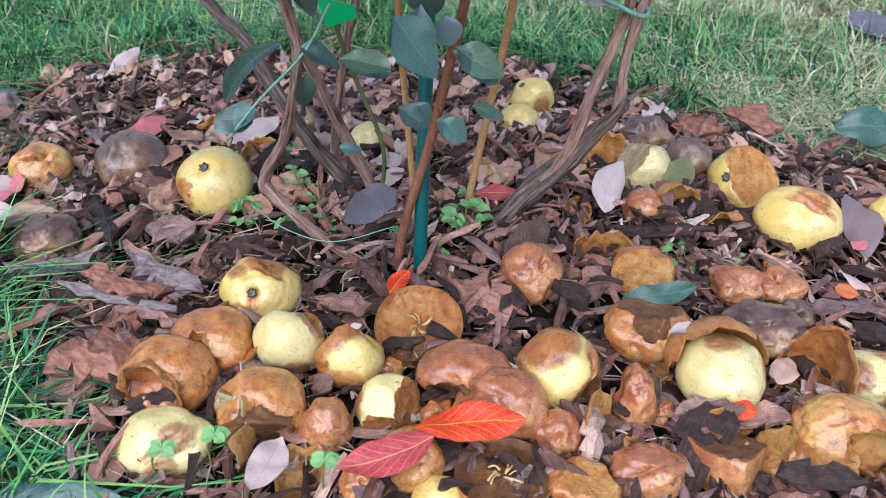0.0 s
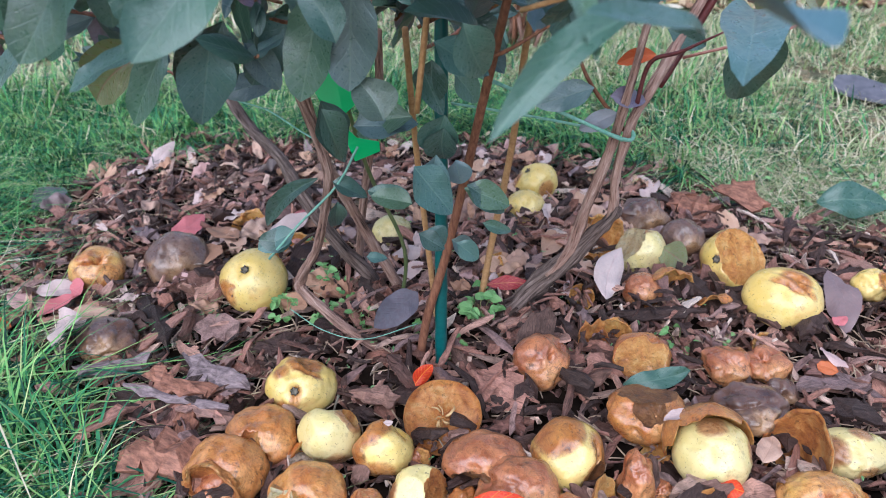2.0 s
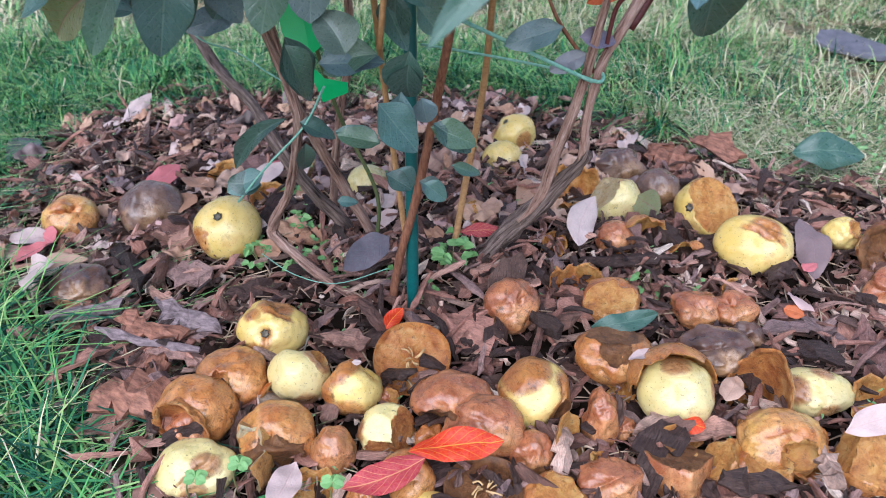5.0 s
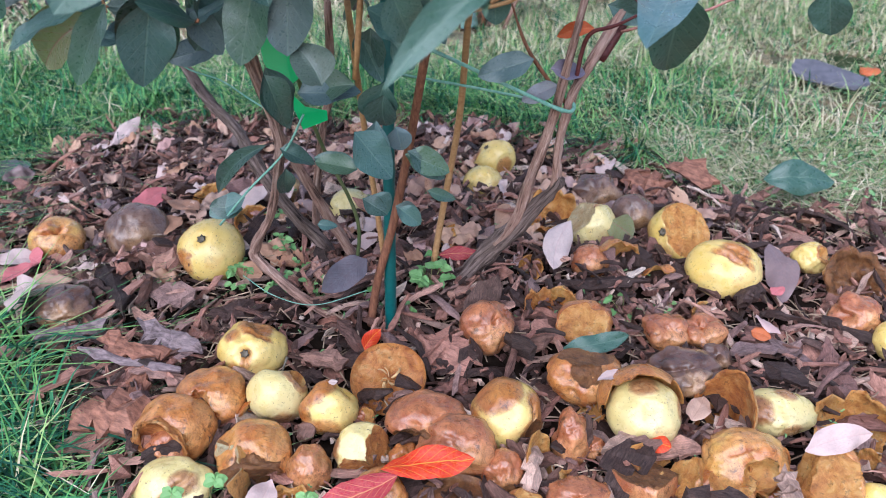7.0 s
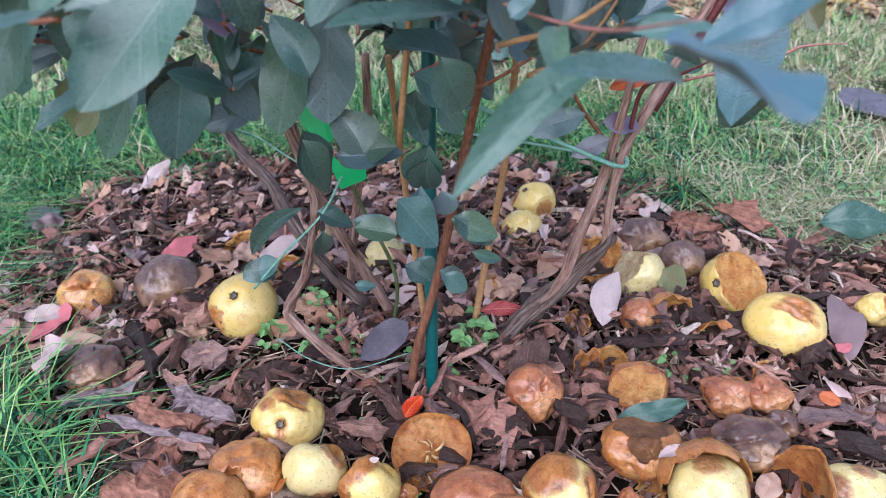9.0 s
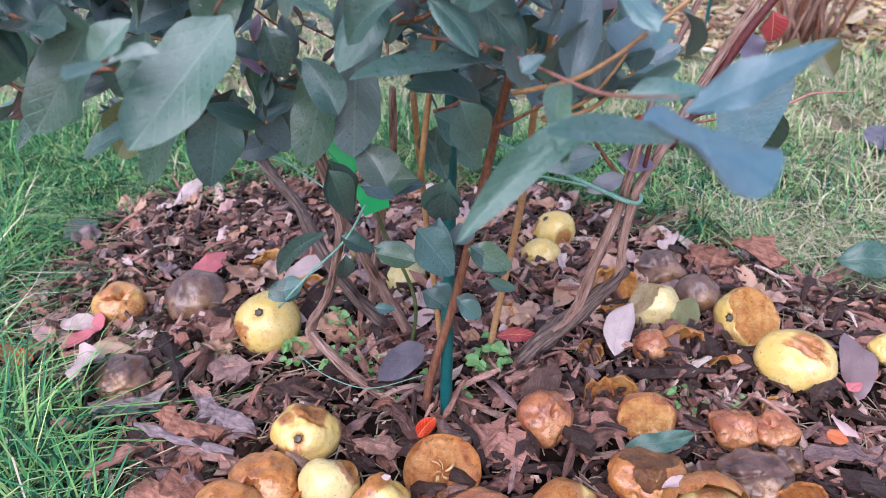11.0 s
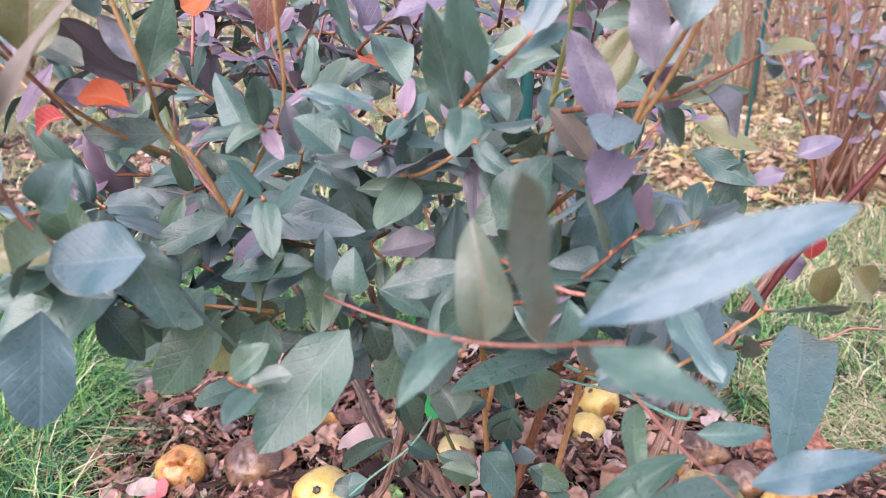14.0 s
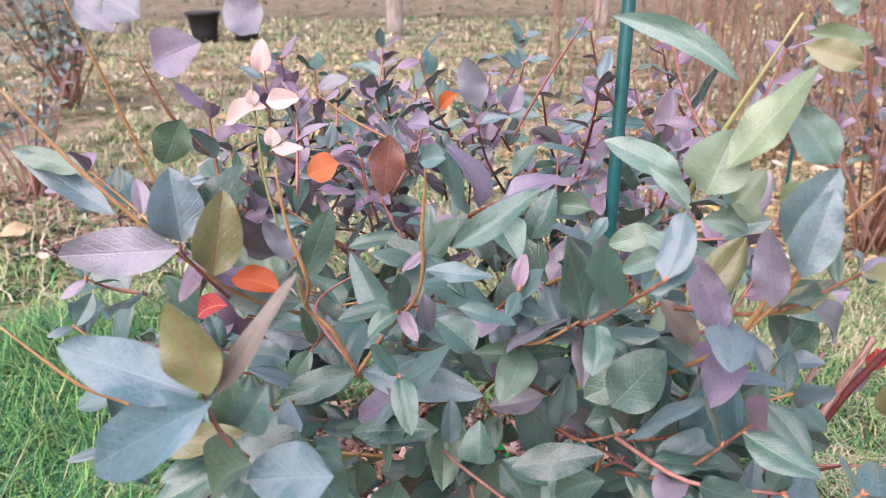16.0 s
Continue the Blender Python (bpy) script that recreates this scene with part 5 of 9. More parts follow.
# ---- leaves ----
def leaf_shape(rng, ratio=0.45, fold=0.25, droop=0.3, wave=0.03, point=1.0):
    """Verts, faces and UVs of an elliptic, acute leaf one unit long along +Y, its face up, on a short stalk."""
    n, m = 14, 8
    verts, uvs, faces = [], [], []
    twist = rng.uniform(-0.5, 0.5)
    ph, ph2 = rng.uniform(0, 6), rng.uniform(0, 6)
    curl = rng.uniform(-0.5, 0.9)
    bow = rng.uniform(-0.07, 0.07)
    lo, hi = 0.62 + rng.uniform(-0.06, 0.08), 0.78 + rng.uniform(-0.1, 0.12)
    top = (lo / (lo + hi)) ** lo * (hi / (lo + hi)) ** hi
    for i in range(n + 1):
        t = i / n
        q = max(0.0, (t - 0.045) / 0.955)
        half = ratio * 0.5 * (q ** lo * (1 - q) ** hi / top) * (1 + 0.025 * math.sin(t * 9 + ph)) + (0.009 if t < 0.99 else 0.001)
        y, z = t, -droop * t * t
        for j in range(m + 1):
            s = j / m * 2 - 1
            x = half * s
            zz = z + fold * abs(x) * (1 - 0.35 * abs(s)) + x * twist * t
            zz += wave * (math.sin(t * 8 + ph + (2.6 if s > 0 else 0)) * abs(s) ** 1.5 + 0.4 * math.sin(t * 17 + ph2 + s * 2) * abs(s)) * min(1.0, half * 6)
            zz -= 0.4 * curl * half * abs(s) ** 3
            verts.append((x * (1 - 0.1 * abs(curl) * abs(s) ** 3) + bow * math.sin(math.pi * t), y, zz))
            uvs.append((t, 0.5 + 0.5 * s * min(1.0, half / (ratio * 0.5) + 0.12)))
    w = m + 1
    for i in range(n):
        for j in range(m):
            faces.append((i * w + j, i * w + j + 1, (i + 1) * w + j + 1, (i + 1) * w + j))
    return verts, faces, uvs


LEAF_RNG = random.Random(21)
LEAF_SHAPES = [leaf_shape(LEAF_RNG, LEAF_RNG.uniform(0.4, 0.56), LEAF_RNG.uniform(0.15, 0.75), LEAF_RNG.uniform(-0.2, 0.55), LEAF_RNG.uniform(0.015, 0.05)) for _ in range(10)]
LEAF_MESHES = {}


def leaf_mesh(material, k, ratio=None):
    """A shared leaf mesh of one material and shape."""
    key = (material.name, k, ratio)
    if key not in LEAF_MESHES:
        if ratio is None:
            v, f, u = LEAF_SHAPES[k % len(LEAF_SHAPES)]
        else:
            v, f, u = leaf_shape(random.Random(k), ratio, 0.22 + 0.2 * (k % 4), -0.05 + 0.22 * (k % 3), 0.04)
        LEAF_MESHES[key] = mesh_from("leaf", v, f, [material], uvs=u)
    return LEAF_MESHES[key]


def leaf_pose(base, tip, normal):
    m = aim(base, Vector(tip) - Vector(base), normal)
    return m @ Matrix.Diagonal((*[(Vector(tip) - Vector(base)).length] * 3, 1))


class Bush:
    """A bush: named stems and leaves as parts, and the leaves past a number joined."""

    def __init__(self, name, at, label, limit):
        self.ob = thing(name, at, label, "bush")
        self.at = Vector(at)
        self.limit, self.count = limit, 0
        self.rest = {}
        self.tw = {}
        self.axils = []

    def stem(self, points, material, name="stem", sides=14, rough=0.12, seed=0.0, label=""):
        v, f = tube([(p[0] - self.at.x, p[1] - self.at.y, p[2] - self.at.z, p[3]) for p in points], sides, 6, rough, seed)
        uv, run, girth = [], seed, 2 * math.pi * points[0][3] / sides
        for i in range(len(v) // sides):
            run += (v[i * sides] - v[max(i - 1, 0) * sides]).length
            uv += [(run, seed * 3 + min(q, sides - q) * girth) for q in range(sides)]
        o = new(name, mesh_from(name, v, f, [material], uvs=uv))
        o.parent = self.ob
        if label:
            tagged(o, label)
        return o

    def twig(self, points, material, sides=6):
        v, f = tube([(p[0] - self.at.x, p[1] - self.at.y, p[2] - self.at.z, p[3]) for p in points], sides, 4)
        if self.limit:
            o = new("twig", mesh_from("twig", v, f, [material]))
            o.parent = self.ob
            return
        V, Fc = self.tw.setdefault(material.name, ([], [], material))[:2]
        o = len(V)
        V += v
        Fc += [tuple(q + o for q in g) for g in f]

    def leaf(self, base, tip, normal, material, k, stuff, ratio=None):
        m = Matrix.Translation(-self.at) @ leaf_pose(base, tip, normal)
        if self.count < self.limit:
            piece("leaf", leaf_mesh(material, k, ratio), self.ob, m)
            self.count += 1
        else:
            v, f, u = LEAF_SHAPES[k % len(LEAF_SHAPES)]
            V, Fc, U = self.rest.setdefault(stuff.name, ([], [], [], stuff))[:3]
            o = len(V)
            V += [m @ Vector(p) for p in v]
            Fc += [tuple(q + o for q in g) for g in f]
            U += u

    def finish(self):
        for V, Fc, material in self.tw.values():
            o = new("twigs", mesh_from("twigs", V, Fc, [material]))
            o.parent = self.ob
            tagged(o, "thin leafy twigs", kind="stuff")
        V, Fc = [], []
        for at, way, size in self.axils:
            v, f = tube([(*p, r) for p, r in ((at - self.at, size * 0.35), (at - self.at + way * size * 0.7, size * 0.5), (at - self.at + way * size * 1.6, size * 0.1))], 6, 3)
            o = len(V)
            V += v
            Fc += [tuple(q + o for q in g) for g in f]
        if V:
            o = new("bud_cluster", mesh_from("bud_cluster", V, Fc, [BUD]))
            o.parent = self.ob
            tagged(o, "small reddish leaf buds in the axils", kind="stuff")
        for V, Fc, U, material in self.rest.values():
            o = new("small_leaves", mesh_from("small_leaves", V, Fc, [material], uvs=U))
            o.parent = self.ob
            tagged(o, "dense smaller leaves", kind="stuff")
        return self.ob

    def spray(self, rng, points, material, palette, size=0.045, gap=0.016, start=0.2, droop=0.0, clear=None, terminal=True):
        """A leafy shoot: a thin tube with alternate leaves along it. palette: rows of weight, leaf material, stuff material."""
        self.twig(points, material)
        line = smooth_line(points, 8)
        total, side, next_at = 0.0, rng.uniform(0, 6.28), 0.0
        length = sum(np.linalg.norm(line[i + 1][:3] - line[i][:3]) for i in range(len(line) - 1))
        for i in range(len(line) - 1):
            a, b = Vector(line[i][:3]), Vector(line[i + 1][:3])
            total += (b - a).length
            end = i == len(line) - 2
            if (total < next_at or total < start * length) and not (end and terminal):
                continue
            next_at = total + gap * rng.uniform(0.6, 1.4)
            d = (b - a).normalized()
            for rep in range(2 if end else 1):
                side += 2.4 + rng.uniform(-0.4, 0.4)
                u = d.orthogonal().normalized()
                out = (Matrix.Rotation(side, 3, d) @ u).normalized()
                out = (out + d * rng.uniform(0.3, 0.9) + Vector((0, 0, rng.uniform(-0.35, 0.3) - droop))).normalized()
                L = size * rng.uniform(0.55, 1.3) * (0.75 + 0.35 * (1 - total / length))
                tip = b + out * L
                if clear and not clear(b, tip):
                    continue
                nrm = Vector((rng.uniform(-0.5, 0.5), rng.uniform(-0.8, 0.2), 1.0))
                x = rng.random() * sum(q[0] for q in palette)
                for wgt, m1, m2 in palette:
                    x -= wgt
                    if x <= 0:
                        break
                self.leaf(b, tip, nrm, m1, rng.randrange(10), m2)
                if self.limit:
                    self.axils.append((b, (out + d).normalized(), rng.uniform(0.0014, 0.003)))


GREENS = [(0.86, LEAF, LEAF_STUFF), (0.07, LEAF_PURPLE, LEAF_PURPLE_STUFF), (0.04, LEAF_OLIVE, LEAF_STUFF), (0.012, LEAF_RED, LEAF_PURPLE_STUFF)]
UPPER = [(0.64, LEAF, LEAF_STUFF), (0.22, LEAF_PURPLE, LEAF_PURPLE_STUFF), (0.06, LEAF_OLIVE, LEAF_STUFF), (0.04, LEAF_LIME, LEAF_STUFF), (0.03, LEAF_ORANGE, LEAF_PURPLE_STUFF), (0.02, LEAF_RED, LEAF_PURPLE_STUFF)]
PURPLES = [(0.5, LEAF_PURPLE, LEAF_PURPLE_STUFF), (0.35, LEAF, LEAF_STUFF), (0.1, LEAF_RED, LEAF_PURPLE_STUFF)]
BACK = [(0.45, LEAF_PURPLE, LEAF_PURPLE_STUFF), (0.42, LEAF, LEAF_STUFF), (0.08, LEAF_RED, LEAF_PURPLE_STUFF), (0.05, LEAF_OLIVE, LEAF_STUFF)]
LIMES = [(0.85, LEAF_LIME, LEAF_STUFF), (0.15, LEAF_OLIVE, LEAF_STUFF)]


def clear_of_view(base, tip):
    """The bush is open below: bare stems, with the crown beginning on a slant, and it keeps its distance from the path in front of it."""
    for p in (base, tip):
        if p.z < 0.325 - 0.47 * (p.y - 0.5) + 0.02 or p.y < 0.2:
            return False
        if p.y < 0.3 and p.z > 0.53:
            return False
    return True


def build_bush():
    bush = Bush("blueberry_bush", (-0.03, 0.64, 0.0), "blueberry bush with bare woody stems and blue-green autumn leaves", 290)
    rng = random.Random(77)
    # woody stems from the ground
    bush.stem([(0.035, 0.65, -0.01, 0.0163), (0.049, 0.64, 0.018, 0.0133), (0.06, 0.635, 0.038, 0.0110), (0.086, 0.625, 0.076, 0.0093), (0.111, 0.615, 0.108, 0.0084), (0.132, 0.61, 0.139, 0.0071), (0.149, 0.605, 0.163, 0.0050), (0.153, 0.603, 0.174, 0.0036)], BARK_DARK, sides=22, rough=0.5, seed=1, label="gnarled dark grey bark stem")
    bush.stem([(0.094, 0.617, 0.088, 0.0044), (0.112, 0.61, 0.122, 0.0053), (0.123, 0.605, 0.17, 0.0049), (0.133, 0.602, 0.205, 0.0046), (0.1426, 0.6, 0.242, 0.0043), (0.148, 0.596, 0.276, 0.0038), (0.156, 0.6, 0.311, 0.0034), (0.168, 0.61, 0.36, 0.0028), (0.2, 0.64, 0.42, 0.0019)], BARK, sides=20, rough=0.42, seed=9, label="stringy pinkish-grey bark strand of a stem")
    bush.stem([(0.146, 0.606, 0.158, 0.0033), (0.149, 0.605, 0.178, 0.0040), (0.148, 0.604, 0.201, 0.0039), (0.1525, 0.605, 0.233, 0.0042), (0.16, 0.61, 0.259, 0.0045), (0.175, 0.622, 0.281, 0.0045), (0.194, 0.642, 0.306, 0.0043), (0.209, 0.66, 0.327, 0.0040), (0.25, 0.69, 0.385, 0.0036), (0.265, 0.7, 0.41, 0.0032)], BARK, sides=20, rough=0.4, seed=13, label="forked grey bark strand of a stem")
    bush.stem([(-0.05, 0.572, 0.002, 0.0065), (-0.067, 0.576, 0.017, 0.0058), (-0.092, 0.578, 0.035, 0.0053), (-0.116, 0.582, 0.052, 0.0050), (-0.148, 0.604, 0.069, 0.0052), (-0.161, 0.614, 0.078, 0.0056), (-0.158, 0.614, 0.09, 0.0050), (-0.147, 0.612, 0.11, 0.0046), (-0.136, 0.611, 0.13, 0.0044), (-0.123, 0.609, 0.175, 0.0043), (-0.116, 0.608, 0.206, 0.0047), (-0.119, 0.612, 0.225, 0.0043), (-0.127, 0.618, 0.246, 0.0040), (-0.138, 0.62, 0.284, 0.0035), (-0.145, 0.6, 0.34, 0.0027)], BARK, sides=20, rough=0.36, seed=2, label="sharply bent brown bark stem")
    bush.stem([(-0.075, 0.69, 0.0, 0.0074), (-0.096, 0.672, 0.05, 0.0068), (-0.124, 0.652, 0.104, 0.0065), (-0.153, 0.66, 0.15, 0.0065), (-0.19, 0.716, 0.174, 0.0064), (-0.237, 0.77, 0.191, 0.0062), (-0.28, 0.82, 0.222, 0.0058), (-0.33, 0.83, 0.29, 0.0044), (-0.36, 0.8, 0.36, 0.0033)], BARK_DARK, sides=20, rough=0.5, seed=3, label="dark cracked bark stem leaning outwards")
    bush.stem([(-0.058, 0.672, 0.0, 0.0062), (-0.066, 0.67, 0.037, 0.0058), (-0.086, 0.66, 0.092, 0.0055), (-0.106, 0.642, 0.158, 0.0052), (-0.1155, 0.636, 0.19, 0.0047), (-0.125, 0.63, 0.219, 0.0043), (-0.13, 0.625, 0.27, 0.0036), (-0.14, 0.6, 0.36, 0.0030)], BARK, sides=18, rough=0.34, seed=4, label="straight grey-brown bark stem")
    bush.stem([(-0.122, 0.7, 0.0, 0.0049), (-0.118, 0.7, 0.03, 0.0046), (-0.102, 0.69, 0.129, 0.0043), (-0.087, 0.68, 0.196, 0.0040), (-0.074, 0.67, 0.245, 0.0037), (-0.065, 0.65, 0.33, 0.0030)], BARK, sides=16, rough=0.34, seed=5)
    bush.stem([(-0.04, 0.57, 0.0, 0.0046), (-0.028, 0.565, 0.07, 0.0042), (-0.006, 0.56, 0.15, 0.0042), (0.012, 0.55, 0.23, 0.0038), (0.03, 0.52, 0.32, 0.0034), (0.05, 0.48, 0.42, 0.003)], BARK_RED, rough=0.1, seed=6, label="smooth red-brown young stem")
    bush.stem([(-0.02, 0.6, 0.04, 0.0029), (-0.025, 0.6, 0.12, 0.0028), (-0.03, 0.58, 0.24, 0.0027), (-0.03, 0.54, 0.36, 0.0025)], SHOOT_OCHRE, rough=0.05, seed=7, label="straight ochre young shoot")
    bush.stem([(0.02, 0.64, 0.01, 0.0036), (0.035, 0.65, 0.1, 0.0036), (0.055, 0.64, 0.22, 0.0034), (0.065, 0.6, 0.34, 0.003), (0.08, 0.55, 0.44, 0.003)], SHOOT_OCHRE, rough=0.05, seed=8, label="straight ochre young shoot")
    bush.stem([(-0.065, 0.65, 0.02, 0.0022), (-0.055, 0.65, 0.1, 0.002), (-0.085, 0.64, 0.2, 0.002), (-0.1, 0.6, 0.33, 0.0018)], plain_material("green_shoot", (0.06, 0.09, 0.03), (0.13, 0.15, 0.06), 60, 0.5), rough=0.05, seed=10)
    # red upper limb that carries the bark stem on
    bush.stem([(0.19, 0.66, 0.27, 0.004), (0.215, 0.672, 0.31, 0.0042), (0.246, 0.675, 0.371, 0.004), (0.28, 0.675, 0.425, 0.0036), (0.311, 0.675, 0.473, 0.0032), (0.37, 0.67, 0.57, 0.0022)], SHOOT_DARK, rough=0.08, seed=12, label="glossy dark red shoot")
    KEY_LEAVES(bush)
    # the crown
    made = 0
    while made < 150:
        x, y, z = rng.uniform(-0.42, 0.2), rng.uniform(0.32, 0.9), rng.uniform(0.3, 0.58)
        if ((x + 0.1) / 0.34) ** 2 + ((y - 0.58) / 0.3) ** 2 > 1 or not clear_of_view(Vector((x, y, z)), Vector((x, y, z))):
            continue
        if x > 0.07:
            continue
        made += 1
        a = math.atan2(y - 0.6, x + 0.08) + rng.uniform(-0.9, 0.9)
        L = rng.uniform(0.05, 0.11)
        up = rng.uniform(-0.1, 0.9)
        mid = (x + math.cos(a) * L * 0.5, y + math.sin(a) * L * 0.45, z + up * L * 0.35)
        end = (x + math.cos(a + 0.4) * L * 0.9, y + math.sin(a + 0.4) * L * 0.8, z + up * L)
        if min(end[1], mid[1]) < 0.28 or end[2] > 0.63:
            continue
        pal = PURPLES if y > 0.68 and z > 0.42 else (GREENS if z < 0.5 else UPPER)
        bush.spray(rng, [(x, y, z, 0.0016), (*mid, 0.0014), (*end, 0.0009)], rng.choice([SHOOT_RED, BARK_RED, BARK_RED, SHOOT_OCHRE]), pal, size=0.05 if y < 0.68 else 0.042, gap=0.013, start=0.0, clear=clear_of_view)
    # taller purple shoots at the back
    for k in range(60):
        x, y, z = rng.uniform(-0.38, 0.13), rng.uniform(0.58, 0.98), rng.uniform(0.44, 0.62)
        a, L = rng.uniform(0, 6.283), rng.uniform(0.06, 0.11)
        mid = (x + math.cos(a) * L * 0.3, y + math.sin(a) * L * 0.3, z + L * 0.5)
        end = (x + math.cos(a) * L * 0.45, y + math.sin(a) * L * 0.45, z + L)
        bush.spray(rng, [(x, y, z, 0.0018), (*mid, 0.0014), (*end, 0.0009)], rng.choice([SHOOT_RED, BARK_RED, SHOOT_DARK]), BACK, size=0.04, gap=0.012, start=0.0)
    return bush.finish()


def KEY_LEAVES(bush):
    """The leaves and shoots that stand out, each at its own place."""
    bush.leaf((-0.008, 0.5, 0.273), (-0.01, 0.5, 0.228), (-0.12, -0.78, 0.62), LEAF, 2, LEAF_STUFF, 0.66)
    bush.leaf((0.007, 0.5, 0.271), (0.011, 0.5, 0.249), (0.01, -0.73, 0.69), LEAF, 1, LEAF_STUFF, 0.90)
    bush.leaf((0.013, 0.5, 0.247), (0.05, 0.5, 0.233), (-0.13, -0.67, 0.73), LEAF, 1, LEAF_STUFF, 0.54)
    bush.leaf((-0.024, 0.5, 0.207), (-0.004, 0.5, 0.192), (0.09, -0.72, 0.68), LEAF, 0, LEAF_STUFF, 0.66)
    bush.leaf((0.006, 0.5, 0.198), (0.025, 0.5, 0.182), (-0.12, -0.66, 0.74), LEAF, 1, LEAF_STUFF, 0.66)
    bush.leaf((0.027, 0.55, 0.188), (0.054, 0.55, 0.181), (0.16, -0.79, 0.59), LEAF, 2, LEAF_STUFF, 0.42)
    bush.leaf((-0.028, 0.5, 0.234), (-0.06, 0.5, 0.243), (-0.17, -0.61, 0.77), LEAF, 1, LEAF_STUFF, 0.60)
    bush.leaf((-0.098, 0.54, 0.234), (-0.068, 0.54, 0.224), (0.13, -0.62, 0.78), LEAF, 2, LEAF_STUFF, 0.60)
    bush.leaf((-0.098, 0.55, 0.21), (-0.099, 0.55, 0.18), (0.31, -0.65, 0.70), LEAF, 2, LEAF_STUFF, 0.60)
    bush.leaf((-0.139, 0.55, 0.181), (-0.174, 0.55, 0.161), (0.19, -0.52, 0.84), LEAF, 0, LEAF_STUFF, 0.54)
    bush.leaf((-0.11, 0.54, 0.237), (-0.179, 0.54, 0.192), (-0.07, -0.79, 0.61), LEAF, 2, LEAF_STUFF, 0.18)
    bush.leaf((-0.083, 0.58, 0.135), (-0.064, 0.58, 0.135), (0.09, -0.71, 0.70), LEAF, 2, LEAF_STUFF, 0.60)
    bush.leaf((0.031, 0.862, 0.016), (0.079, 0.791, 0.009), (0.18, -0.66, 0.73), LEAF_GREY, 1, LEAF_STUFF, 0.60)
    bush.leaf((-0.034, 0.56, 0.108), (-0.07, 0.505, 0.106), (0.15, -0.52, 0.84), LEAF_SLATE, 0, LEAF_STUFF, 0.42)
    bush.leaf((-0.095, 0.52, 0.312), (-0.083, 0.52, 0.261), (0.41, -0.55, 0.73), LEAF, 0, LEAF_STUFF, 0.60)
    bush.leaf((-0.026, 0.52, 0.298), (-0.075, 0.52, 0.29), (0.25, -0.73, 0.64), LEAF, 2, LEAF_STUFF, 0.54)
    bush.leaf((-0.007, 0.49, 0.28), (-0.012, 0.49, 0.229), (0.16, -0.73, 0.67), LEAF, 2, LEAF_STUFF, 0.54)
    bush.leaf((-0.001, 0.5, 0.297), (-0.004, 0.5, 0.267), (-0.06, -0.78, 0.63), LEAF, 2, LEAF_STUFF, 0.84)
    bush.leaf((0.015, 0.5, 0.25), (0.047, 0.5, 0.227), (0.28, -0.66, 0.70), LEAF, 1, LEAF_STUFF, 0.54)
    bush.leaf((-0.031, 0.53, 0.219), (-0.067, 0.53, 0.232), (0.33, -0.73, 0.60), LEAF, 1, LEAF_STUFF, 0.54)
    bush.leaf((-0.141, 0.44, 0.384), (-0.158, 0.44, 0.327), (0.45, -0.70, 0.55), LEAF, 0, LEAF_STUFF, 0.60)
    bush.leaf((-0.161, 0.42, 0.386), (-0.201, 0.42, 0.332), (0.29, -0.69, 0.67), LEAF, 1, LEAF_STUFF, 0.36)
    bush.leaf((-0.12, 0.5, 0.337), (-0.162, 0.5, 0.324), (0.33, -0.68, 0.65), LEAF, 0, LEAF_STUFF, 0.48)
    bush.leaf((-0.133, 0.48, 0.368), (-0.112, 0.48, 0.335), (0.00, -0.66, 0.75), LEAF, 1, LEAF_STUFF, 0.54)
    bush.leaf((-0.008, 0.5, 0.348), (-0.011, 0.5, 0.314), (-0.03, -0.75, 0.66), LEAF, 1, LEAF_STUFF, 0.78)
    bush.leaf((0.008, 0.48, 0.345), (0.026, 0.48, 0.324), (-0.05, -0.59, 0.80), LEAF, 1, LEAF_STUFF, 0.66)
    bush.leaf((0.016, 0.42, 0.394), (0.032, 0.42, 0.36), (-0.02, -0.76, 0.65), LEAF, 2, LEAF_STUFF, 0.78)
    bush.leaf((-0.088, 0.62, 0.329), (-0.096, 0.62, 0.293), (0.23, -0.70, 0.67), LEAF, 2, LEAF_STUFF, 0.72)
    bush.leaf((0.315, 0.5, 0.373), (0.324, 0.5, 0.338), (-0.45, -0.62, 0.65), LEAF, 1, LEAF_STUFF, 0.78)
    bush.leaf((0.08, 0.45, 0.39), (0.081, 0.45, 0.362), (-0.07, -0.86, 0.51), LEAF, 1, LEAF_STUFF, 0.72)
    bush.leaf((-0.143, 0.55, 0.169), (-0.173, 0.55, 0.171), (-0.06, -0.65, 0.76), LEAF, 0, LEAF_STUFF, 0.72)
    bush.leaf((0.001, 0.52, 0.189), (0.025, 0.52, 0.176), (-0.02, -0.73, 0.68), LEAF, 2, LEAF_STUFF, 0.72)
    bush.leaf((-0.018, 0.52, 0.2), (-0.004, 0.52, 0.182), (0.15, -0.62, 0.77), LEAF, 1, LEAF_STUFF, 0.90)
    bush.leaf((-0.206, 0.5, 0.357), (-0.279, 0.5, 0.323), (0.42, -0.71, 0.56), LEAF_OLIVE, 2, LEAF_STUFF, 0.48)
    bush.leaf((-0.159, 0.38, 0.393), (-0.212, 0.38, 0.375), (0.11, -0.60, 0.79), LEAF, 1, LEAF_STUFF, 0.36)
    bush.leaf((0.119, 0.58, 0.298), (0.072, 0.58, 0.282), (0.04, -0.76, 0.65), LEAF, 0, LEAF_STUFF, 0.48)
    bush.leaf((0.136, 0.6, 0.283), (0.169, 0.6, 0.282), (-0.19, -0.79, 0.58), LEAF_PURPLE, 2, LEAF_STUFF, 0.60)
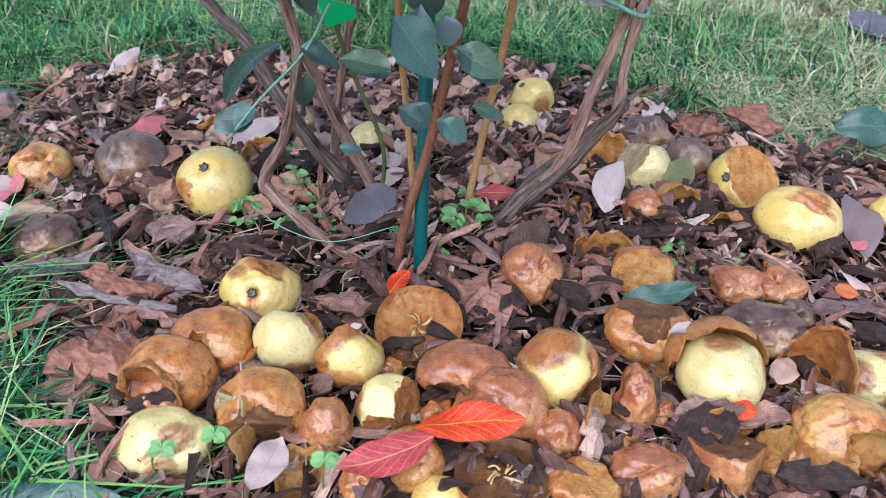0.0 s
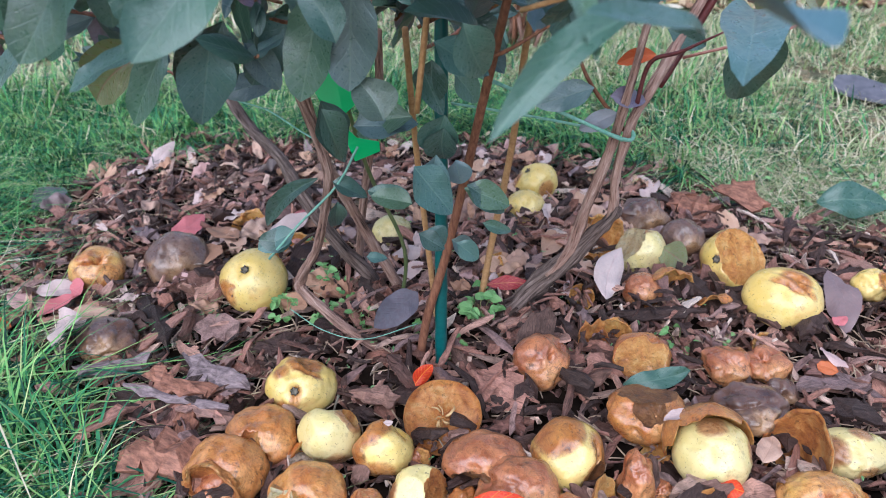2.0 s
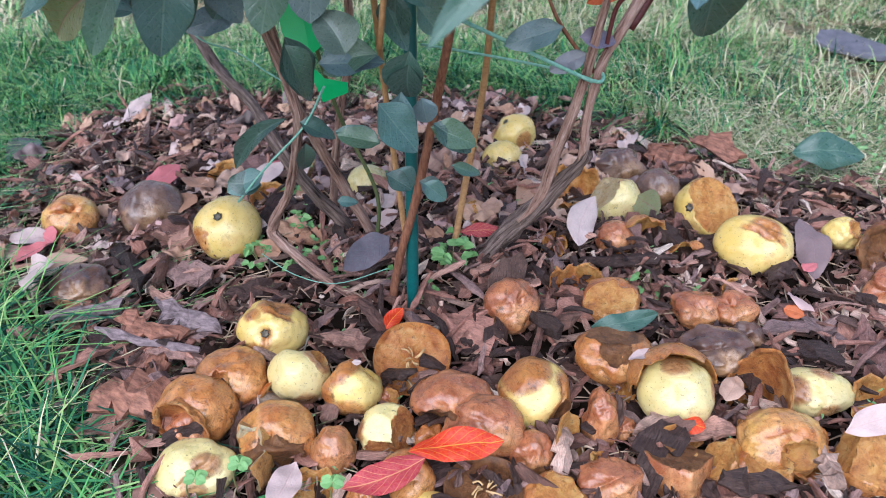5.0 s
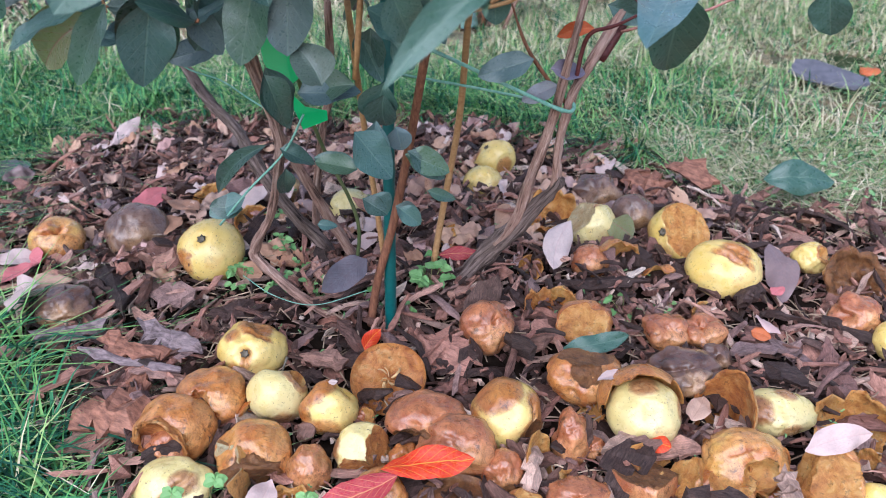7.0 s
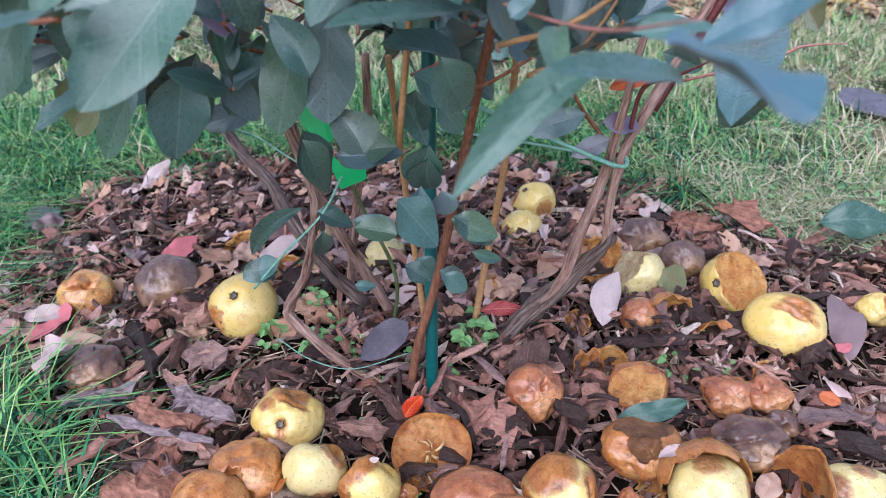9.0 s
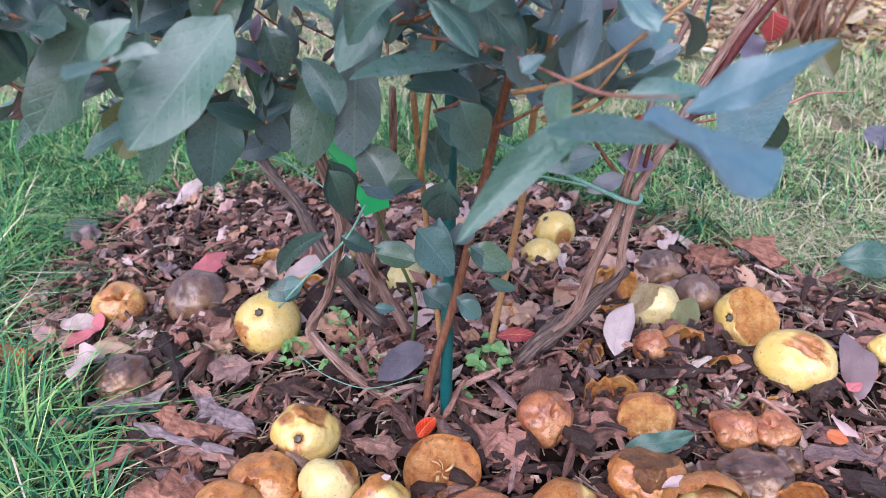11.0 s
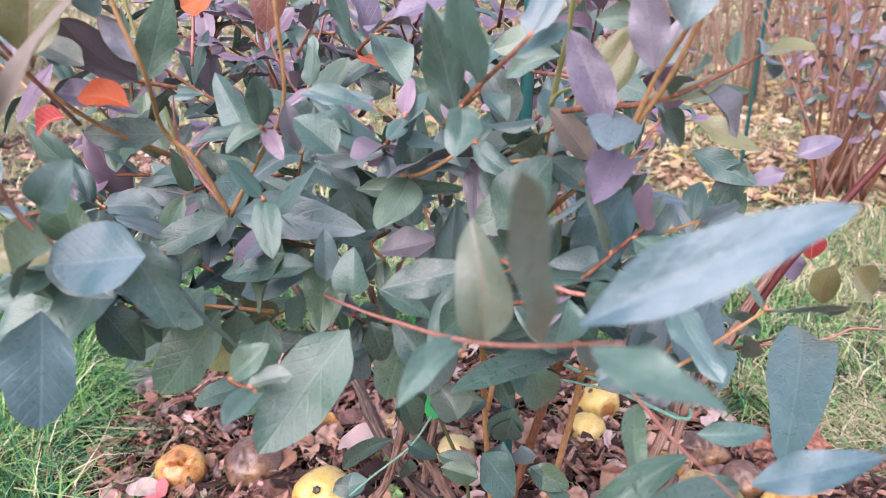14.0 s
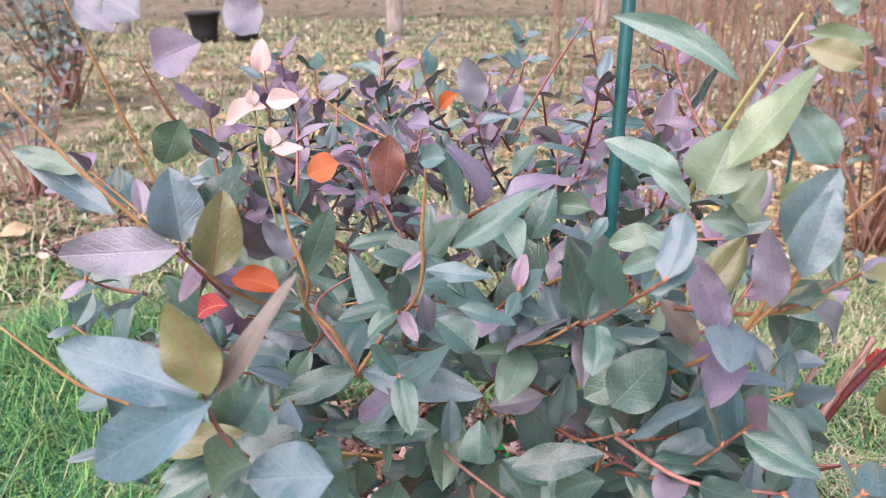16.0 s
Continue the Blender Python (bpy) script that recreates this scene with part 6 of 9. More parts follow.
    bush.leaf((0.144, 0.6, 0.268), (0.112, 0.6, 0.252), (-0.27, -0.77, 0.58), LEAF_PURPLE, 0, LEAF_STUFF, 0.48)
    bush.leaf((0.171, 0.6, 0.318), (0.14, 0.6, 0.314), (0.22, -0.82, 0.52), LEAF_ORANGE, 2, LEAF_STUFF, 0.42)
    bush.leaf((-0.08, 0.327, 0.464), (-0.116, 0.28, 0.415), (0.05, -0.59, 0.81), LEAF_DEEP, 0, LEAF_STUFF, 0.48)
    bush.leaf((0.106, 0.217, 0.454), (0.102, 0.159, 0.455), (0.15, -0.44, 0.88), LEAF_BLUE, 0, LEAF_STUFF, 0.66)
    bush.leaf((0.216, 0.5, 0.372), (0.216, 0.5, 0.306), (0.00, -0.97, 0.24), LEAF_DEEP, 2, LEAF_STUFF, 0.66)
    bush.leaf((0.034, 0.19, 0.545), (0.102, 0.186, 0.592), (0.00, -0.62, 0.78), LEAF_BLUE, 1, LEAF_STUFF, 0.22)
    bush.leaf((0.225, 0.55, 0.366), (0.164, 0.355, 0.413), (-0.13, -0.68, 0.73), LEAF, 1, LEAF_STUFF, 0.18)
    bush.leaf((0.002, 0.218, 0.522), (-0.001, 0.21, 0.563), (0.10, -0.99, 0.10), LEAF_SAGE, 2, LEAF_STUFF, 0.48)
    bush.leaf((0.023, 0.194, 0.536), (0.013, 0.149, 0.606), (0.80, -0.60, 0.10), LEAF_SAGE, 0, LEAF_STUFF, 0.18)
    bush.leaf((-0.178, 0.417, 0.495), (-0.092, 0.394, 0.501), (0.25, -0.72, 0.65), LEAF, 1, LEAF_STUFF, 0.30)
    bush.leaf((0.057, 0.373, 0.553), (0.045, 0.336, 0.54), (0.08, -0.77, 0.63), LEAF_PURPLE, 1, LEAF_STUFF, 0.54)
    bush.leaf((0.141, 0.473, 0.447), (0.073, 0.479, 0.442), (-0.26, -0.72, 0.64), LEAF_SLATE, 0, LEAF_STUFF, 0.36)
    bush.leaf((0.041, 0.398, 0.421), (-0.014, 0.31, 0.455), (-0.06, -0.64, 0.77), LEAF, 1, LEAF_STUFF, 0.18)
    bush.leaf((0.091, 0.283, 0.433), (0.036, 0.227, 0.426), (-0.18, -0.66, 0.73), LEAF_DEEP, 2, LEAF_STUFF, 0.18)
    bush.leaf((0.112, 0.272, 0.427), (0.068, 0.221, 0.456), (-0.21, -0.73, 0.65), LEAF, 1, LEAF_STUFF, 0.18)
    bush.leaf((0.095, 0.29, 0.44), (0.127, 0.29, 0.447), (-0.20, -0.70, 0.69), LEAF, 2, LEAF_STUFF, 0.36)
    bush.leaf((0.109, 0.248, 0.447), (0.151, 0.235, 0.474), (-0.36, -0.63, 0.69), LEAF_BLUE, 0, LEAF_STUFF, 0.30)
    bush.leaf((0.071, 0.319, 0.435), (0.068, 0.258, 0.445), (-0.08, -0.59, 0.81), LEAF, 2, LEAF_STUFF, 0.18)
    bush.leaf((0.036, 0.168, 0.55), (0.066, 0.137, 0.551), (-0.14, -0.42, 0.90), LEAF, 0, LEAF_STUFF, 0.30)
    bush.leaf((-0.005, 0.235, 0.513), (-0.024, 0.202, 0.517), (-0.18, -0.56, 0.81), LEAF, 2, LEAF_STUFF, 0.30)
    bush.leaf((-0.161, 0.27, 0.535), (-0.145, 0.27, 0.491), (0.49, -0.71, 0.51), LEAF, 0, LEAF_STUFF, 0.48)
    bush.leaf((-0.216, 0.36, 0.456), (-0.238, 0.36, 0.418), (0.57, -0.40, 0.72), LEAF, 0, LEAF_STUFF, 0.78)
    bush.leaf((-0.203, 0.42, 0.43), (-0.26, 0.42, 0.373), (0.47, -0.58, 0.66), LEAF, 2, LEAF_STUFF, 0.48)
    bush.leaf((-0.237, 0.45, 0.398), (-0.315, 0.45, 0.348), (0.37, -0.58, 0.73), LEAF, 1, LEAF_STUFF, 0.24)
    bush.leaf((-0.176, 0.4, 0.433), (-0.181, 0.4, 0.401), (0.35, -0.67, 0.66), LEAF, 0, LEAF_STUFF, 0.72)
    bush.leaf((-0.138, 0.46, 0.388), (-0.165, 0.46, 0.324), (0.30, -0.79, 0.53), LEAF, 2, LEAF_STUFF, 0.60)
    bush.leaf((-0.077, 0.36, 0.452), (-0.068, 0.36, 0.425), (0.19, -0.59, 0.78), LEAF, 1, LEAF_STUFF, 0.60)
    bush.leaf((-0.074, 0.46, 0.404), (-0.093, 0.46, 0.334), (-0.05, -0.59, 0.81), LEAF, 0, LEAF_STUFF, 0.48)
    bush.leaf((-0.104, 0.5, 0.382), (-0.138, 0.5, 0.332), (0.13, -0.73, 0.68), LEAF, 0, LEAF_STUFF, 0.54)
    bush.leaf((-0.053, 0.46, 0.412), (-0.06, 0.46, 0.341), (-0.05, -0.55, 0.83), LEAF, 0, LEAF_STUFF, 0.54)
    bush.leaf((0.034, 0.32, 0.492), (0.029, 0.32, 0.465), (0.20, -0.77, 0.61), LEAF, 1, LEAF_STUFF, 0.84)
    bush.leaf((0.052, 0.34, 0.434), (0.061, 0.34, 0.443), (-0.30, -0.76, 0.58), LEAF, 2, LEAF_STUFF, 0.90)
    bush.leaf((0.057, 0.4, 0.442), (0.088, 0.4, 0.444), (-0.04, -0.84, 0.55), LEAF, 0, LEAF_STUFF, 0.36)
    bush.leaf((0.138, 0.62, 0.491), (0.193, 0.62, 0.464), (0.10, -0.90, 0.42), LEAF, 0, LEAF_STUFF, 0.42)
    bush.leaf((0.186, 0.62, 0.456), (0.163, 0.62, 0.409), (-0.41, -0.57, 0.71), LEAF, 0, LEAF_STUFF, 0.42)
    bush.leaf((0.093, 0.55, 0.376), (0.133, 0.55, 0.368), (-0.09, -0.81, 0.58), LEAF, 0, LEAF_STUFF, 0.54)
    bush.leaf((0.135, 0.55, 0.371), (0.165, 0.55, 0.396), (-0.24, -0.67, 0.70), LEAF, 1, LEAF_STUFF, 0.54)
    bush.leaf((-0.003, 0.45, 0.375), (0.031, 0.45, 0.352), (-0.11, -0.61, 0.79), LEAF, 0, LEAF_STUFF, 0.66)
    bush.leaf((-0.017, 0.5, 0.346), (-0.002, 0.5, 0.307), (0.12, -0.66, 0.74), LEAF, 0, LEAF_STUFF, 0.48)
    bush.leaf((0, 0.5, 0.307), (-0.008, 0.5, 0.271), (0.09, -0.72, 0.69), LEAF, 2, LEAF_STUFF, 0.84)
    bush.leaf((-0.091, 0.5, 0.313), (-0.071, 0.5, 0.272), (0.28, -0.58, 0.77), LEAF, 2, LEAF_STUFF, 0.60)
    bush.leaf((-0.072, 0.52, 0.291), (-0.025, 0.52, 0.299), (0.30, -0.67, 0.68), LEAF, 2, LEAF_STUFF, 0.60)
    bush.leaf((-0.023, 0.48, 0.275), (0.003, 0.48, 0.236), (-0.05, -0.53, 0.85), LEAF, 0, LEAF_STUFF, 0.72)
    bush.leaf((0.013, 0.46, 0.445), (-0.016, 0.46, 0.433), (-0.08, -0.71, 0.70), LEAF, 0, LEAF_STUFF, 0.72)
    bush.leaf((0.269, 0.74, 0.357), (0.276, 0.74, 0.326), (-0.04, -0.87, 0.49), LEAF_PURPLE, 0, LEAF_STUFF, 0.78)
    bush.leaf((0.289, 0.75, 0.375), (0.295, 0.75, 0.345), (0.03, -0.69, 0.73), LEAF_CRIMSON, 1, LEAF_STUFF, 0.78)
    bush.leaf((0.314, 0.7, 0.36), (0.35, 0.7, 0.328), (-0.45, -0.54, 0.71), LEAF_OLIVE, 2, LEAF_STUFF, 0.72)
    bush.leaf((0.299, 0.7, 0.362), (0.289, 0.7, 0.314), (-0.16, -0.59, 0.79), LEAF_OLIVE, 2, LEAF_STUFF, 0.54)
    bush.leaf((0.261, 0.75, 0.455), (0.3, 0.75, 0.48), (-0.45, -0.75, 0.49), LEAF_PURPLE, 2, LEAF_STUFF, 0.60)
    bush.leaf((0.254, 0.75, 0.439), (0.22, 0.75, 0.428), (-0.07, -0.87, 0.49), LEAF_PURPLE, 1, LEAF_STUFF, 0.54)
    bush.leaf((0.19, 0.65, 0.325), (0.228, 0.65, 0.31), (-0.44, -0.77, 0.46), LEAF, 1, LEAF_STUFF, 0.54)
    bush.leaf((-0.184, 0.42, 0.492), (-0.242, 0.42, 0.463), (0.11, -0.68, 0.72), LEAF, 0, LEAF_STUFF, 0.36)
    bush.leaf((-0.153, 0.4, 0.533), (-0.176, 0.4, 0.586), (0.00, -0.82, 0.58), LEAF, 2, LEAF_STUFF, 0.36)
    bush.leaf((-0.219, 0.42, 0.545), (-0.274, 0.42, 0.542), (0.57, -0.54, 0.62), LEAF, 0, LEAF_STUFF, 0.42)
    bush.leaf((-0.192, 0.36, 0.588), (-0.172, 0.36, 0.635), (0.62, -0.62, 0.48), LEAF, 0, LEAF_STUFF, 0.36)
    bush.leaf((-0.132, 0.43, 0.57), (-0.085, 0.43, 0.566), (-0.04, -0.65, 0.76), LEAF, 0, LEAF_STUFF, 0.30)
    bush.leaf((-0.135, 0.46, 0.523), (-0.086, 0.46, 0.525), (0.28, -0.76, 0.59), LEAF, 0, LEAF_STUFF, 0.42)
    bush.leaf((-0.078, 0.5, 0.503), (-0.077, 0.5, 0.55), (-0.03, -0.87, 0.50), LEAF, 2, LEAF_STUFF, 0.54)
    bush.leaf((-0.1, 0.43, 0.509), (-0.035, 0.43, 0.521), (0.31, -0.70, 0.64), LEAF, 2, LEAF_STUFF, 0.24)
    bush.leaf((-0.091, 0.5, 0.557), (-0.112, 0.5, 0.568), (0.11, -0.83, 0.54), LEAF, 0, LEAF_STUFF, 0.78)
    bush.leaf((-0.067, 0.52, 0.563), (-0.053, 0.52, 0.602), (0.03, -0.76, 0.65), LEAF, 2, LEAF_STUFF, 0.60)
    bush.leaf((-0.009, 0.5, 0.534), (-0.021, 0.5, 0.581), (0.32, -0.75, 0.57), LEAF, 2, LEAF_STUFF, 0.54)
    bush.leaf((-0.021, 0.52, 0.589), (-0.054, 0.52, 0.594), (0.20, -0.82, 0.54), LEAF, 2, LEAF_STUFF, 0.54)
    bush.leaf((-0.115, 0.38, 0.477), (-0.179, 0.38, 0.471), (0.25, -0.67, 0.70), LEAF, 1, LEAF_STUFF, 0.30)
    bush.leaf((-0.108, 0.38, 0.467), (-0.106, 0.38, 0.499), (0.37, -0.56, 0.74), LEAF, 1, LEAF_STUFF, 0.48)
    bush.leaf((-0.064, 0.34, 0.483), (-0.01, 0.34, 0.498), (0.19, -0.70, 0.69), LEAF, 0, LEAF_STUFF, 0.36)
    bush.leaf((-0.087, 0.36, 0.468), (-0.087, 0.36, 0.494), (-0.03, -0.58, 0.81), LEAF, 2, LEAF_STUFF, 0.90)
    bush.leaf((-0.071, 0.36, 0.473), (-0.04, 0.36, 0.459), (0.15, -0.57, 0.81), LEAF, 1, LEAF_STUFF, 0.36)
    bush.leaf((-0.139, 0.36, 0.449), (-0.151, 0.36, 0.411), (0.26, -0.49, 0.83), LEAF, 0, LEAF_STUFF, 0.66)
    bush.leaf((-0.144, 0.4, 0.424), (-0.126, 0.4, 0.449), (0.10, -0.62, 0.78), LEAF, 0, LEAF_STUFF, 0.60)
    bush.leaf((-0.168, 0.36, 0.454), (-0.213, 0.36, 0.393), (0.12, -0.67, 0.73), LEAF, 0, LEAF_STUFF, 0.48)
    bush.leaf((0.029, 0.41, 0.525), (-0.021, 0.41, 0.491), (-0.03, -0.65, 0.76), LEAF, 0, LEAF_STUFF, 0.54)
    bush.leaf((0.077, 0.38, 0.573), (0.094, 0.38, 0.555), (-0.15, -0.64, 0.75), LEAF, 2, LEAF_STUFF, 0.72)
    bush.leaf((0.09, 0.42, 0.571), (0.13, 0.42, 0.579), (-0.55, -0.72, 0.44), LEAF, 1, LEAF_STUFF, 0.24)
    bush.leaf((0.182, 0.62, 0.483), (0.158, 0.62, 0.433), (0.01, -0.82, 0.57), LEAF, 0, LEAF_STUFF, 0.42)
    bush.leaf((-0.218, 0.31, 0.51), (-0.167, 0.31, 0.487), (0.52, -0.47, 0.71), LEAF, 0, LEAF_STUFF, 0.54)
    bush.leaf((-0.225, 0.33, 0.468), (-0.204, 0.33, 0.434), (0.64, -0.45, 0.62), LEAF, 0, LEAF_STUFF, 0.66)
    bush.leaf((-0.192, 0.26, 0.551), (-0.178, 0.26, 0.57), (0.52, -0.61, 0.60), LEAF, 2, LEAF_STUFF, 0.90)
    bush.leaf((-0.062, 0.5, 0.445), (-0.031, 0.5, 0.469), (0.35, -0.67, 0.65), LEAF, 0, LEAF_STUFF, 0.72)
    bush.leaf((-0.024, 0.46, 0.531), (0.014, 0.46, 0.536), (-0.08, -0.73, 0.68), LEAF, 0, LEAF_STUFF, 0.60)
    bush.leaf((-0.052, 0.5, 0.509), (-0.011, 0.5, 0.519), (-0.15, -0.70, 0.70), LEAF, 0, LEAF_STUFF, 0.42)
    bush.leaf((-0.121, 0.5, 0.502), (-0.101, 0.5, 0.471), (0.08, -0.68, 0.73), LEAF, 0, LEAF_STUFF, 0.60)
    bush.leaf((-0.232, 0.48, 0.483), (-0.281, 0.48, 0.49), (0.07, -0.77, 0.63), LEAF, 0, LEAF_STUFF, 0.48)
    bush.leaf((-0.168, 0.5, 0.478), (-0.193, 0.5, 0.495), (0.07, -0.61, 0.79), LEAF, 1, LEAF_STUFF, 0.54)
    bush.leaf((-0.237, 0.45, 0.444), (-0.238, 0.45, 0.471), (0.10, -0.62, 0.78), LEAF, 0, LEAF_STUFF, 0.90)
    bush.leaf((-0.1, 0.42, 0.453), (-0.138, 0.42, 0.424), (0.24, -0.63, 0.74), LEAF, 1, LEAF_STUFF, 0.54)
    bush.leaf((-0.182, 0.42, 0.435), (-0.136, 0.42, 0.459), (0.01, -0.61, 0.79), LEAF, 1, LEAF_STUFF, 0.48)
    bush.leaf((-0.008, 0.36, 0.465), (-0.042, 0.36, 0.448), (0.20, -0.64, 0.74), LEAF, 2, LEAF_STUFF, 0.54)
    bush.leaf((0.008, 0.36, 0.474), (0.046, 0.36, 0.476), (0.30, -0.69, 0.66), LEAF, 1, LEAF_STUFF, 0.48)
    bush.leaf((-0.02, 0.42, 0.465), (0.031, 0.42, 0.484), (0.14, -0.79, 0.60), LEAF, 1, LEAF_STUFF, 0.48)
    bush.leaf((-0.059, 0.42, 0.384), (-0.074, 0.42, 0.419), (0.12, -0.74, 0.66), LEAF, 2, LEAF_STUFF, 0.60)
    bush.leaf((-0.04, 0.46, 0.319), (-0.053, 0.46, 0.349), (0.11, -0.62, 0.77), LEAF, 2, LEAF_STUFF, 0.90)
    bush.leaf((-0.142, 0.4, 0.488), (-0.181, 0.4, 0.466), (0.38, -0.63, 0.68), LEAF_PURPLE, 1, LEAF_STUFF, 0.54)
    bush.leaf((-0.202, 0.37, 0.596), (-0.219, 0.37, 0.621), (0.51, -0.73, 0.45), LEAF_PURPLE, 0, LEAF_STUFF, 0.42)
    bush.leaf((-0.123, 0.38, 0.575), (-0.116, 0.38, 0.545), (0.36, -0.82, 0.44), LEAF_PURPLE, 2, LEAF_STUFF, 0.42)
    bush.leaf((0.064, 0.37, 0.534), (0.037, 0.37, 0.479), (-0.04, -0.71, 0.70), LEAF_BLUE, 1, LEAF_STUFF, 0.54)
    bush.leaf((0.077, 0.33, 0.617), (0.085, 0.33, 0.661), (-0.28, -0.91, 0.30), LEAF, 1, LEAF_STUFF, 0.48)
    bush.leaf((0.044, 0.4, 0.54), (0.023, 0.4, 0.57), (-0.02, -0.75, 0.66), LEAF_GREY, 1, LEAF_STUFF, 0.48)
    bush.leaf((0.123, 0.55, 0.534), (0.174, 0.55, 0.508), (0.08, -0.72, 0.69), LEAF_OLIVE, 0, LEAF_STUFF, 0.36)
    bush.leaf((-0.228, 0.32, 0.605), (-0.216, 0.32, 0.652), (0.50, -0.75, 0.43), LEAF_OLIVE, 1, LEAF_STUFF, 0.54)
    bush.leaf((-0.216, 0.38, 0.57), (-0.25, 0.38, 0.583), (0.48, -0.62, 0.61), LEAF_ORANGE, 2, LEAF_STUFF, 0.48)
    bush.leaf((-0.243, 0.36, 0.568), (-0.27, 0.36, 0.563), (0.24, -0.66, 0.71), LEAF_CRIMSON, 2, LEAF_STUFF, 0.54)
    bush.leaf((-0.274, 0.4, 0.574), (-0.229, 0.4, 0.573), (0.55, -0.53, 0.65), LEAF_PURPLE, 2, LEAF_STUFF, 0.48)
    bush.leaf((0.025, 0.4, 0.597), (-0.006, 0.4, 0.592), (0.09, -0.69, 0.72), LEAF_LIME, 2, LEAF_STUFF, 0.48)
    bush.leaf((0.025, 0.4, 0.605), (0.008, 0.4, 0.612), (0.02, -0.89, 0.45), LEAF_LIME, 1, LEAF_STUFF, 0.60)
    bush.leaf((0.062, 0.42, 0.623), (0.052, 0.42, 0.644), (-0.14, -0.79, 0.59), LEAF_LIME, 1, LEAF_STUFF, 0.48)
    bush.leaf((0.07, 0.42, 0.609), (0.046, 0.42, 0.619), (0.22, -0.80, 0.56), LEAF_LIME, 2, LEAF_STUFF, 0.66)
    bush.leaf((0.028, 0.38, 0.634), (0.01, 0.38, 0.659), (0.25, -0.85, 0.46), LEAF_LIME, 2, LEAF_STUFF, 0.36)
    bush.leaf((0.075, 0.42, 0.616), (0.058, 0.42, 0.633), (0.03, -0.79, 0.62), LEAF_LIME, 1, LEAF_STUFF, 0.66)
    bush.leaf((0.044, 0.45, 0.583), (0.08, 0.45, 0.566), (-0.33, -0.77, 0.55), LEAF_LIME, 0, LEAF_STUFF, 0.54)
    bush.leaf((-0.182, 0.25, 0.537), (-0.216, 0.25, 0.521), (0.10, -0.48, 0.87), LEAF, 2, LEAF_STUFF, 0.90)
    bush.leaf((-0.203, 0.26, 0.501), (-0.217, 0.26, 0.438), (0.24, -0.59, 0.77), LEAF_BLUE, 0, LEAF_STUFF, 0.54)
    bush.leaf((-0.269, 0.3, 0.509), (-0.219, 0.3, 0.518), (0.34, -0.72, 0.60), LEAF_OLIVE, 2, LEAF_STUFF, 0.42)
    bush.leaf((-0.182, 0.22, 0.59), (-0.259, 0.22, 0.546), (0.67, -0.40, 0.62), LEAF_BLUE, 1, LEAF_STUFF, 0.38)
    bush.leaf((-0.193, 0.23, 0.587), (-0.258, 0.23, 0.604), (0.70, -0.44, 0.57), LEAF_BLUE, 0, LEAF_STUFF, 0.40)
    bush.leaf((-0.141, 0.25, 0.535), (-0.185, 0.25, 0.528), (0.31, -0.64, 0.71), LEAF_BLUE, 0, LEAF_STUFF, 0.72)
    bush.leaf((-0.25, 0.33, 0.62), (-0.251, 0.33, 0.662), (0.46, -0.76, 0.45), LEAF, 1, LEAF_STUFF, 0.72)
    bush.leaf((-0.251, 0.35, 0.616), (-0.214, 0.35, 0.661), (0.26, -0.60, 0.76), LEAF, 0, LEAF_STUFF, 0.54)
    bush.leaf((-0.339, 0.4, 0.611), (-0.402, 0.4, 0.651), (0.23, -0.56, 0.79), LEAF, 0, LEAF_STUFF, 0.24)
    bush.leaf((-0.354, 0.4, 0.64), (-0.406, 0.4, 0.652), (0.66, -0.56, 0.51), LEAF, 0, LEAF_STUFF, 0.30)
    bush.leaf((-0.361, 0.42, 0.608), (-0.381, 0.42, 0.617), (0.70, -0.47, 0.54), LEAF, 0, LEAF_STUFF, 0.90)
    bush.leaf((-0.291, 0.42, 0.672), (-0.308, 0.42, 0.642), (0.41, -0.84, 0.35), LEAF, 0, LEAF_STUFF, 0.72)
    bush.leaf((-0.087, 0.35, 0.554), (-0.107, 0.35, 0.574), (0.33, -0.63, 0.70), LEAF, 1, LEAF_STUFF, 0.84)
    bush.leaf((-0.102, 0.35, 0.667), (-0.117, 0.35, 0.667), (0.29, -0.77, 0.56), LEAF, 2, LEAF_STUFF, 0.90)
    bush.leaf((-0.094, 0.32, 0.628), (-0.056, 0.32, 0.662), (0.08, -0.82, 0.57), LEAF, 2, LEAF_STUFF, 0.30)
    bush.leaf((-0.093, 0.33, 0.59), (-0.061, 0.33, 0.587), (0.02, -0.66, 0.75), LEAF, 2, LEAF_STUFF, 0.36)
    bush.leaf((0.004, 0.42, 0.528), (0.03, 0.42, 0.518), (-0.24, -0.61, 0.76), LEAF, 1, LEAF_STUFF, 0.90)
    bush.leaf((-0.006, 0.38, 0.505), (0.024, 0.38, 0.547), (-0.01, -0.82, 0.58), LEAF, 0, LEAF_STUFF, 0.66)
    bush.leaf((-0.153, 0.42, 0.503), (-0.093, 0.42, 0.486), (-0.02, -0.60, 0.80), LEAF, 2, LEAF_STUFF, 0.48)
    bush.leaf((-0.182, 0.22, 0.594), (-0.193, 0.22, 0.638), (0.19, -0.96, 0.19), LEAF_OLIVE, 0, LEAF_STUFF, 0.54)
    bush.leaf((-0.184, 0.23, 0.588), (-0.157, 0.23, 0.642), (0.10, -0.70, 0.71), LEAF_GREY, 2, LEAF_STUFF, 0.18)
    bush.leaf((-0.264, 0.35, 0.608), (-0.344, 0.35, 0.599), (0.24, -0.83, 0.50), LEAF_PURPLE, 0, LEAF_STUFF, 0.36)
